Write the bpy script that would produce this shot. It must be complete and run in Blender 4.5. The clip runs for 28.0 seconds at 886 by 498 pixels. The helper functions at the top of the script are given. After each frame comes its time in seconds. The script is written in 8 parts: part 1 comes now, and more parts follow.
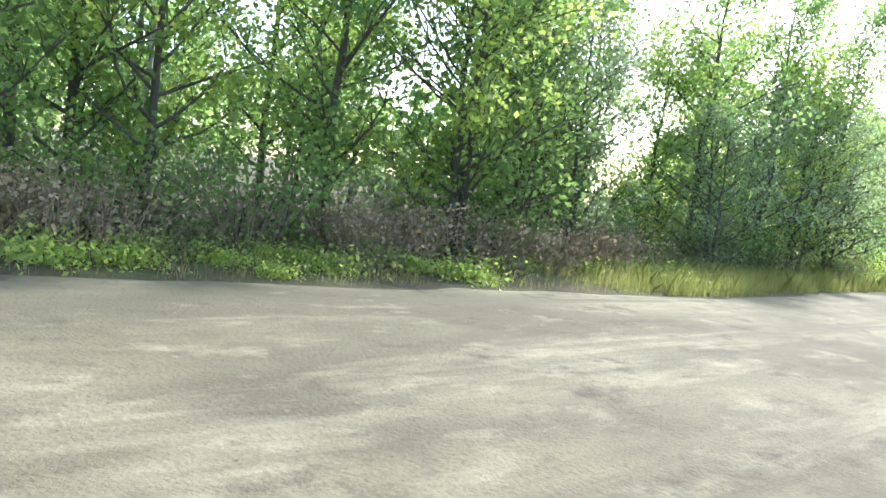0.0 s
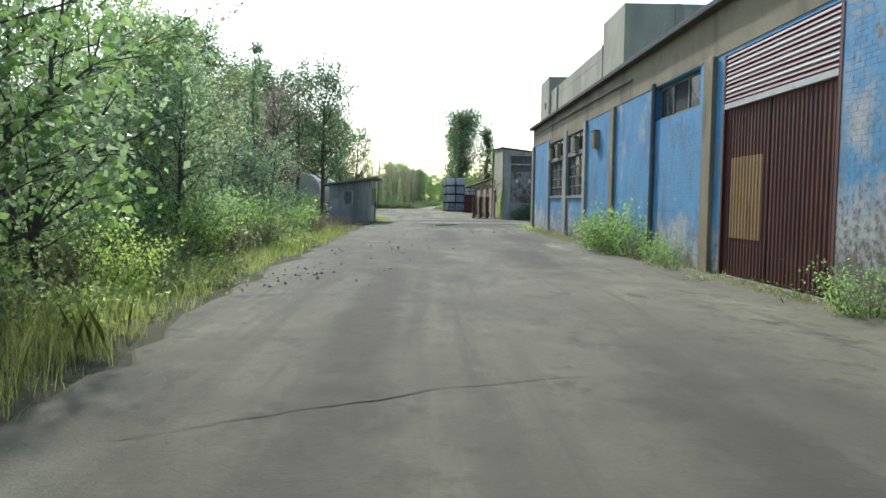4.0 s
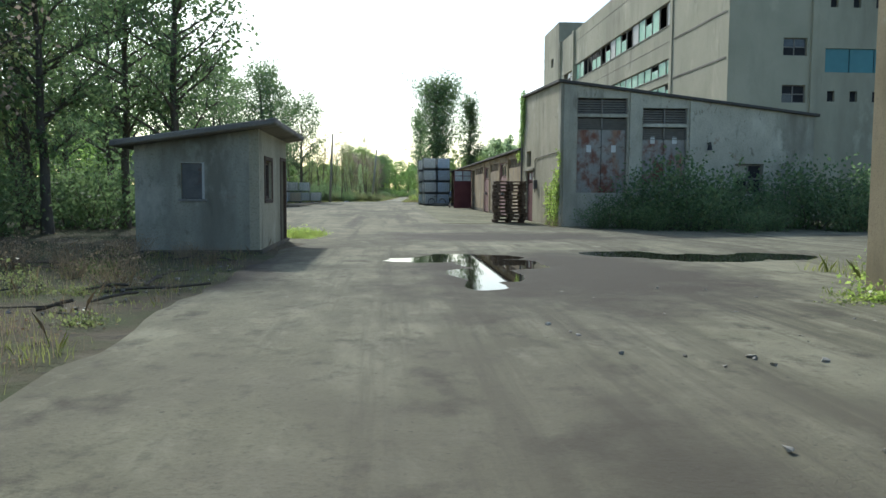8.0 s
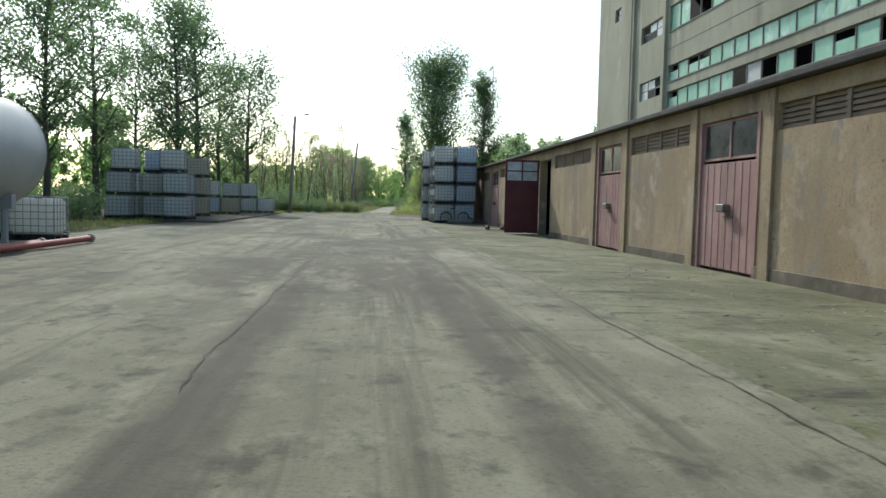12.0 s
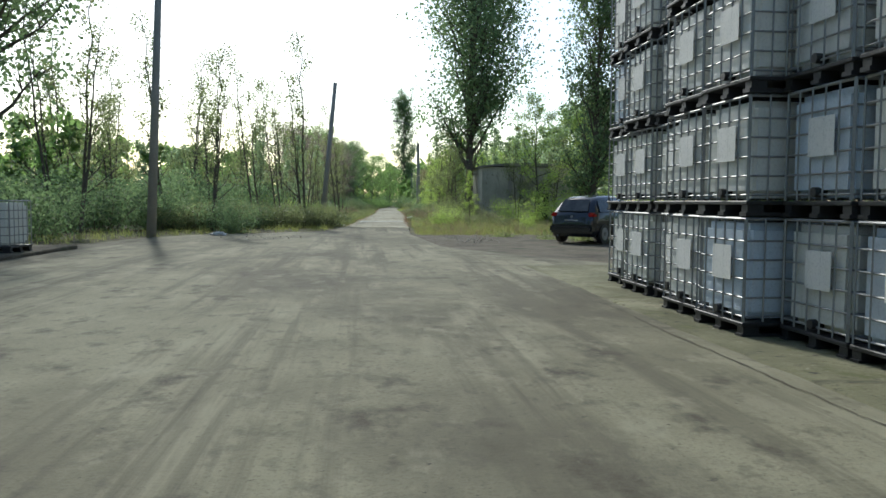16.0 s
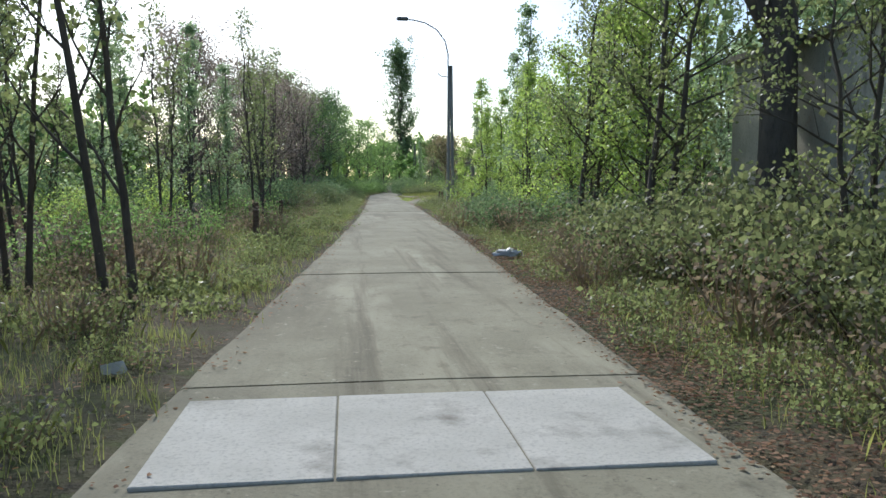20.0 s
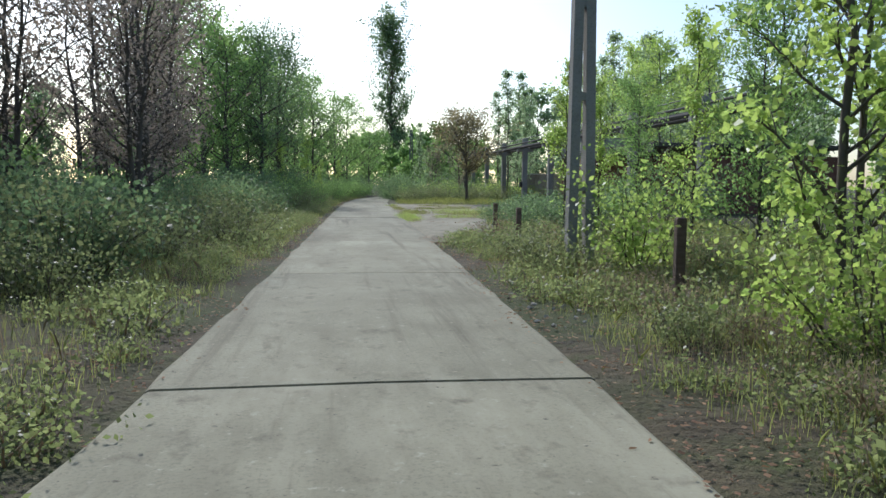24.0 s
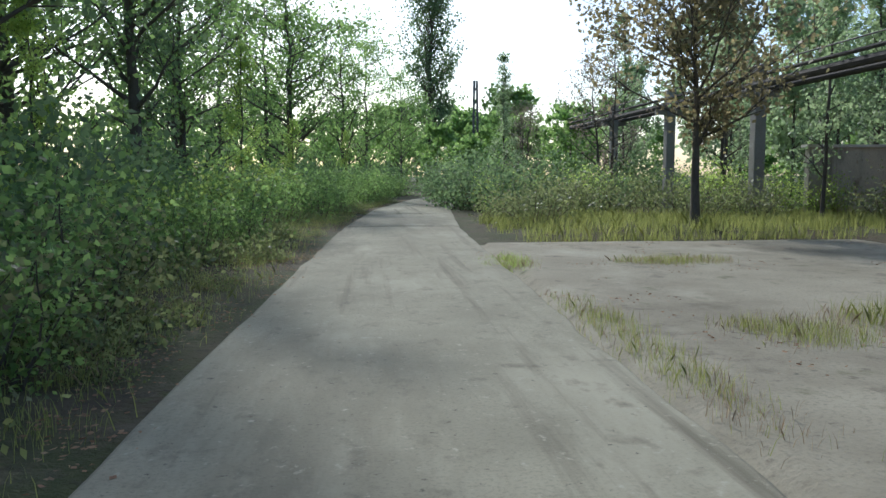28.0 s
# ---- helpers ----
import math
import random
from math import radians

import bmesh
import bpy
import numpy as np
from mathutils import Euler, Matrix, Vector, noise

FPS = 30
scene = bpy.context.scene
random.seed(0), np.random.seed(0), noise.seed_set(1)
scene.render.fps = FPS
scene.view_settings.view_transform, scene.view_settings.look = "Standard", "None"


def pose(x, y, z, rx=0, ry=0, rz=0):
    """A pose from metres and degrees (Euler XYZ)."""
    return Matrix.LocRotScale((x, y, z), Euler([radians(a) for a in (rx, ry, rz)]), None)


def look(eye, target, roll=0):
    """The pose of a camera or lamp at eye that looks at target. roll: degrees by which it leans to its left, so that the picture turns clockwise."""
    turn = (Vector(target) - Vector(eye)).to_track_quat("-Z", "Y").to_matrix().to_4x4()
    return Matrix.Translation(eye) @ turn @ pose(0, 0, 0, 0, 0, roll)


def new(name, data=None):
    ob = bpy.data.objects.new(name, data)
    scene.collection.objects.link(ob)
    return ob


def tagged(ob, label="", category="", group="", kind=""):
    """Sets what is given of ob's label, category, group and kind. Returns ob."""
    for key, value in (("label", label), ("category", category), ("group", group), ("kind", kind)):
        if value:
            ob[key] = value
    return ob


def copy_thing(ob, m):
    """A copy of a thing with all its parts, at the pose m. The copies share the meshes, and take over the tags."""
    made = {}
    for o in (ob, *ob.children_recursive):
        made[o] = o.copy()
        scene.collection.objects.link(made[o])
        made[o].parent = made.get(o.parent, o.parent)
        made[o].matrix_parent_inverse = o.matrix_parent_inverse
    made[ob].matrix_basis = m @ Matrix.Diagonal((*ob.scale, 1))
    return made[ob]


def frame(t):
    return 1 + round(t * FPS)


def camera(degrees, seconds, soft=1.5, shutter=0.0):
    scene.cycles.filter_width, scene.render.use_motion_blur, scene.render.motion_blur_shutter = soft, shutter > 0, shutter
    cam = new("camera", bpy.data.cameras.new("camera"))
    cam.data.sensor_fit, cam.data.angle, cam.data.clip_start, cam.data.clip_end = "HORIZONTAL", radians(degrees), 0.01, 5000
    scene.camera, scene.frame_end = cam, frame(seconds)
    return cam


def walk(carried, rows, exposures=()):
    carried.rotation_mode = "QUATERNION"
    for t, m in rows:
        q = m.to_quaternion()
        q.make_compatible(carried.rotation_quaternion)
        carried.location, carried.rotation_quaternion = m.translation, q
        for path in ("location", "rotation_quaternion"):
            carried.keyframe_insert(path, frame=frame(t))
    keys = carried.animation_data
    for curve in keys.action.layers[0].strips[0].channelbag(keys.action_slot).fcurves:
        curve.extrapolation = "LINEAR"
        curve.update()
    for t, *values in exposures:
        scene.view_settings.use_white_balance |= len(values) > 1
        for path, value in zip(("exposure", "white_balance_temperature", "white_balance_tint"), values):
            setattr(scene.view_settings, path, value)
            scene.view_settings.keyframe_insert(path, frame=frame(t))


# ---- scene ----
cam = camera(60.7, 28.0)
PATH = [
    (0, (3.15, -28.10, 1.20), (-4.182, -21.355, 0.339), 8.2),
    (0.5, (2.55, -26.72, 1.29), (-4.390, -19.557, 0.529), 6.5),
    (1, (1.93, -25.26, 1.29), (-4.239, -17.429, 0.526), 7.0),
    (1.5, (1.30, -23.79, 1.24), (-3.723, -15.174, 0.479), 4.5),
    (2, (0.64, -22.07, 1.27), (-3.535, -12.993, 0.805), 3.9),
    (2.5, (0.01, -20.00, 1.24), (-2.755, -10.397, 0.787), 1.6),
    (3, (-0.56, -17.50, 1.24), (-1.886, -7.603, 0.699), 1.5),
    (3.5, (-1.02, -14.68, 1.26), (-1.178, -4.698, 0.677), 0.8),
    (5.5, (-1.44, 0.00, 1.30), (-0.869, 9.964, 0.614), 0.7),
    (6, (-1.61, 3.75, 1.32), (-0.968, 13.700, 0.607), 0.4),
    (6.5, (-1.70, 7.46, 1.30), (-1.010, 17.410, 0.570), 0.6),
    (6.7, (-1.73, 8.95, 1.28), (-1.035, 18.898, 0.582), 0.2),
    (7, (-1.75, 11.17, 1.30), (-0.997, 21.119, 0.571), 0.4),
    (7.5, (-1.74, 14.85, 1.31), (-0.944, 24.796, 0.581), 0.4),
    (8, (-1.82, 18.44, 1.27), (-1.088, 28.384, 0.528), 0.3),
    (8.5, (-2.06, 21.83, 1.24), (-1.519, 31.788, 0.531), 0.5),
    (8.6, (-2.11, 22.50, 1.27), (-1.605, 32.463, 0.564), 0.3),
    (9, (-2.28, 25.18, 1.25), (-1.927, 35.152, 0.578), 0.2),
    (9.5, (-2.38, 28.53, 1.26), (-1.935, 38.486, 0.498), 0.2),
    (10, (-2.44, 31.98, 1.25), (-1.705, 41.927, 0.478), -0.6),
    (10.5, (-2.35, 35.50, 1.23), (-1.356, 45.426, 0.585), -0.5),
    (11, (-2.26, 39.17, 1.27), (-1.150, 49.087, 0.635), 0.7),
    (11.5, (-2.20, 43.07, 1.26), (-1.155, 52.997, 0.639), 1.5),
    (12, (-2.21, 47.20, 1.22), (-1.206, 57.133, 0.611), 1.3),
    (12.5, (-2.26, 51.53, 1.26), (-1.291, 61.458, 0.600), 0.6),
    (14.5, (-2.39, 72.72, 1.22), (-1.241, 82.629, 0.568), 0.6),
    (15, (-2.28, 78.48, 1.21), (-1.115, 88.394, 0.609), 1.2),
    (15.5, (-2.27, 84.52, 1.31), (-1.157, 94.435, 0.628), 0.6),
    (16, (-2.19, 90.52, 1.28), (-1.074, 100.434, 0.653), 0.4),
    (16.2, (-2.15, 92.90, 1.26), (-1.014, 102.817, 0.581), 0.2),
    (16.5, (-2.10, 96.48, 1.30), (-0.978, 106.396, 0.628), 0.2),
    (16.8, (-2.04, 100.04, 1.33), (-0.881, 109.952, 0.753), 0.3),
    (17, (-2.00, 102.39, 1.20), (-0.794, 112.307, 0.747), 0.6),
    (17.5, (-1.90, 108.18, 1.30), (-0.651, 118.080, 0.706), 0.9),
    (17.6, (-1.87, 109.32, 1.24), (-0.635, 119.216, 0.559), 1.5),
    (18, (-1.76, 113.83, 1.25), (-0.516, 123.728, 0.576), 0.5),
    (18.2, (-1.71, 116.03, 1.29), (-0.496, 125.932, 0.552), -0.0),
    (18.5, (-1.63, 119.27, 1.32), (-0.378, 129.164, 0.553), 0.4),
    (19, (-1.50, 124.38, 1.29), (-0.228, 134.268, 0.556), 0.3),
    (19.2, (-1.43, 126.33, 1.28), (-0.126, 136.215, 0.588), 0.3),
    (19.5, (-1.33, 129.18, 1.30), (-0.079, 139.062, 0.375), 0.1),
    (20, (-1.16, 133.65, 1.31), (0.092, 143.538, 0.447), 0.1),
    (20.5, (-0.92, 137.68, 1.22), (0.345, 147.564, 0.361), 0.3),
    (21, (-0.64, 141.41, 1.15), (0.646, 151.287, 0.301), 0.2),
    (21.5, (-0.30, 145.04, 1.33), (0.980, 154.912, 0.410), 0.7),
    (23.5, (0.49, 159.87, 1.30), (1.852, 169.736, 0.454), 0.4),
    (24, (0.70, 163.72, 1.28), (2.105, 173.580, 0.430), 0.5),
    (24.3, (0.82, 166.04, 1.26), (2.219, 175.907, 0.412), 0.4),
    (24.5, (0.90, 167.60, 1.25), (2.287, 177.458, 0.327), 0.3),
    (25, (1.11, 171.52, 1.25), (2.500, 181.378, 0.366), 0.3),
    (25.5, (1.30, 175.53, 1.25), (2.641, 185.394, 0.328), 0.3),
    (26, (1.45, 179.67, 1.26), (2.698, 189.551, 0.320), 0.4),
    (26.5, (1.56, 183.98, 1.24), (2.740, 193.862, 0.261), 0.4),
    (27, (1.66, 188.42, 1.27), (2.744, 198.325, 0.383), 0.5),
    (27.5, (1.77, 192.93, 1.27), (2.829, 202.836, 0.387), 0.7),
    (28, (1.91, 197.50, 1.27), (2.926, 207.404, 0.302), -0.1),
]
walk(cam, [(t, look(eye, target, roll)) for t, eye, target, roll in PATH],
     exposures=[(0, 1.87, 6250, 9), (1.2, 1.52, 6150, 9), (2.2, 0.97, 6000, 8), (3.2, 0.68, 5950, 7), (5.5, 0.33, 5900, 4), (9, 0.28, 6050, 3), (13, 0.24, 6100, 3), (17, 0.12, 6050, 5), (20, 0.1, 5900, 9), (28, 0.12, 5800, 9)])

# ---- light ----
SUN_HEADING, SUN_HEIGHT = 14.0, 36.0          # degrees left of the road's direction, and above the horizon
sun_way = Vector((-math.sin(radians(SUN_HEADING)) * math.cos(radians(SUN_HEIGHT)), math.cos(radians(SUN_HEADING)) * math.cos(radians(SUN_HEIGHT)), math.sin(radians(SUN_HEIGHT))))
sun_data = bpy.data.lights.new("sun", "SUN")
sun_data.energy, sun_data.angle, sun_data.color = 2.7, radians(2.2), (1.0, 0.95, 0.87)
sun_lamp = new("sun", sun_data)
sun_lamp.matrix_world = look(sun_way * 50, (0, 0, 0))
world = bpy.data.worlds.new("sky")
world.use_nodes = True
scene.world = world
sky_nodes = world.node_tree.nodes
sky = sky_nodes.new("ShaderNodeTexSky")
sky.sky_type, sky.sun_disc = "NISHITA", False
sky.sun_elevation, sky.sun_rotation = radians(SUN_HEIGHT), radians(-SUN_HEADING)
sky.dust_density, sky.air_density, sky.altitude = 1.6, 1.0, 100
world.node_tree.links.new(sky.outputs[0], sky_nodes["Background"].inputs[0])
sky_nodes["Background"].inputs[1].default_value = 0.15


# ---- materials ----
def shader(name, rough=0.8, metal=0.0):
    m = bpy.data.materials.new(name)
    m.use_nodes = True
    b = m.node_tree.nodes["Principled BSDF"]
    b.inputs["Roughness"].default_value, b.inputs["Metallic"].default_value = rough, metal
    return m, m.node_tree.nodes, m.node_tree.links, b


def noise_of(n, l, scale, detail=5, rough=0.6, stretch=(1, 1, 1), shift=0.0):
    co = n.new("ShaderNodeNewGeometry")
    mp = n.new("ShaderNodeMapping")
    mp.inputs["Scale"].default_value = stretch
    mp.inputs["Location"].default_value = (shift, shift * 0.7, shift * 1.3)
    l.new(co.outputs["Position"], mp.inputs[0])
    t = n.new("ShaderNodeTexNoise")
    t.inputs["Scale"].default_value, t.inputs["Detail"].default_value, t.inputs["Roughness"].default_value = scale, detail, rough
    l.new(mp.outputs[0], t.inputs["Vector"])
    return t.outputs[0]


def ramp_of(n, l, fac, lo, hi):
    r = n.new("ShaderNodeMapRange")
    r.inputs[1].default_value, r.inputs[2].default_value = lo, hi
    l.new(fac, r.inputs[0])
    return r.outputs[0]


def mixed(n, l, fac, a, b):
    mx = n.new("ShaderNodeMix")
    mx.data_type = "RGBA"
    l.new(fac, mx.inputs[0])
    for sock, v in ((mx.inputs[6], a), (mx.inputs[7], b)):
        if isinstance(v, tuple):
            sock.default_value = (*v, 1)
        else:
            l.new(v, sock)
    return mx.outputs[2]


def bumped(n, l, b, fac, strength, depth=0.02):
    u = n.new("ShaderNodeBump")
    u.inputs["Strength"].default_value, u.inputs["Distance"].default_value = strength, depth
    l.new(fac, u.inputs["Height"])
    l.new(u.outputs[0], b.inputs["Normal"])


def surface(name, c1, c2, scale=6.0, rough=0.85, metal=0.0, bump=0.4, fine=40.0, layers=(), stretch=(1, 1, 1), depth=0.015, vary=0.0):
    """A base of two colours, fine grain, and layers of (colour, scale, low, high, stretch) laid over it in patches."""
    m, n, l, b = shader(name, rough, metal)
    col = mixed(n, l, ramp_of(n, l, noise_of(n, l, scale, stretch=stretch), 0.35, 0.65), c1, c2)
    grain = noise_of(n, l, fine, 4, 0.7, stretch)
    dark = tuple(v * 0.62 for v in c1)
    col = mixed(n, l, ramp_of(n, l, grain, 0.5, 0.8), col, dark)
    for k, (c, sc, lo, hi, st) in enumerate(layers):
        col = mixed(n, l, ramp_of(n, l, noise_of(n, l, sc, 7, 0.65, st, 3.7 * k + 1.9), lo, hi), col, c)
    if vary:
        info = n.new("ShaderNodeObjectInfo")
        hsv = n.new("ShaderNodeHueSaturation")
        l.new(ramp_of(n, l, info.outputs["Random"], 0, 1), hsv.inputs["Fac"])
        hsv.inputs["Fac"].default_value = 1
        r = n.new("ShaderNodeMapRange")
        r.inputs[3].default_value, r.inputs[4].default_value = 1 - vary, 1 + vary
        l.new(info.outputs["Random"], r.inputs[0])
        l.new(r.outputs[0], hsv.inputs["Value"])
        hsv.inputs["Fac"].default_value = 1
        for lk in list(l):
            if lk.to_socket == hsv.inputs["Fac"]:
                l.remove(lk)
        l.new(col, hsv.inputs["Color"])
        col = hsv.outputs[0]
    l.new(col, b.inputs["Base Color"])
    if bump:
        bumped(n, l, b, grain, bump, depth)
    return m


def leafy(name, c1, c2, c3, thin=0.45, gloss=0.42):
    """Leaves: the colour varies from leaf to leaf and from plant to plant, and light comes through them."""
    m, n, l, b = shader(name, gloss)
    c1, c2, c3 = (tuple(1.12 * (0.84 * v + 0.16 * k * (0.3 * c[0] + 0.6 * c[1] + 0.1 * c[2])) for v, k in zip(c, (1.02, 0.92, 0.9))) for c in (c1, c2, c3))
    geo = n.new("ShaderNodeNewGeometry")
    info = n.new("ShaderNodeObjectInfo")
    col = mixed(n, l, geo.outputs["Random Per Island"], c1, c2)
    pick = n.new("ShaderNodeMath")
    pick.operation = "FRACT"
    mul = n.new("ShaderNodeMath")
    mul.operation = "MULTIPLY"
    mul.inputs[1].default_value = 7.31
    l.new(geo.outputs["Random Per Island"], mul.inputs[0])
    l.new(mul.outputs[0], pick.inputs[0])
    col = mixed(n, l, ramp_of(n, l, pick.outputs[0], 0.72, 1.0), col, c3)
    hsv = n.new("ShaderNodeHueSaturation")
    r = n.new("ShaderNodeMapRange")
    r.inputs[3].default_value, r.inputs[4].default_value = 0.7, 1.3
    l.new(info.outputs["Random"], r.inputs[0])
    l.new(r.outputs[0], hsv.inputs["Value"])
    l.new(col, hsv.inputs["Color"])
    l.new(hsv.outputs[0], b.inputs["Base Color"])
    tr = n.new("ShaderNodeBsdfTranslucent")
    tint = mixed(n, l, geo.outputs["Random Per Island"], tuple(min(1, v * 2.5) for v in c1), tuple(min(1, v * 2.7) for v in c2))
    l.new(tint, tr.inputs[0])
    mx = n.new("ShaderNodeMixShader")
    mx.inputs[0].default_value = thin
    l.new(b.outputs[0], mx.inputs[1])
    l.new(tr.outputs[0], mx.inputs[2])
    l.new(mx.outputs[0], n["Material Output"].inputs[0])
    return m


def glassy(name, colour, rough=0.08):
    m, n, l, b = shader(name, rough)
    g = noise_of(n, l, 3.0)
    l.new(mixed(n, l, ramp_of(n, l, g, 0.35, 0.7), colour, tuple(v * 1.6 + 0.02 for v in colour)), b.inputs["Base Color"])
    r = n.new("ShaderNodeMapRange")
    r.inputs[3].default_value, r.inputs[4].default_value = rough, rough + 0.25
    l.new(g, r.inputs[0])
    l.new(r.outputs[0], b.inputs["Roughness"])
    return m


def worn_paint(name):
    """Blue paint on brick that has come off in flakes, most of all near the ground where it is splashed."""
    m, n, l, b = shader(name, 0.72)
    col = mixed(n, l, ramp_of(n, l, noise_of(n, l, 1.1), 0.35, 0.65), (0.095, 0.300, 0.520), (0.145, 0.385, 0.610))
    col = mixed(n, l, ramp_of(n, l, noise_of(n, l, 2.2, 7, 0.7, (1, 1, 0.35), 5.0), 0.52, 0.75), col, (0.070, 0.20, 0.36))
    col = mixed(n, l, ramp_of(n, l, noise_of(n, l, 3.4, 8, 0.7, (1, 0.7, 1.0), 9.5), 0.56, 0.72), col, (0.23, 0.44, 0.60))
    geo = n.new("ShaderNodeNewGeometry")
    sep = n.new("ShaderNodeSeparateXYZ")
    l.new(geo.outputs["Position"], sep.inputs[0])
    foot = n.new("ShaderNodeMapRange")
    foot.inputs[1].default_value, foot.inputs[2].default_value, foot.inputs[3].default_value, foot.inputs[4].default_value = 0.05, 1.75, 0.150, -0.075
    l.new(sep.outputs[2], foot.inputs[0])

    zones = None
    for y0, y1, push in ((-4.4, -1.2, 0.120), (15.0, 22.6, 0.045), (7.0, 15.0, 0.018)):
        inside = n.new("ShaderNodeMath")
        inside.operation = "COMPARE"
        inside.inputs[1].default_value, inside.inputs[2].default_value = (y0 + y1) / 2, (y1 - y0) / 2
        l.new(sep.outputs[1], inside.inputs[0])
        gain = n.new("ShaderNodeMath")
        gain.operation = "MULTIPLY_ADD"
        gain.inputs[1].default_value = push
        l.new(inside.outputs[0], gain.inputs[0])
        if zones:
            l.new(zones, gain.inputs[2])
        else:
            l.new(foot.outputs[0], gain.inputs[2])
        zones = gain.outputs[0]

    def flakes(scale, lo, hi, shift, stretch, weight):
        mul = n.new("ShaderNodeMath")
        mul.operation = "MULTIPLY_ADD"
        mul.inputs[1].default_value = weight
        l.new(zones, mul.inputs[0])
        l.new(noise_of(n, l, scale, 9, 0.68, stretch, shift), mul.inputs[2])
        return ramp_of(n, l, mul.outputs[0], lo, hi)
    col = mixed(n, l, flakes(0.55, 0.555, 0.665, 1.9, (1, 1, 0.9), 1.0), col, (0.51, 0.51, 0.485))
    col = mixed(n, l, flakes(2.6, 0.585, 0.68, 8.0, (1, 0.45, 1.5), 0.6), col, (0.44, 0.43, 0.39))
    col = mixed(n, l, flakes(1.2, 0.645, 0.69, 4.0, (1, 1, 1), 0.7), col, (0.25, 0.205, 0.15))
    col = mixed(n, l, flakes(3.5, 0.66, 0.70, 12.0, (1, 0.6, 1.2), 0.3), col, (0.15, 0.12, 0.095))
    col = mixed(n, l, ramp_of(n, l, noise_of(n, l, 2.0, 9, 0.72, (1, 1, 0.4), 6.3), 0.53, 0.74), col, (0.20, 0.19, 0.155))
    col = mixed(n, l, flakes(9.0, 0.60, 0.75, 3.3, (1, 1, 1), 0.9), col, (0.17, 0.155, 0.12))
    l.new(col, b.inputs["Base Color"])
    bumped(n, l, b, noise_of(n, l, 30, 6, 0.7), 0.4, 0.006)
    return m


V = (1, 1, 0.25)      # streaks that run down
M_SOIL = surface("soil", (0.078, 0.060, 0.034), (0.115, 0.092, 0.050), 1.4, 0.97, bump=1.0, fine=14, depth=0.05, layers=(((0.066, 0.078, 0.024), 0.5, 0.42, 0.60, (1, 1, 1)), ((0.135, 0.115, 0.072), 2.4, 0.54, 0.72, (1, 1, 1)), ((0.045, 0.037, 0.025), 5.0, 0.56, 0.70, (1, 1, 1)), ((0.085, 0.098, 0.030), 3.1, 0.56, 0.68, (1, 1, 1))))
M_YARD = surface("dusty_concrete", (0.196, 0.184, 0.115), (0.275, 0.259, 0.168), 0.9, 0.95, bump=0.9, fine=30, depth=0.014, layers=(((0.078, 0.070, 0.044), 0.27, 0.50, 0.66, (1, 0.6, 1)), ((0.107, 0.097, 0.059), 0.14, 0.46, 0.66, (1, 0.5, 1)), ((0.332, 0.313, 0.211), 0.5, 0.52, 0.72, (1.4, 0.35, 1)), ((0.119, 0.108, 0.068), 1.1, 0.50, 0.63, (1.8, 0.07, 1)), ((0.356, 0.338, 0.234), 2.4, 0.56, 0.86, (1, 0.5, 1)), ((0.079, 0.070, 0.045), 2.1, 0.555, 0.69, (1, 0.7, 1)), ((0.337, 0.315, 0.225), 11.0, 0.66, 0.86, (1, 1, 1)), ((0.069, 0.062, 0.042), 14.0, 0.63, 0.71, (1, 1, 1)), ((0.105, 0.095, 0.064), 5.2, 0.55, 0.74, (1, 0.7, 1))))
M_SLAB = surface("concrete_slab", (0.259, 0.241, 0.164), (0.342, 0.319, 0.221), 0.9, 0.92, bump=0.6, fine=45, depth=0.008, vary=0.07, layers=(((0.183, 0.165, 0.108), 0.35, 0.50, 0.70, (1.6, 0.35, 1)), ((0.396, 0.369, 0.261), 0.8, 0.54, 0.72, (1.2, 0.3, 1)), ((0.168, 0.150, 0.099), 1.4, 0.55, 0.68, (1.8, 0.08, 1)), ((0.119, 0.105, 0.072), 3.0, 0.60, 0.82, (1, 0.8, 1)), ((0.406, 0.379, 0.279), 13.0, 0.61, 0.70, (1, 1, 1)), ((0.099, 0.089, 0.063), 16.0, 0.64, 0.71, (1, 1, 1)), ((0.150, 0.137, 0.092), 5.0, 0.57, 0.78, (1, 0.7, 1))))
def muddy_ground(mat, spots, colour, cover=1.0):
    """Trodden mud with ragged edges round the (x, y, rx, ry) spots."""
    n, l = mat.node_tree.nodes, mat.node_tree.links
    b = n["Principled BSDF"]
    col = b.inputs["Base Color"].links[0].from_socket
    geo = n.new("ShaderNodeNewGeometry")
    for k, (x, y, rx, ry) in enumerate(spots):
        mp = n.new("ShaderNodeMapping")
        mp.inputs["Location"].default_value = (-x / rx, -y / ry, 0)
        mp.inputs["Scale"].default_value = (1 / rx, 1 / ry, 0)
        l.new(geo.outputs["Position"], mp.inputs[0])
        far = n.new("ShaderNodeVectorMath")
        far.operation = "LENGTH"
        l.new(mp.outputs[0], far.inputs[0])
        add = n.new("ShaderNodeMath")
        add.operation = "MULTIPLY_ADD"
        add.inputs[1].default_value = 1.9
        l.new(noise_of(n, l, 0.75, 8, 0.68, (1, 1, 1), 2.1 * k + 0.4), add.inputs[0])
        l.new(far.outputs["Value"], add.inputs[2])
        weight = n.new("ShaderNodeMapRange")
        weight.inputs[1].default_value, weight.inputs[2].default_value, weight.inputs[4].default_value = 2.05, 1.45, cover
        l.new(add.outputs[0], weight.inputs[0])
        col = mixed(n, l, weight.outputs[0], col, colour)
    l.new(col, b.inputs["Base Color"])


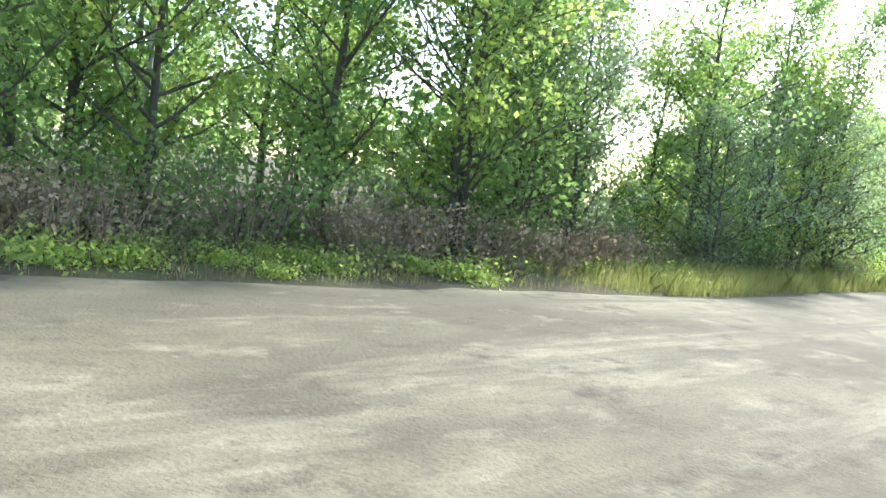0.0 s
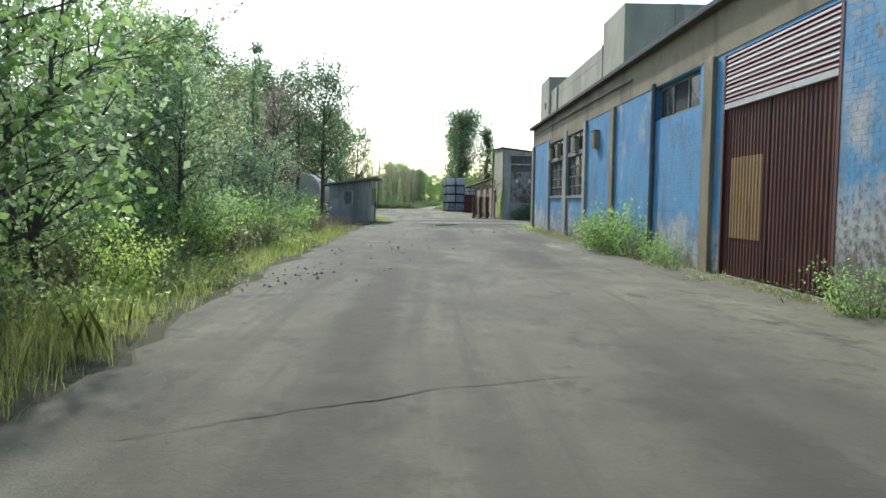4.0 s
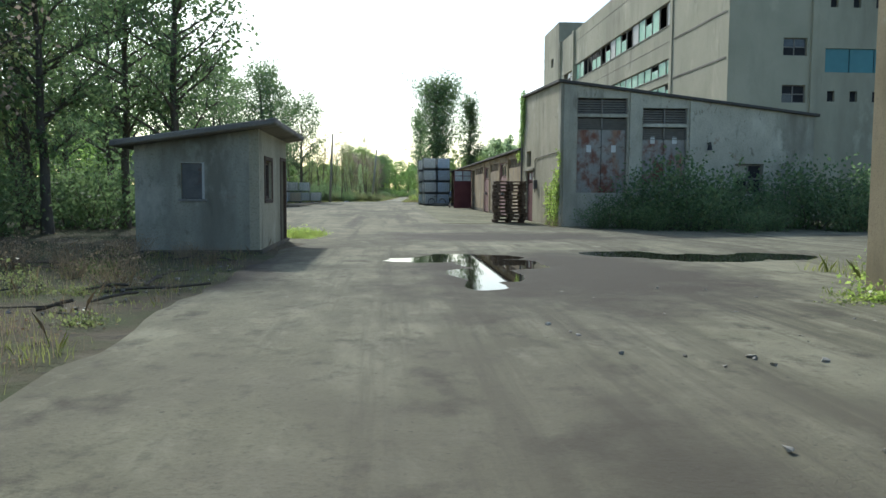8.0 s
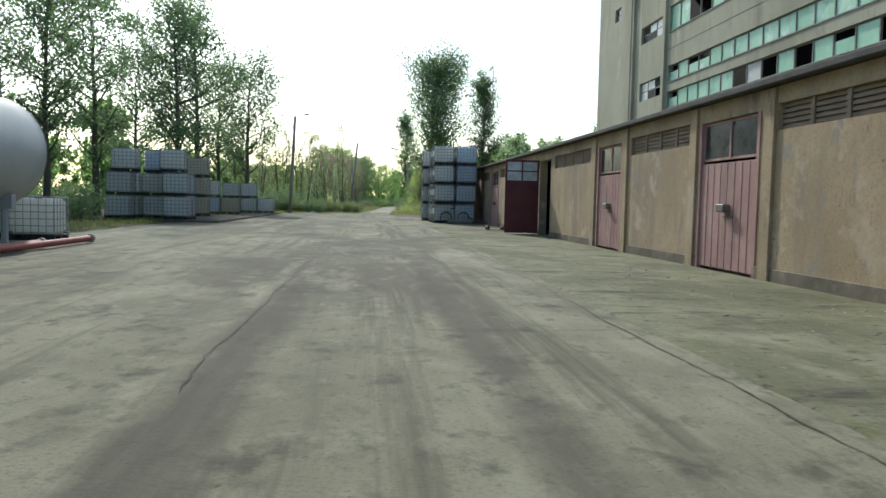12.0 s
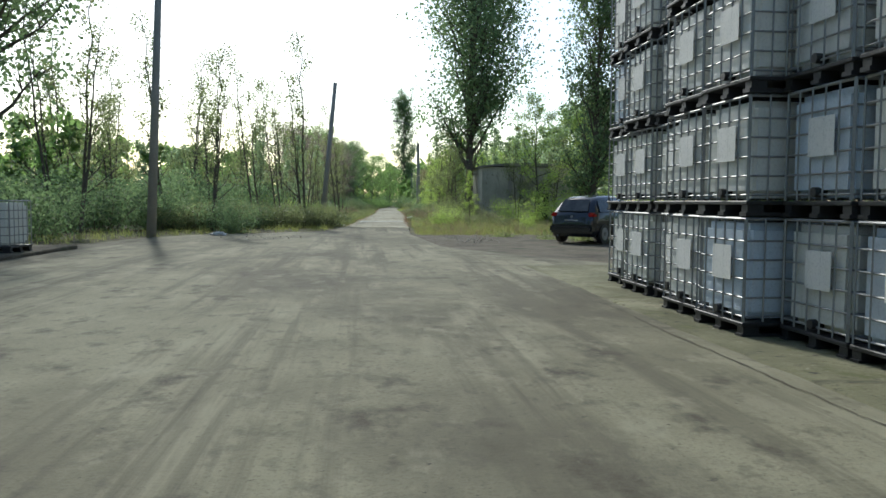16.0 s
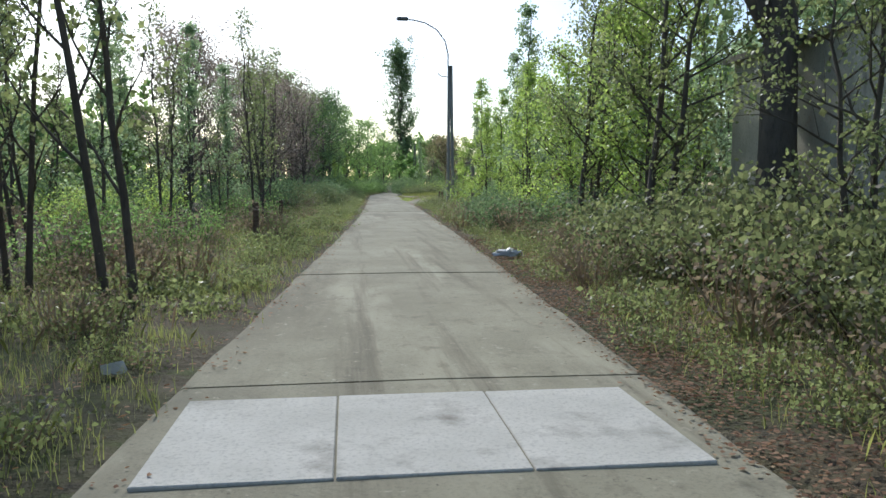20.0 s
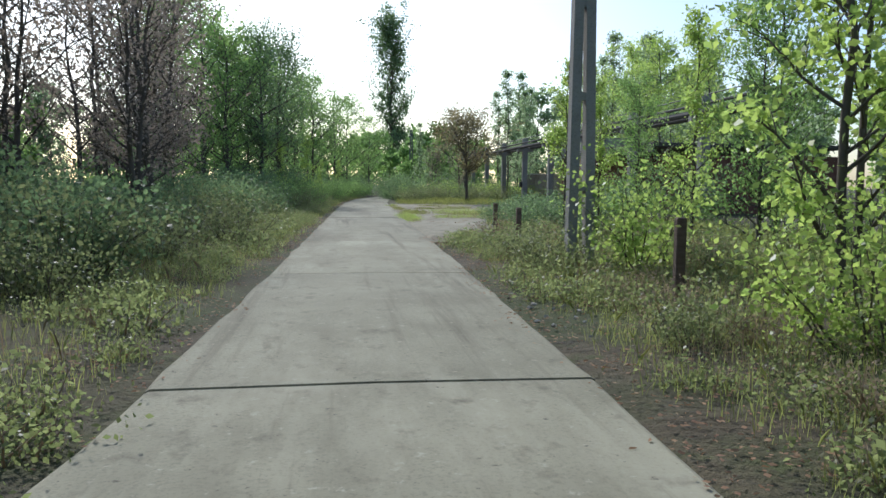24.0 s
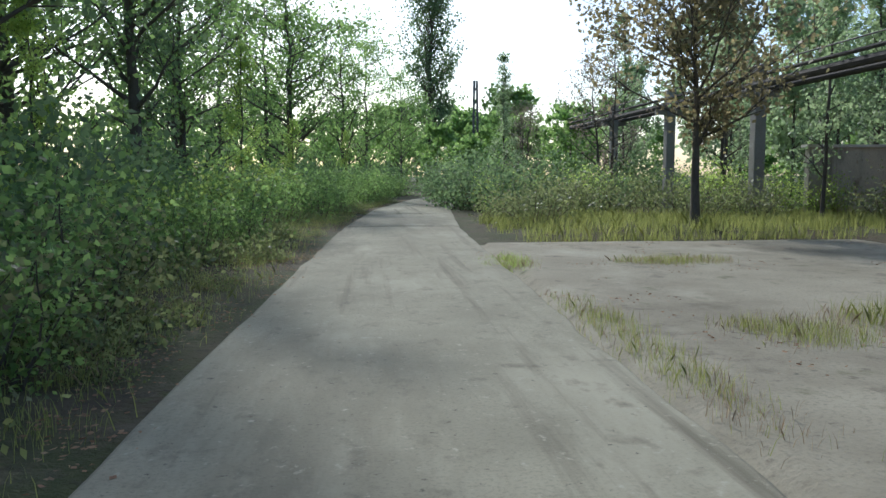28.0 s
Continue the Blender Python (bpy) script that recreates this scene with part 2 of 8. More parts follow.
muddy_ground(M_YARD, ((0.9, 30.5, 3.4, 5.2), (1.5, 40.5, 5.0, 2.6), (-4.4, 30.5, 1.2, 3.5)), (0.066, 0.055, 0.037))
muddy_ground(M_YARD, ((-0.5, -4.0, 4.6, 15.0), (-0.6, 17.0, 3.8, 9.0), (3.6, 10.0, 1.0, 16.0)), (0.118, 0.102, 0.072), 0.55)
muddy_ground(M_YARD, ((0.6, -10.0, 0.5, 7.0), (-1.8, -2.0, 0.45, 8.0), (1.2, 6.0, 0.7, 5.0), (-0.4, 18.0, 0.6, 7.0), (2.2, 16.0, 0.8, 5.0), (0.5, 47.0, 2.2, 3.0), (-3.2, 52.0, 0.35, 9.0), (-1.2, 56.0, 0.3, 9.0)), (0.070, 0.058, 0.040), 0.7)
M_APRON = surface("sun_bleached_concrete", (0.265, 0.238, 0.165), (0.350, 0.318, 0.225), 0.7, 0.95, bump=0.8, fine=30, depth=0.012, layers=(((0.175, 0.152, 0.100), 0.3, 0.50, 0.70, (1, 1, 1)), ((0.40, 0.368, 0.270), 0.8, 0.54, 0.76, (1, 0.7, 1)), ((0.115, 0.098, 0.066), 1.5, 0.58, 0.74, (1, 1, 1)), ((0.120, 0.125, 0.055), 2.2, 0.60, 0.74, (1, 1, 1)), ((0.085, 0.073, 0.050), 6.0, 0.60, 0.76, (1, 1, 1))))
M_DIRT = surface("bare_dirt", (0.105, 0.088, 0.058), (0.155, 0.132, 0.090), 0.9, 0.97, bump=1.0, fine=18, depth=0.04, layers=(((0.065, 0.053, 0.035), 0.7, 0.48, 0.66, (1, 1, 1)), ((0.205, 0.185, 0.135), 3.0, 0.57, 0.72, (1, 1, 1)), ((0.062, 0.074, 0.030), 1.1, 0.56, 0.68, (1, 1, 1)), ((0.25, 0.23, 0.18), 9.0, 0.62, 0.70, (1, 1, 1))))
M_BLUE = worn_paint("flaking_blue_paint")
M_FRIEZE = surface("stained_render", (0.29, 0.235, 0.135), (0.37, 0.305, 0.185), 0.8, 0.9, bump=0.4, layers=(((0.15, 0.125, 0.09), 0.7, 0.52, 0.7, V), ((0.42, 0.38, 0.30), 1.6, 0.6, 0.75, (1, 1, 1)), ((0.12, 0.10, 0.08), 3, 0.66, 0.75, V)))
M_PIER = surface("dirty_white_render", (0.40, 0.385, 0.32), (0.50, 0.48, 0.40), 1.0, 0.9, bump=0.5, layers=(((0.20, 0.18, 0.13), 1.2, 0.50, 0.66, V), ((0.30, 0.25, 0.16), 2.2, 0.54, 0.7, V), ((0.10, 0.09, 0.07), 3.4, 0.60, 0.72, (1, 1, 0.5))))
M_BEIGE = surface("beige_render", (0.42, 0.375, 0.255), (0.53, 0.48, 0.345), 0.5, 0.92, bump=0.45, fine=22, depth=0.007, layers=(((0.30, 0.265, 0.18), 0.4, 0.50, 0.70, V), ((0.19, 0.17, 0.125), 1.2, 0.60, 0.75, V), ((0.58, 0.54, 0.42), 0.9, 0.58, 0.70, (1, 1, 1)), ((0.25, 0.22, 0.165), 3.5, 0.62, 0.72, (1, 1, 0.5))))
M_GREYR = surface("weathered_grey_render", (0.429, 0.404, 0.314), (0.585, 0.551, 0.435), 0.7, 0.92, bump=0.5, fine=22, depth=0.008, layers=(((0.260, 0.243, 0.188), 0.45, 0.48, 0.66, V), ((0.650, 0.615, 0.496), 0.8, 0.55, 0.70, (1, 1, 0.6)), ((0.156, 0.141, 0.109), 1.3, 0.60, 0.74, V), ((0.234, 0.212, 0.157), 4.0, 0.60, 0.70, (1, 1, 0.5)), ((0.351, 0.269, 0.193), 1.9, 0.64, 0.72, (1, 1, 1))))
M_PINK = surface("pinkish_plaster", (0.409, 0.299, 0.174), (0.515, 0.390, 0.243), 0.6, 0.92, bump=0.5, fine=22, depth=0.008, layers=(((0.292, 0.228, 0.165), 0.55, 0.49, 0.66, V), ((0.544, 0.432, 0.303), 1.2, 0.55, 0.68, (1, 1, 1)), ((0.175, 0.143, 0.105), 1.8, 0.60, 0.73, V), ((0.320, 0.285, 0.230), 2.6, 0.60, 0.68, (1, 1, 0.6)), ((0.126, 0.105, 0.082), 5.5, 0.64, 0.72, (1, 1, 0.7))))
M_DAMP = surface("damp_plaster", (0.15, 0.125, 0.09), (0.24, 0.20, 0.145), 1.2, 0.9, bump=0.5, layers=(((0.09, 0.085, 0.05), 0.8, 0.5, 0.66, (1, 1, 1)), ((0.32, 0.27, 0.20), 1.5, 0.56, 0.7, (1, 1, 1))))
M_PANEL = surface("tower_concrete_panel", (0.412, 0.384, 0.271), (0.509, 0.471, 0.344), 0.3, 0.92, bump=0.35, depth=0.01, layers=(((0.303, 0.279, 0.200), 0.16, 0.48, 0.66, V), ((0.207, 0.186, 0.134), 0.6, 0.58, 0.74, V), ((0.569, 0.529, 0.389), 0.5, 0.58, 0.72, (1, 1, 0.5))))
M_CONC = surface("grey_concrete", (0.30, 0.285, 0.25), (0.37, 0.35, 0.31), 1.2, 0.92, bump=0.5, layers=(((0.17, 0.16, 0.135), 1.0, 0.55, 0.75, V),))
M_RUIN = surface("blackened_concrete", (0.230, 0.207, 0.172), (0.310, 0.282, 0.236), 0.6, 0.95, bump=0.5, layers=(((0.092, 0.083, 0.069), 0.4, 0.5, 0.7, V), ((0.345, 0.322, 0.287), 0.7, 0.6, 0.75, V)))
M_ROOF = surface("bitumen_felt", (0.07, 0.065, 0.06), (0.11, 0.10, 0.09), 2, 0.9, bump=0.4)
M_RUST = surface("rusted_sheet", (0.10, 0.028, 0.020), (0.15, 0.048, 0.028), 1.5, 0.7, bump=0.3, stretch=(1, 1, 0.3), layers=(((0.20, 0.085, 0.04), 1.1, 0.55, 0.72, V), ((0.05, 0.018, 0.015), 2.0, 0.58, 0.75, V)))
M_BOARD = surface("rust_bitten_white_sheet", (0.30, 0.285, 0.25), (0.40, 0.38, 0.34), 1.5, 0.8, bump=0.3, layers=(((0.20, 0.085, 0.055), 1.5, 0.47, 0.58, (1, 1, 0.8)), ((0.33, 0.19, 0.12), 2.6, 0.52, 0.66, V), ((0.10, 0.05, 0.035), 3.0, 0.62, 0.72, (1, 1, 1))))
M_OCHRE = surface("ochre_sheet", (0.42, 0.235, 0.085), (0.50, 0.30, 0.12), 2, 0.7, layers=(((0.20, 0.09, 0.04), 2, 0.55, 0.7, V),))
M_MAROON = surface("maroon_louvre", (0.16, 0.055, 0.065), (0.20, 0.075, 0.08), 3, 0.6)
M_WHITEP = surface("chalky_white_paint", (0.62, 0.60, 0.54), (0.70, 0.68, 0.62), 3, 0.7, layers=(((0.35, 0.30, 0.24), 4, 0.6, 0.75, V),))
M_PDOOR = surface("faded_pink_door", (0.44, 0.25, 0.22), (0.53, 0.32, 0.28), 1.2, 0.8, layers=(((0.27, 0.175, 0.15), 1.6, 0.52, 0.7, V), ((0.56, 0.44, 0.40), 4, 0.6, 0.72, V)))
M_RDOOR = surface("oxblood_door", (0.125, 0.030, 0.034), (0.165, 0.045, 0.045), 1.5, 0.65, layers=(((0.08, 0.02, 0.02), 2, 0.55, 0.72, V),))
M_TIMBER = surface("grey_brown_timber", (0.12, 0.080, 0.055), (0.185, 0.130, 0.092), 3, 0.9, bump=0.5, fine=60, stretch=(1, 1, 6), vary=0.25)
# near-black colour that stands in for the shade of unlit rooms
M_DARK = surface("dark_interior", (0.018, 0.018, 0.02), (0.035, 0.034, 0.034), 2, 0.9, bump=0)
M_PANE = glassy("dusty_pane", (0.03, 0.035, 0.04))
M_MILKY = glassy("milky_pane", (0.50, 0.53, 0.52), 0.2)
M_GREENG = surface("pale_green_glazing", (0.250, 0.550, 0.350), (0.375, 0.688, 0.475), 0.6, 0.45, bump=0, layers=(((0.575, 0.775, 0.613), 0.5, 0.55, 0.65, (1, 1, 1)), ((0.213, 0.413, 0.312), 0.8, 0.6, 0.66, (1, 1, 1))))
M_TEAL = surface("teal_panel", (0.05, 0.19, 0.21), (0.07, 0.25, 0.27), 0.8, 0.4, bump=0)
M_STEEL = surface("grey_painted_steel", (0.16, 0.155, 0.145), (0.22, 0.21, 0.195), 5, 0.6, 0.3, layers=(((0.15, 0.075, 0.04), 3, 0.6, 0.72, (1, 1, 1)),))
M_FRAME = surface("weathered_frame", (0.22, 0.20, 0.17), (0.29, 0.265, 0.225), 4, 0.8)
M_GALV = surface("galvanised_tube", (0.27, 0.275, 0.27), (0.36, 0.365, 0.36), 8, 0.5, 0.3, bump=0)
M_TOTE = surface("milky_plastic", (0.80, 0.81, 0.76), (0.86, 0.86, 0.81), 1.2, 0.42, bump=0.1, vary=0.12, layers=(((0.70, 0.72, 0.69), 0.9, 0.5, 0.7, V), ((0.50, 0.49, 0.42), 3.0, 0.62, 0.74, V)))
M_TOTEB = surface("bluish_plastic", (0.62, 0.70, 0.78), (0.70, 0.77, 0.83), 1.2, 0.42, bump=0.1, vary=0.12)


def let_light_through(mat, colour, amount):
    """Thin milky plastic: part of the light goes through it."""
    nodes, links = mat.node_tree.nodes, mat.node_tree.links
    tr = nodes.new("ShaderNodeBsdfTranslucent")
    tr.inputs[0].default_value = (*colour, 1)
    mx = nodes.new("ShaderNodeMixShader")
    mx.inputs[0].default_value = amount
    links.new(nodes["Principled BSDF"].outputs[0], mx.inputs[1])
    links.new(tr.outputs[0], mx.inputs[2])
    links.new(mx.outputs[0], nodes["Material Output"].inputs[0])


let_light_through(M_TOTE, (0.97, 0.98, 0.95), 0.28)
let_light_through(M_TOTEB, (0.80, 0.90, 0.98), 0.28)
M_TOTEO = surface("yellowed_plastic", (0.66, 0.58, 0.42), (0.74, 0.66, 0.50), 1.2, 0.45, bump=0.1, vary=0.12, layers=(((0.45, 0.36, 0.24), 0.9, 0.5, 0.7, V),))
let_light_through(M_TOTEO, (0.90, 0.82, 0.62), 0.28)
M_BLACK = surface("black_plastic", (0.018, 0.018, 0.019), (0.03, 0.03, 0.03), 5, 0.5)
M_LABEL = surface("paper_label", (0.68, 0.68, 0.64), (0.74, 0.73, 0.69), 5, 0.7, bump=0)
M_TANKG = surface("blue_grey_tank_paint", (0.33, 0.365, 0.385), (0.40, 0.43, 0.44), 0.8, 0.55, bump=0.15, layers=(((0.22, 0.235, 0.24), 0.6, 0.52, 0.75, V), ((0.26, 0.20, 0.14), 1.8, 0.64, 0.74, V)))
M_TANKC = surface("cream_tank_paint", (0.44, 0.425, 0.345), (0.53, 0.51, 0.42), 0.8, 0.6, bump=0.2, layers=(((0.28, 0.265, 0.21), 0.6, 0.50, 0.70, V), ((0.20, 0.155, 0.10), 1.6, 0.60, 0.72, V), ((0.14, 0.13, 0.105), 3.0, 0.63, 0.73, V)))
M_REDST = surface("red_oxide_steel", (0.30, 0.055, 0.04), (0.36, 0.08, 0.055), 3, 0.6)
M_BARK = surface("grey_bark", (0.105, 0.088, 0.068), (0.155, 0.13, 0.10), 4, 0.95, bump=0.8, fine=18, stretch=(1, 1, 0.3), depth=0.03)
M_BIRCH = surface("pale_bark", (0.46, 0.44, 0.40), (0.55, 0.53, 0.48), 4, 0.85, bump=0.4, fine=10, layers=(((0.08, 0.07, 0.06), 5, 0.62, 0.68, (0.4, 0.4, 2)),))
M_STONE = surface("rubble_stone", (0.30, 0.275, 0.225), (0.44, 0.41, 0.35), 5, 0.93, vary=0.3, layers=(((0.17, 0.15, 0.12), 4.0, 0.55, 0.7, (1, 1, 1)),))
M_BRICK = surface("old_red_brick", (0.235, 0.110, 0.080), (0.30, 0.150, 0.110), 3, 0.9, bump=0.4, vary=0.2, layers=(((0.36, 0.24, 0.19), 1.2, 0.58, 0.72, (1, 1, 1)), ((0.12, 0.06, 0.045), 2, 0.6, 0.75, V)))
M_CARP = shader("dark_blue_car_paint", 0.22, 0.35)[0]
M_CARP.node_tree.nodes["Principled BSDF"].inputs["Base Color"].default_value = (0.014, 0.019, 0.028, 1)
M_CARP.node_tree.nodes["Principled BSDF"].inputs["Coat Weight"].default_value = 0.8
M_CARG = glassy("tinted_car_glass", (0.02, 0.026, 0.028), 0.03)
M_TAIL = shader("red_lamp_lens", 0.15)[0]
M_TAIL.node_tree.nodes["Principled BSDF"].inputs["Base Color"].default_value = (0.42, 0.012, 0.01, 1)
M_WATER = shader("muddy_water", 0.02)[0]
M_WATER.node_tree.nodes["Principled BSDF"].inputs["Base Color"].default_value = (0.03, 0.027, 0.02, 1)
M_MOSSY = surface("mossy_concrete", (0.183, 0.177, 0.101), (0.252, 0.241, 0.140), 0.8, 0.96, bump=1.0, fine=26, depth=0.02, layers=(((0.109, 0.106, 0.052), 0.35, 0.46, 0.62, (1, 0.7, 1)), ((0.297, 0.281, 0.180), 0.9, 0.54, 0.70, (1, 0.5, 1)), ((0.061, 0.055, 0.036), 1.2, 0.55, 0.68, (0.5, 1.6, 1)), ((0.129, 0.133, 0.050), 2.2, 0.56, 0.68, (1, 1, 1)), ((0.050, 0.044, 0.030), 7.0, 0.58, 0.68, (1, 1, 1)), ((0.327, 0.305, 0.216), 10.0, 0.63, 0.72, (1, 1, 1))))
M_JOINT = surface("dirt_in_joints", (0.085, 0.072, 0.050), (0.14, 0.12, 0.085), 2.0, 0.98, bump=0.6, fine=24)
M_BAG = surface("white_plastic_bag", (0.70, 0.71, 0.70), (0.78, 0.78, 0.77), 9, 0.4, bump=0.4)
M_LEAF = leafy("green_leaves", (0.072, 0.142, 0.030), (0.161, 0.255, 0.053), (0.284, 0.302, 0.057), 0.58, 0.5)
M_LEAFD = leafy("dark_leaves", (0.058, 0.105, 0.042), (0.115, 0.178, 0.063), (0.210, 0.210, 0.074), 0.5, 0.58)
M_LEAFY = leafy("yellow_green_leaves", (0.144, 0.229, 0.034), (0.258, 0.335, 0.046), (0.412, 0.381, 0.053), 0.55)
M_LEAFS = leafy("silver_green_leaves", (0.118, 0.176, 0.076), (0.202, 0.269, 0.126), (0.370, 0.420, 0.252), 0.55)
M_LEAFB = leafy("browning_leaves", (0.112, 0.105, 0.046), (0.190, 0.155, 0.065), (0.150, 0.140, 0.046), 0.52)
M_LEAFO = leafy("olive_leaves", (0.088, 0.118, 0.036), (0.150, 0.178, 0.055), (0.205, 0.165, 0.062), 0.55)
M_LEAFP = leafy("purplish_brown_leaves", (0.132, 0.111, 0.081), (0.203, 0.159, 0.119), (0.162, 0.176, 0.078), 0.42, 0.6)
M_BRAM = leafy("bramble_leaves", (0.090, 0.118, 0.040), (0.150, 0.175, 0.058), (0.235, 0.135, 0.070), 0.45, 0.5)
M_GRASSB = leafy("lush_grass", (0.150, 0.215, 0.035), (0.240, 0.300, 0.050), (0.350, 0.310, 0.100), 0.55)
M_DRY = leafy("dry_stalks", (0.215, 0.160, 0.095), (0.310, 0.240, 0.140), (0.150, 0.108, 0.066), 0.2, 0.85)
M_GRASS = leafy("long_grass", (0.120, 0.150, 0.030), (0.205, 0.222, 0.046), (0.320, 0.262, 0.105), 0.5)
M_LITTER = leafy("fallen_leaves", (0.224, 0.119, 0.063), (0.322, 0.182, 0.084), (0.330, 0.240, 0.120), 0.15, 0.95)


# ---- mesh helpers ----
def mesh_of(name, bm, material, smooth=False):
    me = bpy.data.meshes.new(name)
    bm.to_mesh(me)
    bm.free()
    me.materials.append(material)
    if smooth:
        me.polygons.foreach_set("use_smooth", [True] * len(me.polygons))
    return me


def part(name, bm, material, parent=None, label="", smooth=False):
    me = bm if isinstance(bm, bpy.types.Mesh) else mesh_of(name, bm, material, smooth)
    ob = new(name, me)
    if parent is not None:
        ob.parent = parent
    if label:
        ob["label"] = label
    return ob


def thing(name, label, category, m=None, group="", kind=""):
    ob = new(name)
    ob.empty_display_size = 0.2
    if m is not None:
        ob.matrix_world = m
    return tagged(ob, label, category, group, kind)


def box(bm, x0, x1, y0, y1, z0, z1, bevel=0.0, m=None):
    sized = Matrix.Translation(((x0 + x1) / 2, (y0 + y1) / 2, (z0 + z1) / 2)) @ Matrix.Diagonal((x1 - x0, y1 - y0, z1 - z0, 1))
    made = bmesh.ops.create_cube(bm, size=1, matrix=(m @ sized) if m is not None else sized)
    if bevel:
        edges = {e for v in made["verts"] for e in v.link_edges}
        bmesh.ops.bevel(bm, geom=list(edges), offset=bevel, segments=1, affect="EDGES")
    return bm


def one_box(*a, **k):
    return box(bmesh.new(), *a, **k)


def tube(bm, p, q, r0, r1=None, seg=8, caps=True):
    p, q = Vector(p), Vector(q)
    way = q - p
    turn = way.to_track_quat("Z", "Y").to_matrix().to_4x4()
    bmesh.ops.create_cone(bm, cap_ends=caps, segments=seg, radius1=r0, radius2=r0 if r1 is None else r1, depth=way.length, matrix=Matrix.Translation((p + q) / 2) @ turn)
    return bm


def one_tube(*a, **k):
    return tube(bmesh.new(), *a, **k)


def wire(bm, points, r, seg=5):
    """A bent tube in one piece."""
    verts, faces = [], []
    tube_path(verts, faces, points, [r] * len(points), seg)
    made = [bm.verts.new(v) for v in verts]
    for f in faces:
        bm.faces.new([made[k] for k in f])
    return bm


def tube_path(verts, faces, points, radii, seg=6):
    """Append a tapered tube through the points."""
    base = len(verts)
    pts = [Vector(p) for p in points]
    for i, p in enumerate(pts):
        way = (pts[min(i + 1, len(pts) - 1)] - pts[max(i - 1, 0)]).normalized()
        if way.length < 0.5:
            way = (pts[1] - pts[0]).normalized()
        side = way.orthogonal().normalized() if abs(way.z) > 0.9 else way.cross(Vector((0, 0, 1))).normalized()
        up = way.cross(side)
        for k in range(seg):
            a = 2 * math.pi * k / seg
            verts.append(p + (side * math.cos(a) + up * math.sin(a)) * radii[i])
    for i in range(len(pts) - 1):
        for k in range(seg):
            a, b = base + i * seg + k, base + i * seg + (k + 1) % seg
            faces.append((a, b, b + seg, a + seg))
    faces.append(tuple(base + (len(pts) - 1) * seg + k for k in range(seg)))


def from_arrays(name, verts, faces, material, smooth=False):
    me = bpy.data.meshes.new(name)
    me.from_pydata([tuple(v) for v in verts], [], [tuple(f) for f in faces])
    me.materials.append(material)
    if smooth:
        me.polygons.foreach_set("use_smooth", [True] * len(me.polygons))
    me.update()
    return me


def wall_mesh(along, u0, u1, z0, z1, at, thick, holes):
    """One closed wall with real openings: along 'y' or 'x', its face at the coordinate at, thick metres deep, holes (u0, u1, z0, z1)."""
    us = sorted({u0, u1, *(min(max(h[k], u0), u1) for h in holes for k in (0, 1))})
    zs = sorted({z0, z1, *(min(max(h[k], z0), z1) for h in holes for k in (2, 3))})
    nu, nz = len(us) - 1, len(zs) - 1

    def solid(i, j):
        if not (0 <= i < nu and 0 <= j < nz):
            return False
        cu, cz = (us[i] + us[i + 1]) / 2, (zs[j] + zs[j + 1]) / 2
        return not any(h[0] < cu < h[1] and h[2] < cz < h[3] for h in holes)
    bm, seen = bmesh.new(), {}

    def vert(i, j, d):
        if (i, j, d) not in seen:
            w = at + thick * d
            seen[i, j, d] = bm.verts.new((w, us[i], zs[j]) if along == "y" else (us[i], w, zs[j]))
        return seen[i, j, d]
    for i in range(nu):
        for j in range(nz):
            if not solid(i, j):
                continue
            for d in (0, 1):
                bm.faces.new([vert(i, j, d), vert(i + 1, j, d), vert(i + 1, j + 1, d), vert(i, j + 1, d)])
            for di, dj, p, q in ((-1, 0, (i, j), (i, j + 1)), (1, 0, (i + 1, j), (i + 1, j + 1)), (0, -1, (i, j), (i + 1, j)), (0, 1, (i, j + 1), (i + 1, j + 1))):
                if not solid(i + di, j + dj):
                    bm.faces.new([vert(*p, 0), vert(*q, 0), vert(*q, 1), vert(*p, 1)])
    bmesh.ops.recalc_face_normals(bm, faces=bm.faces[:])
    return bm


# ---- ground ----
def rough_z(x, y):
    return 0.05 * noise.noise((x * 0.21, y * 0.21, 0)) + 0.025 * noise.noise((x * 0.9, y * 0.9, 3))


LEFT_EDGE = [(-70, -3.8), (-26, -3.6), (-16, -2.9), (-10, -3.4), (0, -4.1), (24, -4.3), (37, -4.2), (40, -6.5), (48, -10.5), (60, -12.0), (93, -11.5), (110, -10.4), (116, -9.6), (119, -8.2), (121, -5.8), (122.6, -3.9), (124, -3.3), (128, -3.0)]
RIGHT_EDGE = [(-70, 14), (-13, 14), (-12, 4.3), (27, 4.3), (28.5, 5.5), (32, 12), (36, 16), (46.5, 16), (47.2, 4.75), (91, 4.8), (96, 6.2), (104, 4.8), (107.5, 2.2), (112, 0.3), (120, -0.1), (128, 0.3)]
ROAD = [(126, -1.2), (133, -0.85), (141, -0.42), (150, 0.1), (164, 0.78), (176, 1.28), (190, 1.75), (205, 2.3), (216, 2.8), (226, 3.7), (238, 5.8), (250, 9.0), (262, 13.5)]


def line_at(line, y):
    for (a, b), (c, d) in zip(line[:-1], line[1:]):
        if y <= c:
            return b + (d - b) * max(0.0, (y - a) / (c - a))
    return line[-1][1]


PUDDLES = ((-1.1, 32.9, 0.75, 0.62), (-0.2, 33.5, 1.0, 0.85), (0.2, 32.0, 0.72, 1.1), (-0.25, 30.3, 0.55, 1.1), (-0.45, 28.9, 0.3, 0.65), (3.2, 34.2, 0.9, 0.9), (4.6, 33.3, 1.2, 1.0), (6.2, 33.6, 0.9, 0.9))


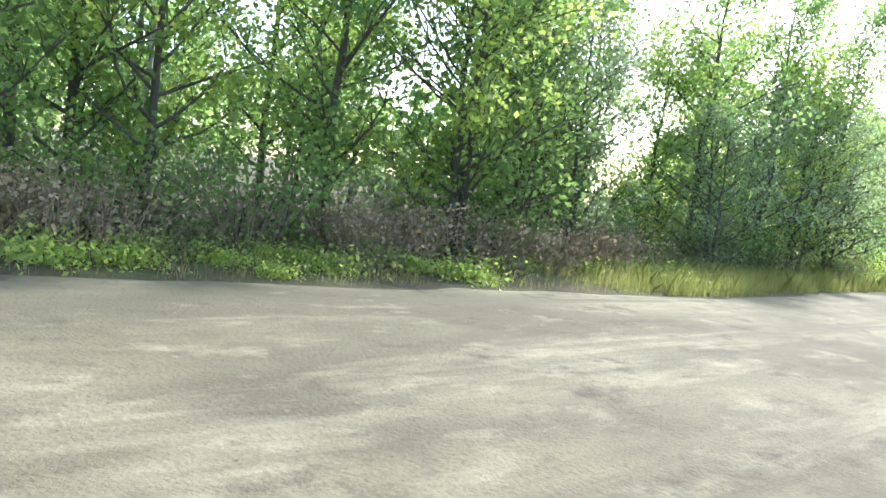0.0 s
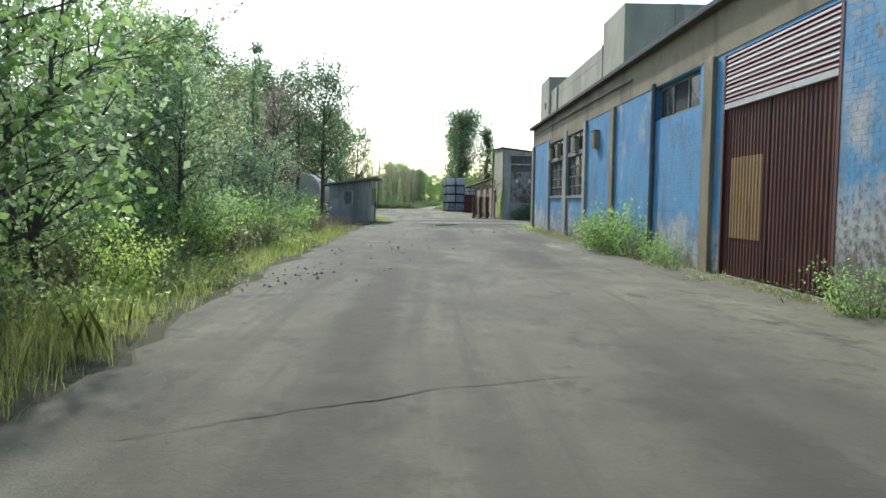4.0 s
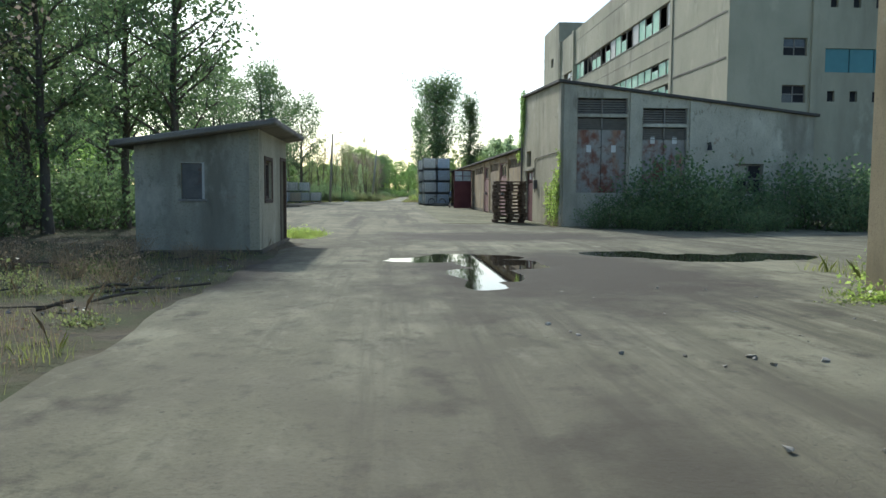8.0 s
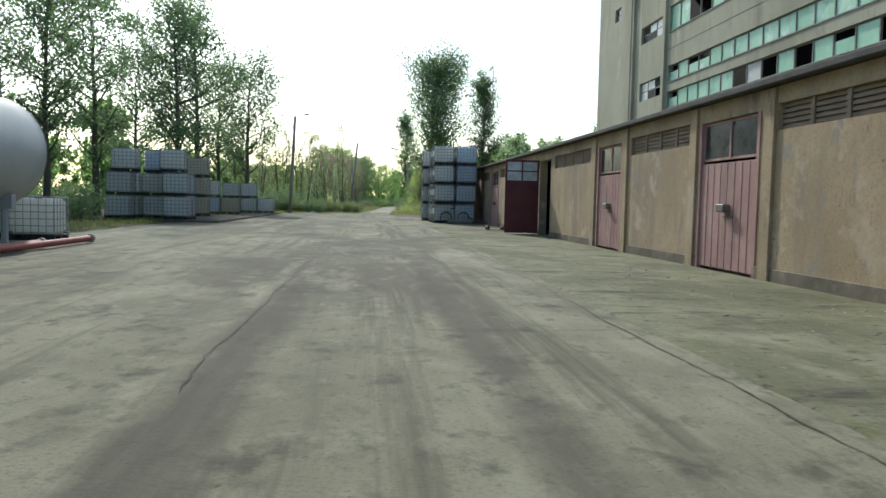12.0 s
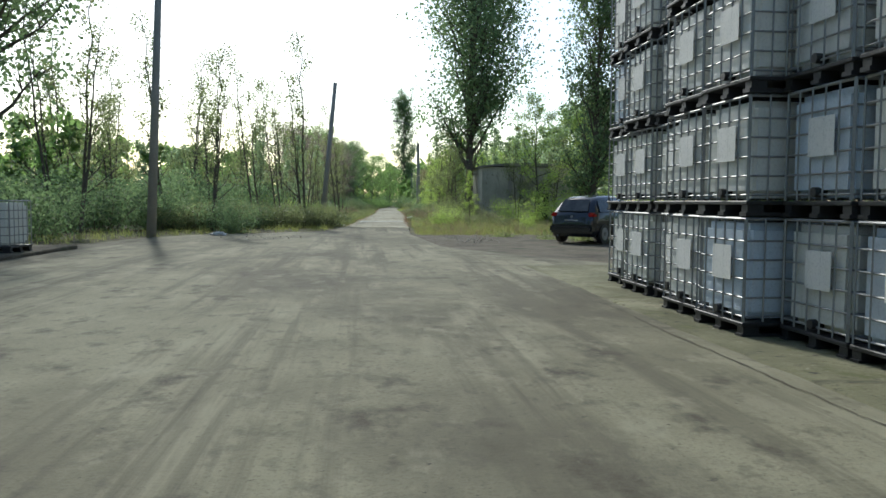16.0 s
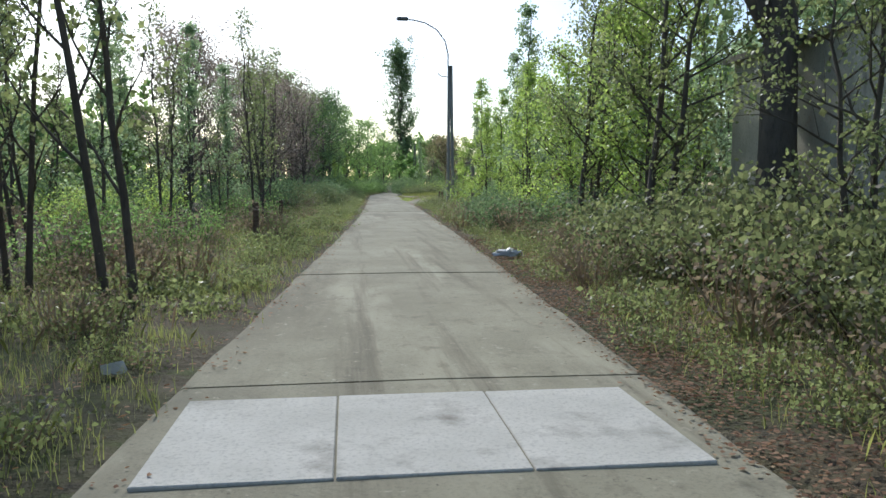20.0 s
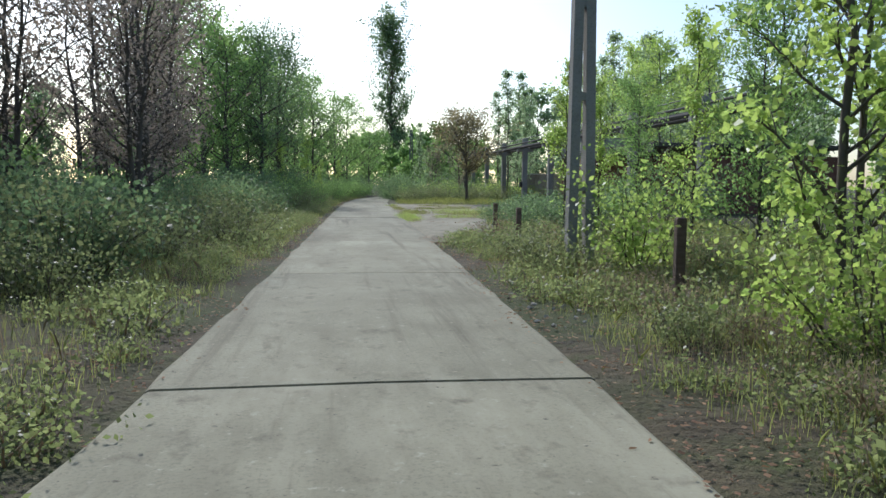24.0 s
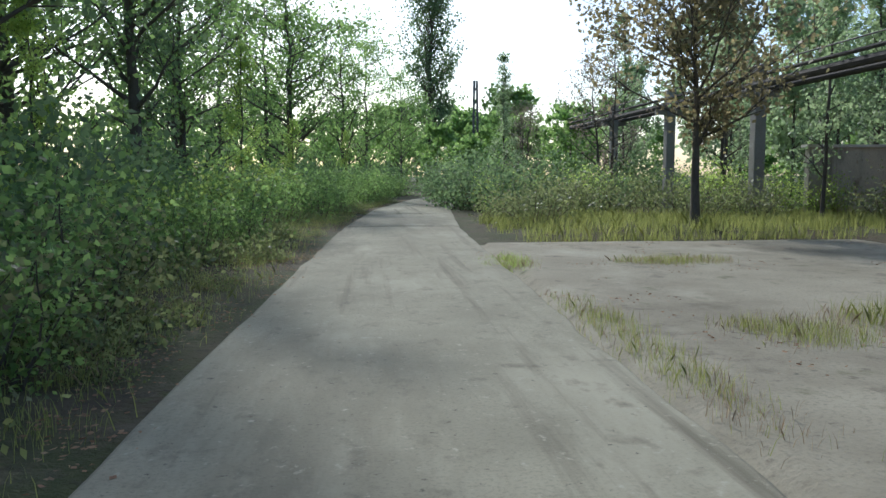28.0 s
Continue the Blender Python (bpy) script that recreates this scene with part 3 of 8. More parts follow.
def yard_z(x, y):
    z = rough_z(x, y) * 0.35
    if 25 < y < 38:
        z *= max(0.0, abs(y - 31.5) - 5) / 1.5 if abs(y - 31.5) > 5 else 0.0
        near = 0.0
        for px, py, rx, ry in PUDDLES:
            near = max(near, math.exp(-((x - px) / rx) ** 2 - ((y - py) / ry) ** 2))
        edge = 0.22 * noise.noise((x * 1.7, y * 1.7, 4)) + 0.09 * noise.noise((x * 5, y * 5, 6)) + 0.03 * noise.noise((x * 14, y * 14, 6))
        fade = min(1.0, (y - 25) / 1.5, (38 - y) / 1.5)
        z += fade * (0.016 - 0.13 * max(0.0, near - 0.12 + edge * min(1.0, near * 4))) + fade * 0.006 * noise.noise((x * 2.2, y * 2.2, 9))
    return z


def ground_z(x, y):
    z = -0.03 + rough_z(x, y) * 0.6
    a = line_at(LEFT_EDGE, y)
    if y < 129 and a + 0.9 < x < line_at(RIGHT_EDGE, y) + 0.5:
        return -0.16
    if 180 < y < 213 and line_at(ROAD, y) + 1 < x < 12.2 or 103 < y < 119 and -1 < x < 9.8:
        return -0.16
    if y >= 105 and x > a - 6:
        d = abs(x - line_at(ROAD, y))
        if d < 1.0 and y > 126:
            return -0.09
        if y >= 129:
            return z + 0.10 * min(1, max(0, (d - 2.0) / 3))
    return z + 0.08 * min(1, max(0, (a - x) / 3))


def top_z(x, y):
    """The height of whatever ground shows, apron and dirt shoulder included."""
    if 182.5 < y < 212 and line_at(ROAD, y) + 1.5 < x < 11.6 or 104 < y < 118.5 and line_at(RIGHT_EDGE, y) - 0.3 < x < 9.4:
        return -0.01
    return max(ground_z(x, y), -0.06)


def build_ground():
    xs = [-900, -300, -120, -60] + [-40 + 1.25 * i for i in range(65)] + [60, 120, 300, 900]
    ys = [-900, -300, -120] + [-60 + 1.25 * i for i in range(281)] + [330, 400, 600, 1200]
    verts, faces = [], []
    for y in ys:
        for x in xs:
            verts.append((x, y, ground_z(x, y)))
    w = len(xs)
    for j in range(len(ys) - 1):
        for i in range(w - 1):
            faces.append((j * w + i, j * w + i + 1, (j + 1) * w + i + 1, (j + 1) * w + i))
    tagged(new("ground", from_arrays("ground", verts, faces, M_SOIL, True)), "uneven soil with patchy grass and weeds", "ground", kind="structure")


def build_yard():
    verts, faces = [], []
    rows = []
    n = 84
    y = -70.0
    while y <= 128:
        a, b = line_at(LEFT_EDGE, y), line_at(RIGHT_EDGE, y)
        a += 0.35 * noise.noise((y * 0.5, 1, 0)) + 0.2 * noise.noise((y * 1.7, 5, 0))
        rows.append(y)
        for i in range(n + 1):
            x = a + (b - a) * i / n
            z = yard_z(x, y) if 0 < i < n else -0.14
            verts.append((x, y, z))
        y += 0.14 if 26 < y < 37 else 0.5
    for j in range(len(rows) - 1):
        for i in range(n):
            k = j * (n + 1) + i
            faces.append((k, k + 1, k + n + 2, k + n + 1))
    tagged(new("yard_pavement", from_arrays("yard_pavement", verts, faces, M_YARD, True)), "worn dusty concrete yard with dirt and tyre marks", "pavement", kind="structure")


def build_road():
    road = thing("road", "narrow road of pale concrete slabs with open joints", "road", kind="structure")
    y = 126.6
    while y < 262:
        a, b = line_at(ROAD, y), line_at(ROAD, y + 5.96)
        y2 = y + 5.96
        verts = []
        k = 12
        for j in range(k + 1):
            t = j / k
            yy, c = y + (y2 - y) * t, line_at(ROAD, y + (y2 - y) * t)
            wl = 1.44 + 0.28 * max(0.0, min(1.0, (165 - yy) / 30)) + 0.05 * noise.noise((yy * 0.8, 0, 1)) + 0.03 * noise.noise((yy * 3.1, 0, 1))
            wr = 1.42 + 0.05 * noise.noise((yy * 0.8, 9, 1)) + 0.03 * noise.noise((yy * 3.1, 9, 1))
            lift = 0.006 * math.sin(y * 7.1)
            for x, z in ((c - wl, -0.12), (c - wl, -0.008), (c - wl + 0.03, 0.008), (c, 0.02), (c + wr - 0.03, 0.008), (c + wr, -0.008), (c + wr, -0.12)):
                verts.append((x, yy, z + (lift if z > -0.1 else 0)))
        faces = [(j * 7 + i, j * 7 + i + 1, j * 7 + i + 8, j * 7 + i + 7) for j in range(k) for i in range(6)]
        faces += [tuple(reversed(range(7))), tuple(range(k * 7, k * 7 + 7))]
        part("slab", from_arrays("slab", verts, faces, M_SLAB), None, road)
        y = y2 + 0.022


def build_joints():
    """Dirt-filled joints and cracks between the yard's old slabs."""
    rnd = random.Random(19)
    yard = bpy.data.objects["yard_pavement"]
    lines = [[(-3.4, y) for y in range(52, 90, 2)], [(0.3 + (y - 50) * 0.012, y) for y in range(48, 109, 2)]]
    for k in range(8):
        y = 48.5 + 5.9 * k
        lines.append([(-3.4 + 0.8 * i, y + 0.05 * rnd.uniform(-1, 1)) for i in range(10)])
    for k in range(9):
        x, y = rnd.uniform(-3, 3.4), rnd.uniform(-16, 74)
        a, pts = rnd.choice((0.0, 1.57, 3.14)) + rnd.uniform(-0.35, 0.35), []
        for i in range(9):
            pts.append((x, y))
            a += rnd.uniform(-0.28, 0.28)
            x, y = x + 0.42 * math.cos(a), y + 0.42 * math.sin(a)
        if all(line_at(LEFT_EDGE, q) + 0.5 < p < line_at(RIGHT_EDGE, q) - 0.5 for p, q in pts):
            lines.append(pts)
    for pts in lines:
        fine = []
        for (x0, y0), (x1, y1) in zip(pts[:-1], pts[1:]):
            n = max(2, int(math.hypot(x1 - x0, y1 - y0) / 0.1))
            fine += [(x0 + (x1 - x0) * i / n, y0 + (y1 - y0) * i / n) for i in range(n)]
        verts, faces = [], []
        for i, (x, y) in enumerate(fine):
            j = min(i + 1, len(fine) - 1)
            p = max(i - 1, 0)
            dx, dy = fine[j][0] - fine[p][0], fine[j][1] - fine[p][1]
            d = math.hypot(dx, dy) or 1
            w = 0.002 + 0.013 * abs(noise.noise((x * 1.9, y * 1.9, 2))) + 0.014 * abs(noise.noise((x * 7, y * 7, 2)))
            s = 0.05 * noise.noise((x * 1.3, y * 1.3, 8)) + 0.03 * noise.noise((x * 5.3, y * 5.3, 8))
            for k in (-1, 1):
                px, py = x - dy / d * (k * w + s), y + dx / d * (k * w + s)
                verts.append((px, py, yard_z(px, py) + 0.007))
        faces = [(2 * i + 1, 2 * i + 3, 2 * i + 2, 2 * i) for i in range(len(fine) - 1)]
        part("joint", from_arrays("joint", verts, faces, M_JOINT), None, yard)


build_ground()
build_yard()
build_joints()
build_road()


# ---- buildings ----
def cut_top(bm, point, normal):
    bmesh.ops.bisect_plane(bm, geom=bm.verts[:] + bm.edges[:] + bm.faces[:], plane_co=point, plane_no=normal, clear_outer=True)
    edges = [e for e in bm.edges if e.is_boundary]
    bmesh.ops.holes_fill(bm, edges=edges, sides=0)
    return bm


def corrugated(y0, y1, z0, z1, x, pitch=0.13, depth=0.018):
    """An upright ribbed sheet that faces -x."""
    n = max(8, int((y1 - y0) / pitch * 4))
    verts, faces = [], []
    for i in range(n + 1):
        y = y0 + (y1 - y0) * i / n
        s = (i % 4) in (1, 2)
        xx = x - (depth if s else 0)
        verts += [(xx, y, z0), (xx, y, z1), (xx + 0.012, y, z0), (xx + 0.012, y, z1)]
    for i in range(n):
        k = 4 * i
        faces += [(k, k + 1, k + 5, k + 4), (k + 2, k + 6, k + 7, k + 3), (k + 1, k + 3, k + 7, k + 5), (k, k + 4, k + 6, k + 2)]
    return verts, faces


def glazed(parent, name, along, u0, u1, z0, z1, at, cols, rows, frame_mat, panes, bar=0.05, seed=1):
    """A window of frame bars with single panes set back in an opening. panes: a list of materials to pick from, None for a lost pane."""
    rnd = random.Random(seed)
    win = new(name)
    win.parent = parent

    def slab(a, b, c, d, e, f):
        return one_box(e, f, a, b, c, d) if along == "y" else one_box(a, b, e, f, c, d)
    for i in range(cols + 1):
        u = u0 + (u1 - u0) * i / cols
        w = bar if i in (0, cols) else bar * 0.7
        part("mullion", slab(max(u0, u - w), min(u1, u + w), z0, z1, at, at + 0.06), frame_mat, win)
    for j in range(rows + 1):
        z = z0 + (z1 - z0) * j / rows
        w = bar if j in (0, rows) else bar * 0.6
        part("transom", slab(u0 + 0.004, u1 - 0.004, max(z0, z - w), min(z1, z + w), at + 0.006, at + 0.05), frame_mat, win)
    for i in range(cols):
        for j in range(rows):
            mt = rnd.choice(panes)
            if mt is None:
                continue
            a, b = u0 + (u1 - u0) * i / cols + bar * 0.4, u0 + (u1 - u0) * (i + 1) / cols - bar * 0.4
            c, d = z0 + (z1 - z0) * j / rows + bar * 0.4, z0 + (z1 - z0) * (j + 1) / rows - bar * 0.4
            part("pane", slab(a, b, c, d, at + 0.022, at + 0.030), mt, win)
    return win


def build_workshop():
    X = 4.33
    hall = thing("workshop_building", "single-storey workshop with flaking blue painted brick walls and rust-red gate", "building")
    gate = (-1.28, 2.76, 0.0, 4.05)
    slot = (4.0, 7.05, 3.3, 4.1)
    w1, w2 = (15.1, 18.0, 1.58, 3.9), (18.9, 22.15, 1.6, 3.9)
    for a, b in ((15.02, 18.09), (18.81, 22.25)):
        part("window_head", one_box(X - 0.05, X + 0.02, a, b, 3.9, 4.118, bevel=0.008), M_FRIEZE, hall, "stained band over the window")
    for a, b in ((18.0, 18.09), (15.02, 15.1), (18.81, 18.9), (22.15, 22.25)):
        part("jamb", one_box(X - 0.03, X + 0.02, a, b, 1.6, 3.9), M_PIER, hall)
    part("wall", wall_mesh("y", -12, 27.6, -0.2, 4.12, X, 0.38, [gate, slot, w1, w2]), M_BLUE, hall, "blue painted brick wall, paint flaking to white")
    part("upper_wall", one_box(X - 0.015, X + 0.38, -12.004, 27.604, 4.12, 5.0), M_FRIEZE, hall, "stained brown render band")
    part("end_wall", one_box(X + 0.38, 15, 27.2, 27.58, -0.2, 5.0), M_GREYR, hall)
    part("end_wall", one_box(X + 0.38, 15, -12, -11.62, -0.2, 5.0), M_BLUE, hall)
    part("back_wall", one_box(15, 15.3, -12, 27.58, -0.2, 5.0), M_GREYR, hall)
    part("inner_floor", one_box(X + 0.38, 15, -11.62, 27.2, -0.2, 0.02), M_CONC, hall)
    # added near-black sheet: paints the hall's unlit depth behind the openings
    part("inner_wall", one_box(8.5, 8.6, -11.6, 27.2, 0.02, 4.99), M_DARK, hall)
    part("roof", one_box(X - 0.22, 15.5, -12.2, 27.8, 5.0, 5.13, bevel=0.02), M_ROOF, hall, "dark bitumen roof edge")
    part("gutter_pipe", wire(bmesh.new(), [(X - 0.03, 26.6, 4.72), (X - 0.05, 12.0, 4.66), (X - 0.05, 9.0, 4.62)], 0.028), M_STEEL, hall)
    for y, w in ((-11.8, 0.5), (-4.5, 0.46), (3.38, 0.48), (11.0, 0.42), (14.82, 0.40), (18.45, 0.72), (22.42, 0.34), (27.32, 0.56)):
        part("pilaster", one_box(X - 0.085, X + 0.01, y - w / 2, y + w / 2, -0.2, 4.13, bevel=0.012), M_PIER if w in (0.72, 0.34, 0.40) else M_FRIEZE, hall, "stained whitish rendered pilaster" if w in (0.72, 0.34, 0.40) else "brownish rendered pilaster")
    # the gate of ribbed sheet, with a louvre over it
    gt = new("gate")
    gt.parent = hall
    gt["label"] = "rusty ribbed sheet gate with an ochre patch"
    for a, b in ((-1.24, 0.86), (0.90, 2.72)):
        v, f = corrugated(a, b, 0.04, 3.06, X + 0.06)
        part("gate_leaf", from_arrays("gate_leaf", v, f, M_RUST), None, gt)
    v, f = corrugated(1.1, 2.35, 0.7, 2.15, X + 0.04)
    part("patch_sheet", from_arrays("patch_sheet", v, f, M_OCHRE), None, gt)
    for a, b in ((-1.28, -1.20), (2.68, 2.76)):
        part("gate_post", one_box(X - 0.01, X + 0.1, a, b, 0, 4.05), M_RUST, gt)
    part("gate_beam", one_box(X - 0.012, X + 0.1, -1.2, 2.68, 3.06, 3.16), M_WHITEP, gt)
    for k in range(11):
        z = 3.18 + k * 0.079
        sl = one_box(X + 0.0, X + 0.05, -1.19, 2.67, z, z + 0.062)
        bmesh.ops.rotate(sl, verts=sl.verts[:], cent=(X + 0.025, 0.7, z + 0.03), matrix=Matrix.Rotation(radians(24), 3, "Y"))
        part("louvre_slat", sl, M_WHITEP if k % 3 == 2 else M_MAROON, gt)
    part("louvre_backing", one_box(X + 0.09, X + 0.11, -1.19, 2.67, 3.17, 4.04), M_MAROON, gt)
    # windows
    # M_DARK panes are opaque: the dark room behind is painted into them
    glazed(hall, "window", "y", 4.04, 7.0, 3.33, 4.07, X + 0.12, 3, 1, M_FRAME, [M_PANE, M_DARK, M_MILKY], seed=4)
    part("dark_downpipe", one_tube((X - 0.06, 7.0, 0.0), (X - 0.05, 7.0, 4.2), 0.055), M_STEEL, hall)
    for a, b, c, d in (w1, w2):
        part("lintel", one_box(X - 0.03, X + 0.2, a, b, 3.06, 3.22, bevel=0.01), M_CONC, hall, "pale concrete crossbar")
        part("sill", one_box(X - 0.06, X + 0.2, a - 0.05, b + 0.05, c - 0.08, c), M_CONC, hall)
        # the M_DARK panes carry the room's shade as near-black colour
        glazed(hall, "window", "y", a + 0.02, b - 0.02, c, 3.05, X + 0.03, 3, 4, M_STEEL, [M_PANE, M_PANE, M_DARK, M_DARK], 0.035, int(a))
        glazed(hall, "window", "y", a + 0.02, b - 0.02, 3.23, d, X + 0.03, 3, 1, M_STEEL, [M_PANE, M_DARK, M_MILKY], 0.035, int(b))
    for y, z, out in ((13.1, 3.36, 0.0), (16.3, 3.42, 0.0), (19.9, 3.45, 0.0), (21.85, 3.42, 0.05)):
        ac = new("vent_box")
        ac.parent = hall
        ac["label"] = "weathered ochre metal box on the wall"
        part("casing", one_box(X - 0.16 + out, X + 0.02, y - 0.24, y + 0.24, z - 0.27, z + 0.27, bevel=0.02), M_OCHREBOX, ac)
        part("lid", one_box(X - 0.19 + out, X + 0.02, y - 0.27, y + 0.27, z + 0.27, z + 0.295), M_STEEL, ac)
        part("grille", one_box(X - 0.172 + out, X - 0.162 + out, y - 0.18, y + 0.18, z - 0.21, z + 0.21), M_FRAME, ac)


def build_store():
    """The rendered block with two tall boarded windows, its roof falling away from the yard."""
    X, Y = 4.75, 47.1
    st = thing("store_building", "rendered beige block with tall boarded windows and climbing plants", "building")
    top, tilt = (X, Y, 5.46), Vector((0.115, -0.045, 1)).normalized()
    a1, a2, a3 = (5.4, 7.35, 1.3, 4.9), (7.95, 9.7, 1.65, 4.55), (11.65, 12.8, 1.3, 2.45)
    part("front_wall", cut_top(wall_mesh("x", X, 14.8, -0.2, 6.2, Y, 0.35, [a1, a2, a3]), top, tilt), M_GREYR, st, "grey stained render, the shaded side")
    part("side_wall", cut_top(wall_mesh("y", Y + 0.352, 55.15, -0.2, 6.6, X + 0.002, 0.35, [(52.5, 54.3, -0.2, 2.3), (52.95, 54.1, 2.5, 3.22)]), top, tilt), M_BEIGE, st, "sunlit beige render with dark stains")
    part("back_wall", cut_top(one_box(X + 0.36, 14.8, 54.8, 55.1, -0.2, 6.6), top, tilt), M_GREYR, st)
    part("far_wall", cut_top(one_box(14.45, 14.8, Y + 0.36, 54.8, -0.2, 6.2), top, tilt), M_GREYR, st)
    # filler box, its near-black colour imitates the dark inside the store
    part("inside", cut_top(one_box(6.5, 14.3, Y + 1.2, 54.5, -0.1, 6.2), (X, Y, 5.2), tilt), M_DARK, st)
    rf = one_box(X - 0.12, 14.95, Y - 0.14, 55.2, 0, 0.11, bevel=0.015)
    for v in rf.verts:
        v.co.z += 5.46 - 0.115 * (v.co.x - X) + 0.045 * (v.co.y - Y) + 0.004
    part("roof", rf, M_ROOF, st, "thin dark roof edge")
    for a, b in ((4.86, 5.34), (7.42, 7.88), (9.78, 10.1)):
        p = one_box(a, b, Y - 0.1, Y + 0.01, -0.2, 6)
        part("buttress", cut_top(p, (X, Y, 5.40), tilt), M_GREYR, st)
    for (a, b, c, d), seed in ((a1, 1), (a2, 2)):
        part("transom_beam", one_box(a, b, Y - 0.02, Y + 0.16, d - 0.72, d - 0.60), M_GREYR, st)
        win = new("louvred_window")
        win.parent = st
        win["label"] = "tall opening with louvres over rust-bitten doors"
        mid = (a + b) / 2
        # near-black sheet paints the shade behind the louvres
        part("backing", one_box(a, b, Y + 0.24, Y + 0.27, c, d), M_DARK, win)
        for za, zb in ((d - 0.58, d - 0.02), (d - 1.18, d - 0.74)):
            n = 6
            for k in range(n):
                for ua, ub in ((a + 0.03, mid - 0.03), (mid + 0.03, b - 0.03)):
                    z = za + (zb - za) * k / n
                    sl = one_box(ua, ub, Y + 0.10, Y + 0.20, z + 0.01, z + 0.03)
                    bmesh.ops.rotate(sl, verts=sl.verts[:], cent=(mid, Y + 0.15, z + 0.02), matrix=Matrix.Rotation(radians(38), 3, "X"))
                    part("louvre_slat", sl, M_FRAME, win)
            for u in (a + 0.015, mid, b - 0.015):
                part("frame_bar", one_box(u - 0.025, u + 0.025, Y + 0.07, Y + 0.16, za, zb), M_FRAME, win)
        for ua, ub in ((a + 0.02, mid - 0.012), (mid + 0.012, b - 0.02)):
            leaf = part("door_leaf", one_box(ua, ub, Y + 0.13, Y + 0.16, c, d - 1.20), M_BOARD, win, "white sheet door bitten by rust")
            for z in (c + 0.62, c + 1.30):
                part("rail", one_box(ua + 0.01, ub - 0.01, Y + 0.118, Y + 0.129, z - 0.025, z + 0.025), M_BOARD, leaf)
            for u in (ua + 0.03, ub - 0.03):
                part("stile", one_box(u - 0.025, u + 0.025, Y + 0.12, Y + 0.1285, c + 0.01, d - 1.21), M_BOARD, leaf)
            part("notice", one_box((ua + ub) / 2 - 0.09, (ua + ub) / 2 + 0.09, Y + 0.121, Y + 0.128, c + 1.55, c + 1.82), M_LABEL, leaf)
    # the M_DARK pane is painted as an unlit opening
    glazed(st, "window", "x", 11.67, 12.78, 1.32, 2.43, Y + 0.15, 2, 2, M_FRAME, [M_RUST, M_DARK, M_GREYR], 0.05, 9)
    lamp = new("wall_lamp")
    lamp.parent = st
    part("bracket", one_box(10.52, 10.56, Y - 0.18, Y, 3.2, 3.24), M_BLACK, lamp)
    part("lamp_body", one_tube((10.54, Y - 0.2, 2.95), (10.54, Y - 0.2, 3.25), 0.10, 0.04), M_BLACK, lamp)
    # yard side: door behind the pallets, a small window, conduits
    dr = new("door")
    dr.parent = st
    part("door_leaf", one_box(X + 0.12, X + 0.17, 52.55, 54.25, -0.1, 1.75), M_RDOOR, dr, "dark red double door")
    part("fanlight", one_box(X + 0.13, X + 0.16, 52.55, 54.25, 1.8, 2.26), M_RDOOR, dr)
    for y in (53.0, 53.55, 53.75):
        part("notice", one_box(X + 0.108, X + 0.117, y - 0.1, y + 0.1, 1.9, 2.2), M_LABEL, dr)
    part("door_frame", one_box(X + 0.08, X + 0.2, 52.5, 52.55, -0.1, 2.3), M_FRAME, dr)
    part("door_frame", one_box(X + 0.08, X + 0.2, 54.25, 54.3, -0.1, 2.3), M_FRAME, dr)
    # both panes near-black, in place of the unlit room behind
    glazed(st, "window", "y", 52.98, 54.07, 2.52, 3.2, X + 0.16, 2, 1, M_FRAME, [M_DARK], 0.05, 3)
    part("conduit", wire(bmesh.new(), [(X - 0.03, 51.87, 1.3), (X - 0.03, 51.87, 2.72), (X - 0.03, 51.75, 2.8), (X - 0.02, 47.3, 2.86)], 0.018), M_ROOF, st, "black cable conduit")
    part("conduit", wire(bmesh.new(), [(X - 0.03, 55.0, 2.28), (X - 0.03, 52.2, 2.40), (X - 0.03, 52.2, 2.0)], 0.022), M_STEEL, st)
    part("meter_box", one_box(X - 0.14, X, 51.5, 51.75, 1.45, 1.85, bevel=0.01), M_STEEL, st)
    part("downpipe", one_tube((X - 0.07, 55.0, 0), (X - 0.07, 55.0, 5.7), 0.05), M_STEEL, st)


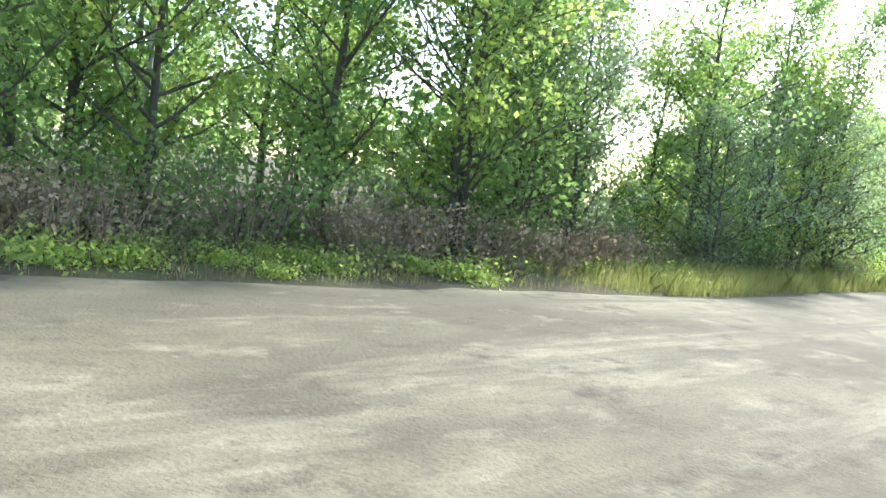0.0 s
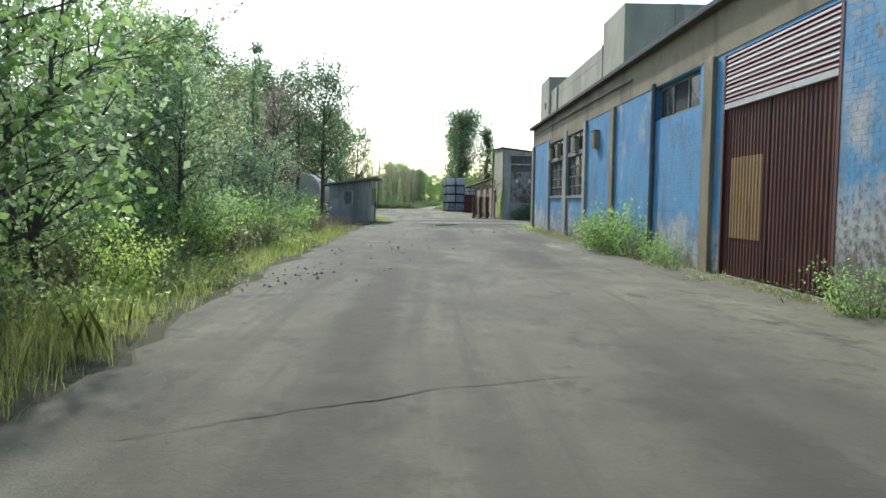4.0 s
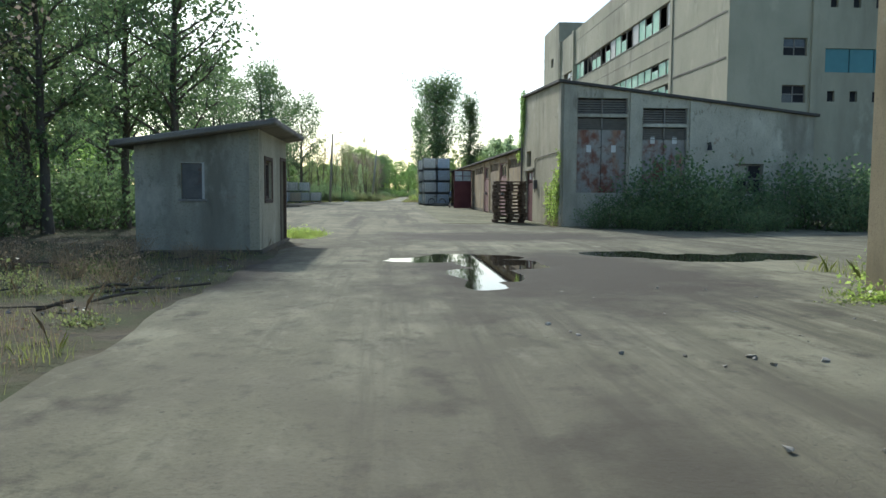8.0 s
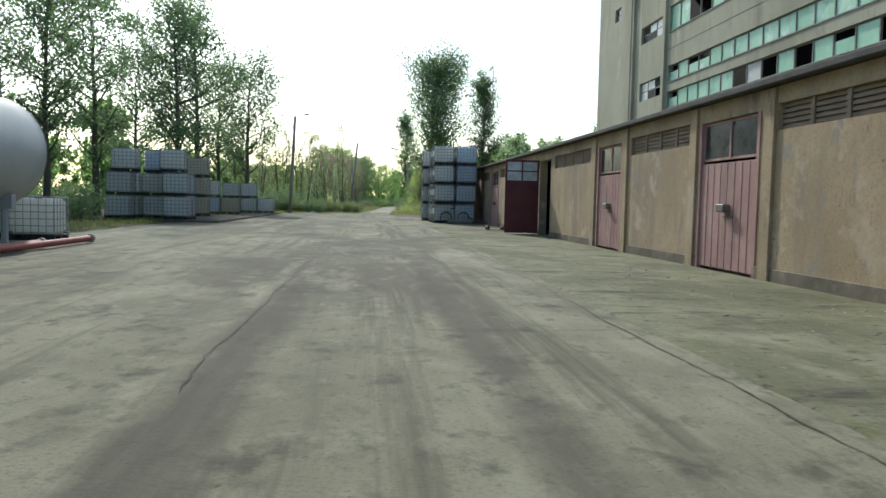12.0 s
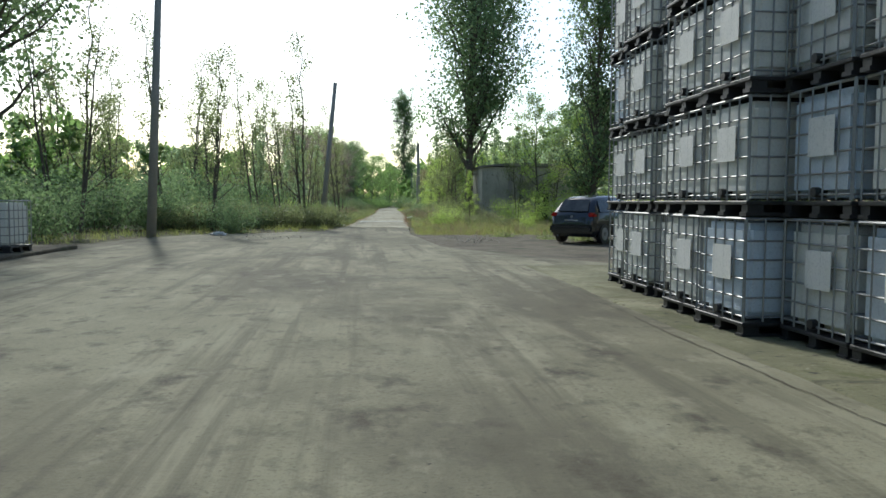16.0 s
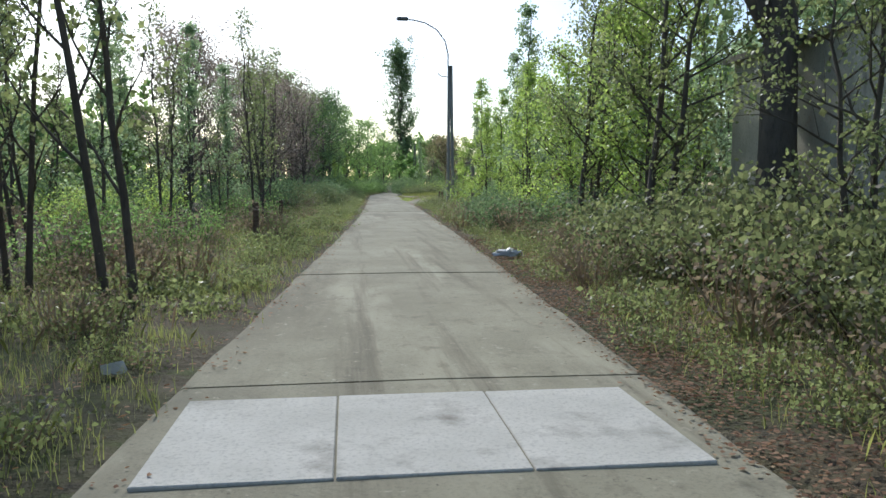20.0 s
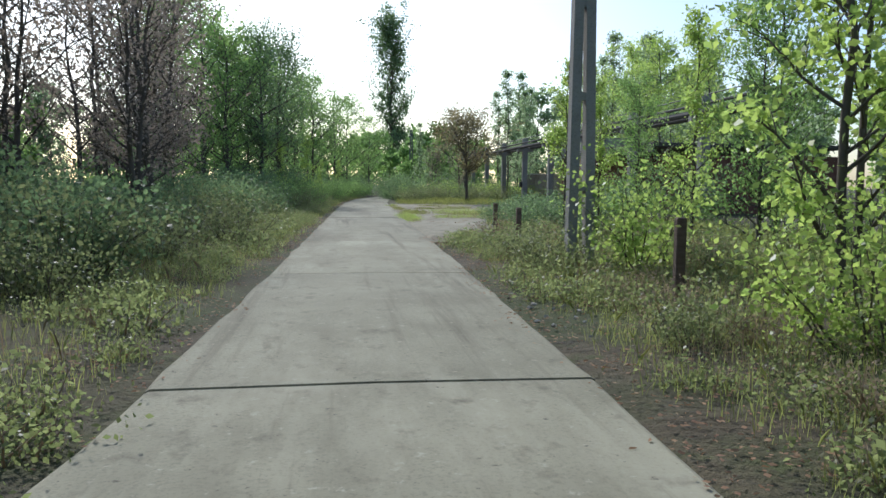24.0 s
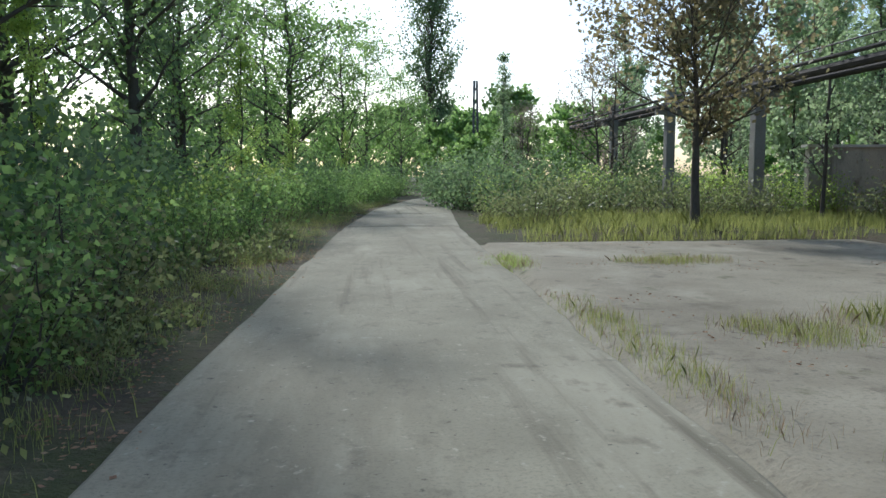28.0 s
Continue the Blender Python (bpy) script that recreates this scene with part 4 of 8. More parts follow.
def build_garages():
    X = 4.8
    gr = thing("garage_row", "long low row of pinkish plastered lock-ups with faded doors", "building")
    doors = [(60.3, 62.7), (67.7, 69.85), (75.9, 77.7), (87.5, 89.8)]
    vents = [(56.0, 59.7), (63.2, 67.0), (70.7, 75.3), (79.3, 84.3), (85.3, 87.0), (90.6, 93.6)]
    holes = [(a, b, -0.2, 3.0) for a, b in doors] + [(a, b, 2.6, 3.06) for a, b in vents]
    part("wall", wall_mesh("y", 55.16, 97.0, -0.2, 3.36, X, 0.3, holes), M_PINK, gr, "pinkish beige plaster, damp at the foot")
    part("end_wall", one_box(X + 0.3, 11.5, 96.7, 97.0, -0.2, 3.36), M_PINK, gr)
    part("back_wall", one_box(11.2, 11.5, 55.2, 96.7, -0.2, 3.9), M_GREYR, gr)
    # added sheet in near-black, painted shade behind the doors and vents
    part("inside", one_box(X + 1.6, X + 1.7, 55.2, 96.7, -0.1, 3.3), M_DARK, gr)
    part("inner_floor", one_box(X + 0.3, 11.2, 55.2, 96.7, -0.2, 0.01), M_CONC, gr)
    rf = one_box(X - 0.24, 11.7, 55.2, 97.15, 3.36, 3.47, bevel=0.015)
    for v in rf.verts:
        v.co.z += 0.07 * (v.co.x - X) + 0.02
    part("roof", rf, M_ROOF, gr, "sagging dark felt roof edge")
    ends = [55.17] + [v for a, b in doors for v in (a - 0.06, b + 0.06)] + [96.99]
    for a, b in zip(ends[::2], ends[1::2]):
        part("footing", one_box(X - 0.03, X + 0.02, a, b, -0.2, 0.2, bevel=0.01), M_DAMP, gr, "damp dark footing")
    for k, (a, b) in enumerate(vents):
        v = new("vent_grille")
        v.parent = gr
        part("backing", one_box(X + 0.13, X + 0.16, a, b, 2.6, 3.06), M_PINKD, v)
        for j in range(5):
            part("slat", one_box(X + 0.08, X + 0.12, a, b, 2.62 + j * 0.09, 2.68 + j * 0.09), M_PINKD, v)
        for j in range(1, 4):
            part("bar", one_box(X + 0.05, X + 0.09, a + (b - a) * j / 4 - 0.05, a + (b - a) * j / 4 + 0.05, 2.6, 3.06), M_PINKD, v)
    for y in (59.9, 63.0, 67.35, 70.2, 78.6, 84.8, 90.1):
        part("pier", one_box(X - 0.06, X + 0.01, y - 0.17, y + 0.17, -0.2, 3.34, bevel=0.01), M_PINK, gr)
    for k, (a, b) in enumerate(doors):
        d = new("door")
        d.parent = gr
        mid = (a + b) / 2
        if k == 2:      # its dark red leaf stands open into the yard
            d["label"] = "dark red door leaf standing open, glazed at the top"
            for y, mt in ((77.85, M_RDOOR),):
                leaf = part("door_leaf", one_box(X - 1.42, X - 0.02, y - 0.03, y + 0.03, 0.06, 2.2, bevel=0.008), mt, d)
                part("stile", one_box(X - 1.42, X - 1.34, y - 0.035, y + 0.035, 2.2, 3.0), mt, d)
                part("stile", one_box(X - 0.10, X - 0.02, y - 0.035, y + 0.035, 2.2, 3.0), mt, d)
                part("rail", one_box(X - 1.42, X - 0.02, y - 0.034, y + 0.034, 2.96, 3.04), mt, d)
                part("glazing_bar", one_box(X - 0.75, X - 0.69, y - 0.03, y + 0.03, 2.2, 2.96), mt, d)
                part("glazing_bar", one_box(X - 1.34, X - 0.1, y - 0.029, y + 0.029, 2.56, 2.61), mt, d)
                part("pane", one_box(X - 1.34, X - 0.1, y - 0.008, y + 0.008, 2.2, 2.96), M_MILKY, d)
            continue
        d["label"] = "faded pink timber double door with a dark glazed top"
        for p, q in ((a + 0.05, mid - 0.01), (mid + 0.01, b - 0.05)):
            part("door_leaf", one_box(X + 0.02, X + 0.07, p, q, 0.03, 2.14, bevel=0.006), M_PDOOR, d)
            for j in range(1, 4):
                yy = p + (q - p) * j / 4
                part("batten", one_box(X + 0.012, X + 0.019, yy - 0.012, yy + 0.012, 0.05, 2.12), M_PDOOR, d)
        # M_DARK in the fanlight imitates the dark garage behind it
        glazed(d, "fanlight", "y", a + 0.05, b - 0.05, 2.2, 2.98, X + 0.05, 2, 1, M_PDOOR, [M_DARK, M_PANE] if k != 3 else [M_PANE], 0.05, 11 + k)
        for p in (a, b):
            part("door_post", one_box(X - 0.02, X + 0.12, p - 0.05, p + 0.05, -0.1, 3.0), M_PDOOR, d)
        part("padlock_hood", one_box(X - 0.13, X + 0.02, mid - 0.16, mid + 0.16, 1.16, 1.32, bevel=0.02), M_STEEL, d, "rusty lock cover")
        part("hasp", one_box(X + 0.0, X + 0.02, mid - 0.3, mid + 0.1, 1.05, 1.09), M_STEEL, d)


def build_tower():
    X, Y0 = 17.5, 60.6
    tw = thing("factory_tower", "tall disused concrete factory block with bands of green glazing", "building")
    bands = [(69.4, 96.4, 12.85, 14.5), (69.4, 96.4, 9.55, 10.6), (69.4, 96.4, 7.85, 8.9), (69.4, 96.4, 4.2, 5.8)]
    small = [(97.6, 101.6, 13.0, 14.2), (97.6, 101.6, 8.9, 10.2), (97.6, 101.6, 5.2, 6.4), (105.6, 107.0, 15.8, 16.8)]
    part("long_wall", wall_mesh("y", 69.1, 103.2, -0.2, 18.0, X, 0.4, bands + small[:3]), M_PANEL, tw, "grey-beige concrete panels with rust streaks")
    part("stair_wall", wall_mesh("y", 103.2, 111.0, -0.2, 20.3, X - 0.25, 0.4, [small[3]]), M_PANEL, tw)
    part("stair_side", one_box(X + 0.15, X + 12, 103.2, 103.5, 17.9, 20.3), M_PANEL, tw)
    part("block_wall", one_box(X - 0.12, X + 0.4, Y0, 69.1, -0.2, 20.2), M_PANEL, tw, "blank pale end block")
    part("block_side", one_box(X + 0.4, X + 16, 68.7, 69.1, 17.8, 20.2), M_PANEL, tw)
    sw = [(20.6, 22.0, z, z + 1.0) for z in (6.5, 9.15, 12.4, 15.4)]
    tealr = [(23.1, 32.0, z, z + 1.35) for z in (8.25, 14.6)]
    tiny = [(23.3 + 1.35 * i, 23.75 + 1.35 * i, z, z + 0.6) for i in range(7) for z in (6.6, 11.9)]
    part("south_wall", wall_mesh("x", X + 0.4, 46.0, -0.2, 20.2, Y0, 0.4, sw + tealr + tiny), M_PANEL, tw, "shaded grey panel wall")
    part("roof", one_box(X + 0.1, 46, Y0 + 0.1, 103.2, 17.6, 17.9), M_ROOF, tw)
    part("north_wall", one_box(X + 0.15, 46, 110.6, 111, -0.2, 20.2), M_PANEL, tw)
    # added near-black block, so the floors behind the glazing read as unlit
    part("core", one_box(X + 4, 45.5, 64, 110.4, -0.1, 17.5), M_DARK, tw)
    for y0 in (69.35, 96.9, 103.05):
        part("pier", one_box(X - 0.2, X + 0.02, y0 - 0.22, y0 + 0.22, -0.2, 18.05), M_PANEL, tw)
    part("pier", one_box(22.2, 22.6, Y0 - 0.18, Y0 + 0.01, -0.2, 20.2), M_PANEL, tw)
    for z in (16.8, 11.7, 7.2):
        part("panel_joint", one_box(X - 0.013, X, 69.6, 96.6, z, z + 0.035), M_RUIN, tw)
    for z in (14.2, 11.6, 9.0):
        part("rust_ledge", one_box(X - 0.16, X - 0.12, Y0 + 0.3, 68.9, z, z + 0.1), M_RUIN, tw)
    for k, (a, b, c, d) in enumerate(bands):
        n = 18
        rnd = random.Random(40 + k)
        w = new("window")
        w.parent = tw
        w["label"] = "broken band window of pale green panes"
        part("sill", one_box(X - 0.05, X + 0.1, a, b, c - 0.06, c), M_CONC, w)
        part("head_bar", one_box(X + 0.12, X + 0.2, a, b, d - 0.06, d), M_FRAME, w)
        for i in range(n):
            p, q = a + (b - a) * i / n, a + (b - a) * (i + 1) / n
            part("mullion", one_box(X + 0.1, X + 0.2, p - 0.04, p + 0.04, c, d - 0.06), M_FRAME, w)
            if k == 1:
                mt = M_GREENG
            else:
                mt = rnd.choice([M_GREENG, M_GREENG, M_GREENG, M_WHITEP, None])
            if mt is not None:
                part("pane", one_box(X + 0.14, X + 0.16, p + 0.05, q - 0.05, c, d - 0.07 if rnd.random() > 0.2 else c + 0.6 * (d - c)), mt, w)
    for k, (a, b, c, d) in enumerate(small):
        # M_DARK panes here and below: room shade painted as near-black colour
        glazed(tw, "window", "y", a, b, c, d, (X if k < 3 else X - 0.25) + 0.14, 3, 2, M_FRAME, [M_PANE, M_DARK, M_MILKY, None], 0.06, 60 + k)
    for k, (a, b, c, d) in enumerate(sw):
        glazed(tw, "window", "x", a, b, c, d, Y0 + 0.14, 2, 2, M_FRAME, [M_PANE, M_DARK], 0.05, 70 + k)
    for k, (a, b, c, d) in enumerate(tealr):
        w = new("window")
        w.parent = tw
        w["label"] = "teal panel band"
        for i in range(6):
            part("panel", one_box(a + (b - a) * i / 6 + 0.03, a + (b - a) * (i + 1) / 6 - 0.03, Y0 + 0.1, Y0 + 0.14, c, d), M_TEAL, w)
    for k, (a, b, c, d) in enumerate(tiny):
        # near-black plates, painted shade for the depth of the small openings
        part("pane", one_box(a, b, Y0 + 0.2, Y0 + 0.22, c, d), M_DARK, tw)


def build_gatehouse():
    x0, x1, y0, y1 = -6.98, -4.47, 34.4, 38.65
    gh = thing("gatehouse", "small abandoned rendered gatehouse with a sloping overhanging roof", "building")
    top, tilt = (x1, y0, 2.56), Vector((-0.145, 0, 1)).normalized()
    hole = (-6.05, -5.58, 1.12, 1.87)
    part("front_wall", cut_top(wall_mesh("x", x0, x1 - 0.202, -0.2, 2.9, y0, 0.2, [hole]), top, tilt), M_GREYR, gh, "shaded grey render")
    part("side_wall", cut_top(wall_mesh("y", y0, y1, -0.2, 2.9, x1 - 0.2, 0.2, [(35.15, 36.1, 1.1, 1.95), (37.55, 38.4, -0.2, 2.05)]), top, tilt), M_BEIGE, gh, "pale render, peeling")
    part("back_wall", cut_top(one_box(x0, x1 - 0.202, y1 - 0.2, y1, -0.2, 2.9), top, tilt), M_GREYR, gh)
    part("far_wall", cut_top(one_box(x0, x0 + 0.2, y0 + 0.202, y1 - 0.202, -0.2, 2.9), top, tilt), M_GREYR, gh)
    # filler box coloured near-black in place of the gatehouse's inner shade
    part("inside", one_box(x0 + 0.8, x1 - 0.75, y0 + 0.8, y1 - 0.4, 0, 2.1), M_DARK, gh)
    rf = one_box(x0 - 0.35, x1 + 0.42, y0 - 0.42, y1 + 0.4, 0, 0.13, bevel=0.025)
    for v in rf.verts:
        v.co.z += 2.565 + 0.145 * (v.co.x - x1) + 0.012 * noise.noise(v.co * 3)
    part("roof", rf, M_RUIN, gh, "dark mossy sloping roof slab")
    bd = new("boarded_window")
    bd.parent = gh
    part("board", one_box(hole[0] + 0.01, hole[1] - 0.05, y0 + 0.05, y0 + 0.08, hole[2] + 0.01, hole[3] - 0.02), M_STEEL, bd, "grey boarding over the window")
    part("frame_bar", one_box(hole[1] - 0.05, hole[1], y0 + 0.01, y0 + 0.1, hole[2], hole[3]), M_WHITEP, bd)
    part("frame_bar", one_box(hole[0], hole[1] - 0.05, y0 + 0.01, y0 + 0.1, hole[3] - 0.02, hole[3]), M_WHITEP, bd)
    part("sill", one_box(hole[0] - 0.05, hole[1] + 0.05, y0 - 0.04, y0 + 0.05, hole[2] - 0.05, hole[2]), M_CONC, bd)
    glazed(gh, "window", "y", 35.17, 36.08, 1.12, 1.93, x1 - 0.12, 2, 1, M_TIMBER, [M_DARK, M_PANE], 0.06, 6)
    for a, b, c, d in ((35.06, 36.19, 1.95, 2.04), (35.06, 36.19, 1.02, 1.1), (35.06, 35.15, 1.1, 1.95), (36.1, 36.19, 1.1, 1.95)):
        part("window_surround", one_box(x1 - 0.03, x1 + 0.025, a, b, c, d, bevel=0.006), M_TIMBER, gh, "weathered brown window surround")
    for a, b, c, d in ((37.47, 37.55, -0.05, 2.12), (38.4, 38.48, -0.05, 2.12), (37.55, 38.4, 2.05, 2.12)):
        part("door_frame", one_box(x1 - 0.05, x1 + 0.02, a, b, c, d), M_TIMBER, gh)
    part("door_leaf", one_box(x1 - 0.16, x1 - 0.11, 37.75, 38.38, 0, 2.03), M_TIMBER, gh, "dark timber door")
    for k in range(3):
        part("door_panel", one_box(x1 - 0.112, x1 - 0.10, 37.83, 38.30, 0.12 + 0.65 * k, 0.62 + 0.65 * k, bevel=0.008), M_STEEL, gh)
    part("footing", one_box(x0 - 0.06, x1 + 0.06, y0 - 0.06, y1 + 0.06, -0.3, 0.06), M_DAMP, gh)


def build_ruin():
    rn = thing("concrete_ruin", "blackened low concrete shed with a bowed roof among the trees", "building")
    x0, x1, y0, y1 = 6.45, 13.4, 143.0, 148.0
    part("front_wall", wall_mesh("x", x0, x1, -0.3, 3.72, y0, 0.3, [(10.2, 11.3, -0.3, 1.9)]), M_GREYR, rn)
    part("side_wall", one_box(x0, x0 + 0.3, y0 + 0.302, y1, -0.3, 3.72), M_GREYR, rn)
    part("far_side_wall", one_box(x1 - 0.3, x1, y0 + 0.302, y1, -0.3, 3.72), M_GREYR, rn)
    part("back_wall", one_box(x0 + 0.3, x1 - 0.3, y1 - 0.3, y1, -0.3, 3.72), M_GREYR, rn)
    # near-black filler: the shed's inner darkness is put into its colour
    part("inside", one_box(x0 + 1, x1 - 1, y0 + 1.2, y1 - 0.5, -0.2, 3.6), M_DARK, rn)
    n = 14
    verts, faces = [], []
    for i in range(n + 1):
        t = i / n
        x = x0 - 0.15 + (x1 - x0 + 0.3) * t
        z = 3.72 + 0.42 * math.sin(math.pi * (0.12 + 0.82 * t)) ** 0.8 - 0.12
        for y in (y0 - 0.2, y1 + 0.2):
            verts += [(x, y, z), (x, y, min(z - 0.12, 3.77) if 0 < i < n else z - 0.12)]
    for i in range(n):
        k = 4 * i
        faces += [(k, k + 4, k + 6, k + 2), (k + 1, k + 3, k + 7, k + 5), (k, k + 1, k + 5, k + 4), (k + 2, k + 6, k + 7, k + 3)]
    faces += [(0, 2, 3, 1), (4 * n, 4 * n + 1, 4 * n + 3, 4 * n + 2)]
    part("roof", from_arrays("roof", verts, faces, M_RUIN), None, rn)
    for x in (8.3, 9.1):
        part("buttress", one_box(x, x + 0.25, y0 - 0.14, y0 + 0.01, -0.3, 3.6), M_CONC, rn)


def build_brick_plant():
    """The brick pump house, its dark lean-to and the pale wall beyond the pipes."""
    X = 16.2
    pl = thing("brick_pump_house", "small red brick plant building with a grey concrete parapet", "building")
    holes = [(209.2, 210.3, -0.2, 2.1)]
    part("wall", wall_mesh("y", 207.8, 214.6, -0.2, 3.1, X, 0.3, holes), M_BRICK, pl, "worn red brick wall")
    part("parapet", one_box(X - 0.06, X + 0.3, 207.75, 214.65, 3.1, 4.15), M_CONC, pl, "pale concrete band")
    part("end_wall", one_box(X + 0.3, 24, 207.8, 208.1, -0.2, 3.1), M_BRICK, pl)
    part("end_parapet", one_box(X + 0.3, 24, 207.76, 208.1, 3.1, 4.15), M_CONC, pl)
    part("far_wall", one_box(X + 0.3, 24, 214.3, 214.6, -0.2, 4.1), M_BRICK, pl)
    part("roof", one_box(X + 0.3, 24, 208.1, 214.3, 3.9, 4.0), M_ROOF, pl)
    part("door_leaf", one_box(X + 0.1, X + 0.16, 209.25, 210.25, -0.1, 2.05), M_STEEL, pl)
    part("door_frame", one_box(X - 0.03, X + 0.2, 209.1, 209.2, -0.1, 2.2), M_CONC, pl)
    part("door_frame", one_box(X - 0.03, X + 0.2, 210.3, 210.4, -0.1, 2.2), M_CONC, pl)
    ln = thing("lean_to_shed", "dark red shed with a rusted flat canopy beside the pipes", "building")
    part("wall", one_box(16.6, 16.85, 196.0, 207.6, -0.2, 2.7), M_BRICK, ln)
    part("end_wall", one_box(16.85, 24, 196, 196.25, -0.2, 2.7), M_BRICK, ln)
    part("canopy", one_box(14.6, 24, 195.6, 207.7, 3.02, 3.2, bevel=0.02), M_ROOF, ln, "black rusted canopy")
    part("fascia", one_box(14.55, 14.6, 195.6, 207.7, 2.8, 3.24), M_ROOF, ln)
    for y in (196.2, 199.8, 203.4, 207.0):
        part("post", one_tube((14.8, y, -0.2), (14.8, y, 3.02), 0.05), M_RUST, ln)
        part("brace", one_tube((14.8, y, 2.3), (15.6, y, 3.02), 0.035), M_RUST, ln)
    hw = thing("boundary_wall_stub", "pale panel wall stub with a white coping", "wall")
    part("wall", one_box(14.5, 17.8, 218.0, 218.22, -0.2, 2.05), M_GREYR, hw)
    part("coping", one_box(14.4, 17.9, 217.93, 218.29, 2.05, 2.13), M_WHITEP, hw)


M_OCHREBOX = surface("sun_bleached_ochre_metal", (0.36, 0.30, 0.13), (0.44, 0.37, 0.18), 2.5, 0.6, layers=(((0.22, 0.15, 0.07), 3, 0.58, 0.72, V),))
M_PINKD = surface("dusty_brown_slats", (0.27, 0.205, 0.14), (0.33, 0.255, 0.18), 2, 0.85)
build_workshop()
build_store()
build_garages()
build_tower()
build_gatehouse()
build_ruin()
build_brick_plant()


# ---- plants ----
def leaf_mesh(name, centres, size, material, rng, long=1.5, droop=0.3):
    """One folded leaf at each centre."""
    n = len(centres)
    c = np.array(centres)
    d = rng.normal(size=(n, 3))
    d[:, 2] -= droop
    d /= np.linalg.norm(d, axis=1)[:, None]
    r = rng.normal(size=(n, 3))
    s = np.cross(d, r)
    s /= np.linalg.norm(s, axis=1)[:, None] + 1e-9
    up = np.cross(s, d)
    sz = size * rng.uniform(0.6, 1.35, (n, 1))
    tip, mid = d * sz * long, d * sz * long * 0.45
    v = np.stack([c, c + mid + s * sz * 0.5 + up * sz * 0.12, c + tip, c + mid - s * sz * 0.5 + up * sz * 0.12], 1).reshape(-1, 3)
    me = bpy.data.meshes.new(name)
    me.vertices.add(4 * n)
    me.vertices.foreach_set("co", v.astype(np.float32).ravel())
    me.loops.add(4 * n)
    me.loops.foreach_set("vertex_index", np.arange(4 * n, dtype=np.int32))
    me.polygons.add(n)
    me.polygons.foreach_set("loop_start", np.arange(0, 4 * n, 4, dtype=np.int32))
    me.update(calc_edges=True)
    me.materials.append(material)
    return me


def tree(label, height, bare, spread, limbs, twigs, leaves, size, bark, leaf, seed, rise=0.6, shape="broad", trunk_r=None, lean=0.0, stems=1):
    """A tree at the origin: wobbling trunk, limbs with twigs, and leaves in uneven clumps round the twigs."""
    rng = np.random.default_rng(seed)
    rnd = random.Random(seed)
    ob = thing("tree", label, "tree")
    verts, faces, tips = [], [], []
    r0 = trunk_r or height * 0.014
    for stem in range(stems):
        off = Vector((rnd.uniform(-0.35, 0.35), rnd.uniform(-0.35, 0.35), 0)) if stems > 1 else Vector((0, 0, 0))
        tilt = Vector((rnd.uniform(-1, 1), rnd.uniform(-1, 1), 0)) * (0.12 if stems > 1 else 0.04) + Vector((lean, 0, 0))
        h = height * (1 if stem == 0 else rnd.uniform(0.7, 0.95))
        n = 9
        spine = []
        for i in range(n + 1):
            t = i / n
            spine.append(off + tilt * h * t + Vector((rnd.uniform(-1, 1), rnd.uniform(-1, 1), 0)) * 0.014 * h * t + Vector((0, 0, h * t - 0.15)))
        tube_path(verts, faces, spine, [r0 * (1.25 if i == 0 else 1) * (1 - 0.92 * i / n) + 0.008 for i in range(n + 1)], 7)
        tips.append(spine[-1])
        for k in range(limbs // stems):
            t = bare + (1 - bare) * ((k + rnd.random()) / (limbs // stems)) ** 0.9
            t = min(t, 0.97)
            i = min(int(t * n), n - 1)
            root = spine[i].lerp(spine[i + 1], t * n - i)
            u = (t - bare) / (1 - bare)
            if shape == "broad":
                reach = spread * (0.35 + 1.0 * math.sin(math.pi * min(1, 0.18 + 0.75 * u))) * 0.75
            elif shape == "column":
                reach = spread * (0.55 + 0.6 * math.sin(math.pi * (0.15 + 0.8 * u)))
            else:
                reach = spread * (1.0 - 0.75 * u)
            reach *= rnd.uniform(0.55, 1.15)
            a = rnd.uniform(0, 2 * math.pi)
            out = Vector((math.cos(a), math.sin(a), rise + rnd.uniform(-0.2, 0.25))).normalized()
            pts = [root]
            for j in range(1, 5):
                out = (out + Vector((rnd.uniform(-0.25, 0.25), rnd.uniform(-0.25, 0.25), rnd.uniform(-0.1, 0.22)))).normalized()
                pts.append(pts[-1] + out * reach / 4)
            rr = r0 * (1 - 0.85 * t) * 0.5
            tube_path(verts, faces, pts, [rr * (1 - 0.2 * j) + 0.004 for j in range(5)], 5)
            for j in range(twigs):
                q = pts[rnd.randint(1, 4)]
                w = (out + Vector((rnd.uniform(-1, 1), rnd.uniform(-1, 1), rnd.uniform(-0.5, 0.8))) * 0.9).normalized()
                e = q + w * reach * rnd.uniform(0.2, 0.5)
                tube_path(verts, faces, [q, q.lerp(e, 0.5) + Vector((0, 0, 0.03)), e], [rr * 0.3 + 0.003, rr * 0.2 + 0.003, 0.003], 3)
                tips += [e, q.lerp(e, 0.6)]
    part("trunk", from_arrays("trunk", verts, faces, bark, True), None, ob)
    if leaves:
        weights = rng.uniform(0.1, 1, len(tips)) ** 2
        pick = rng.choice(len(tips), leaves, p=weights / weights.sum())
        cl = np.array([tuple(t) for t in tips])[pick]
        near = rng.normal(size=(leaves, 3)) * np.array([1, 1, 0.8]) * spread * (0.105 if shape != "column" else 0.085)
        part("crown", leaf_mesh("crown", cl + near, size, leaf, rng), None, ob)
    return ob


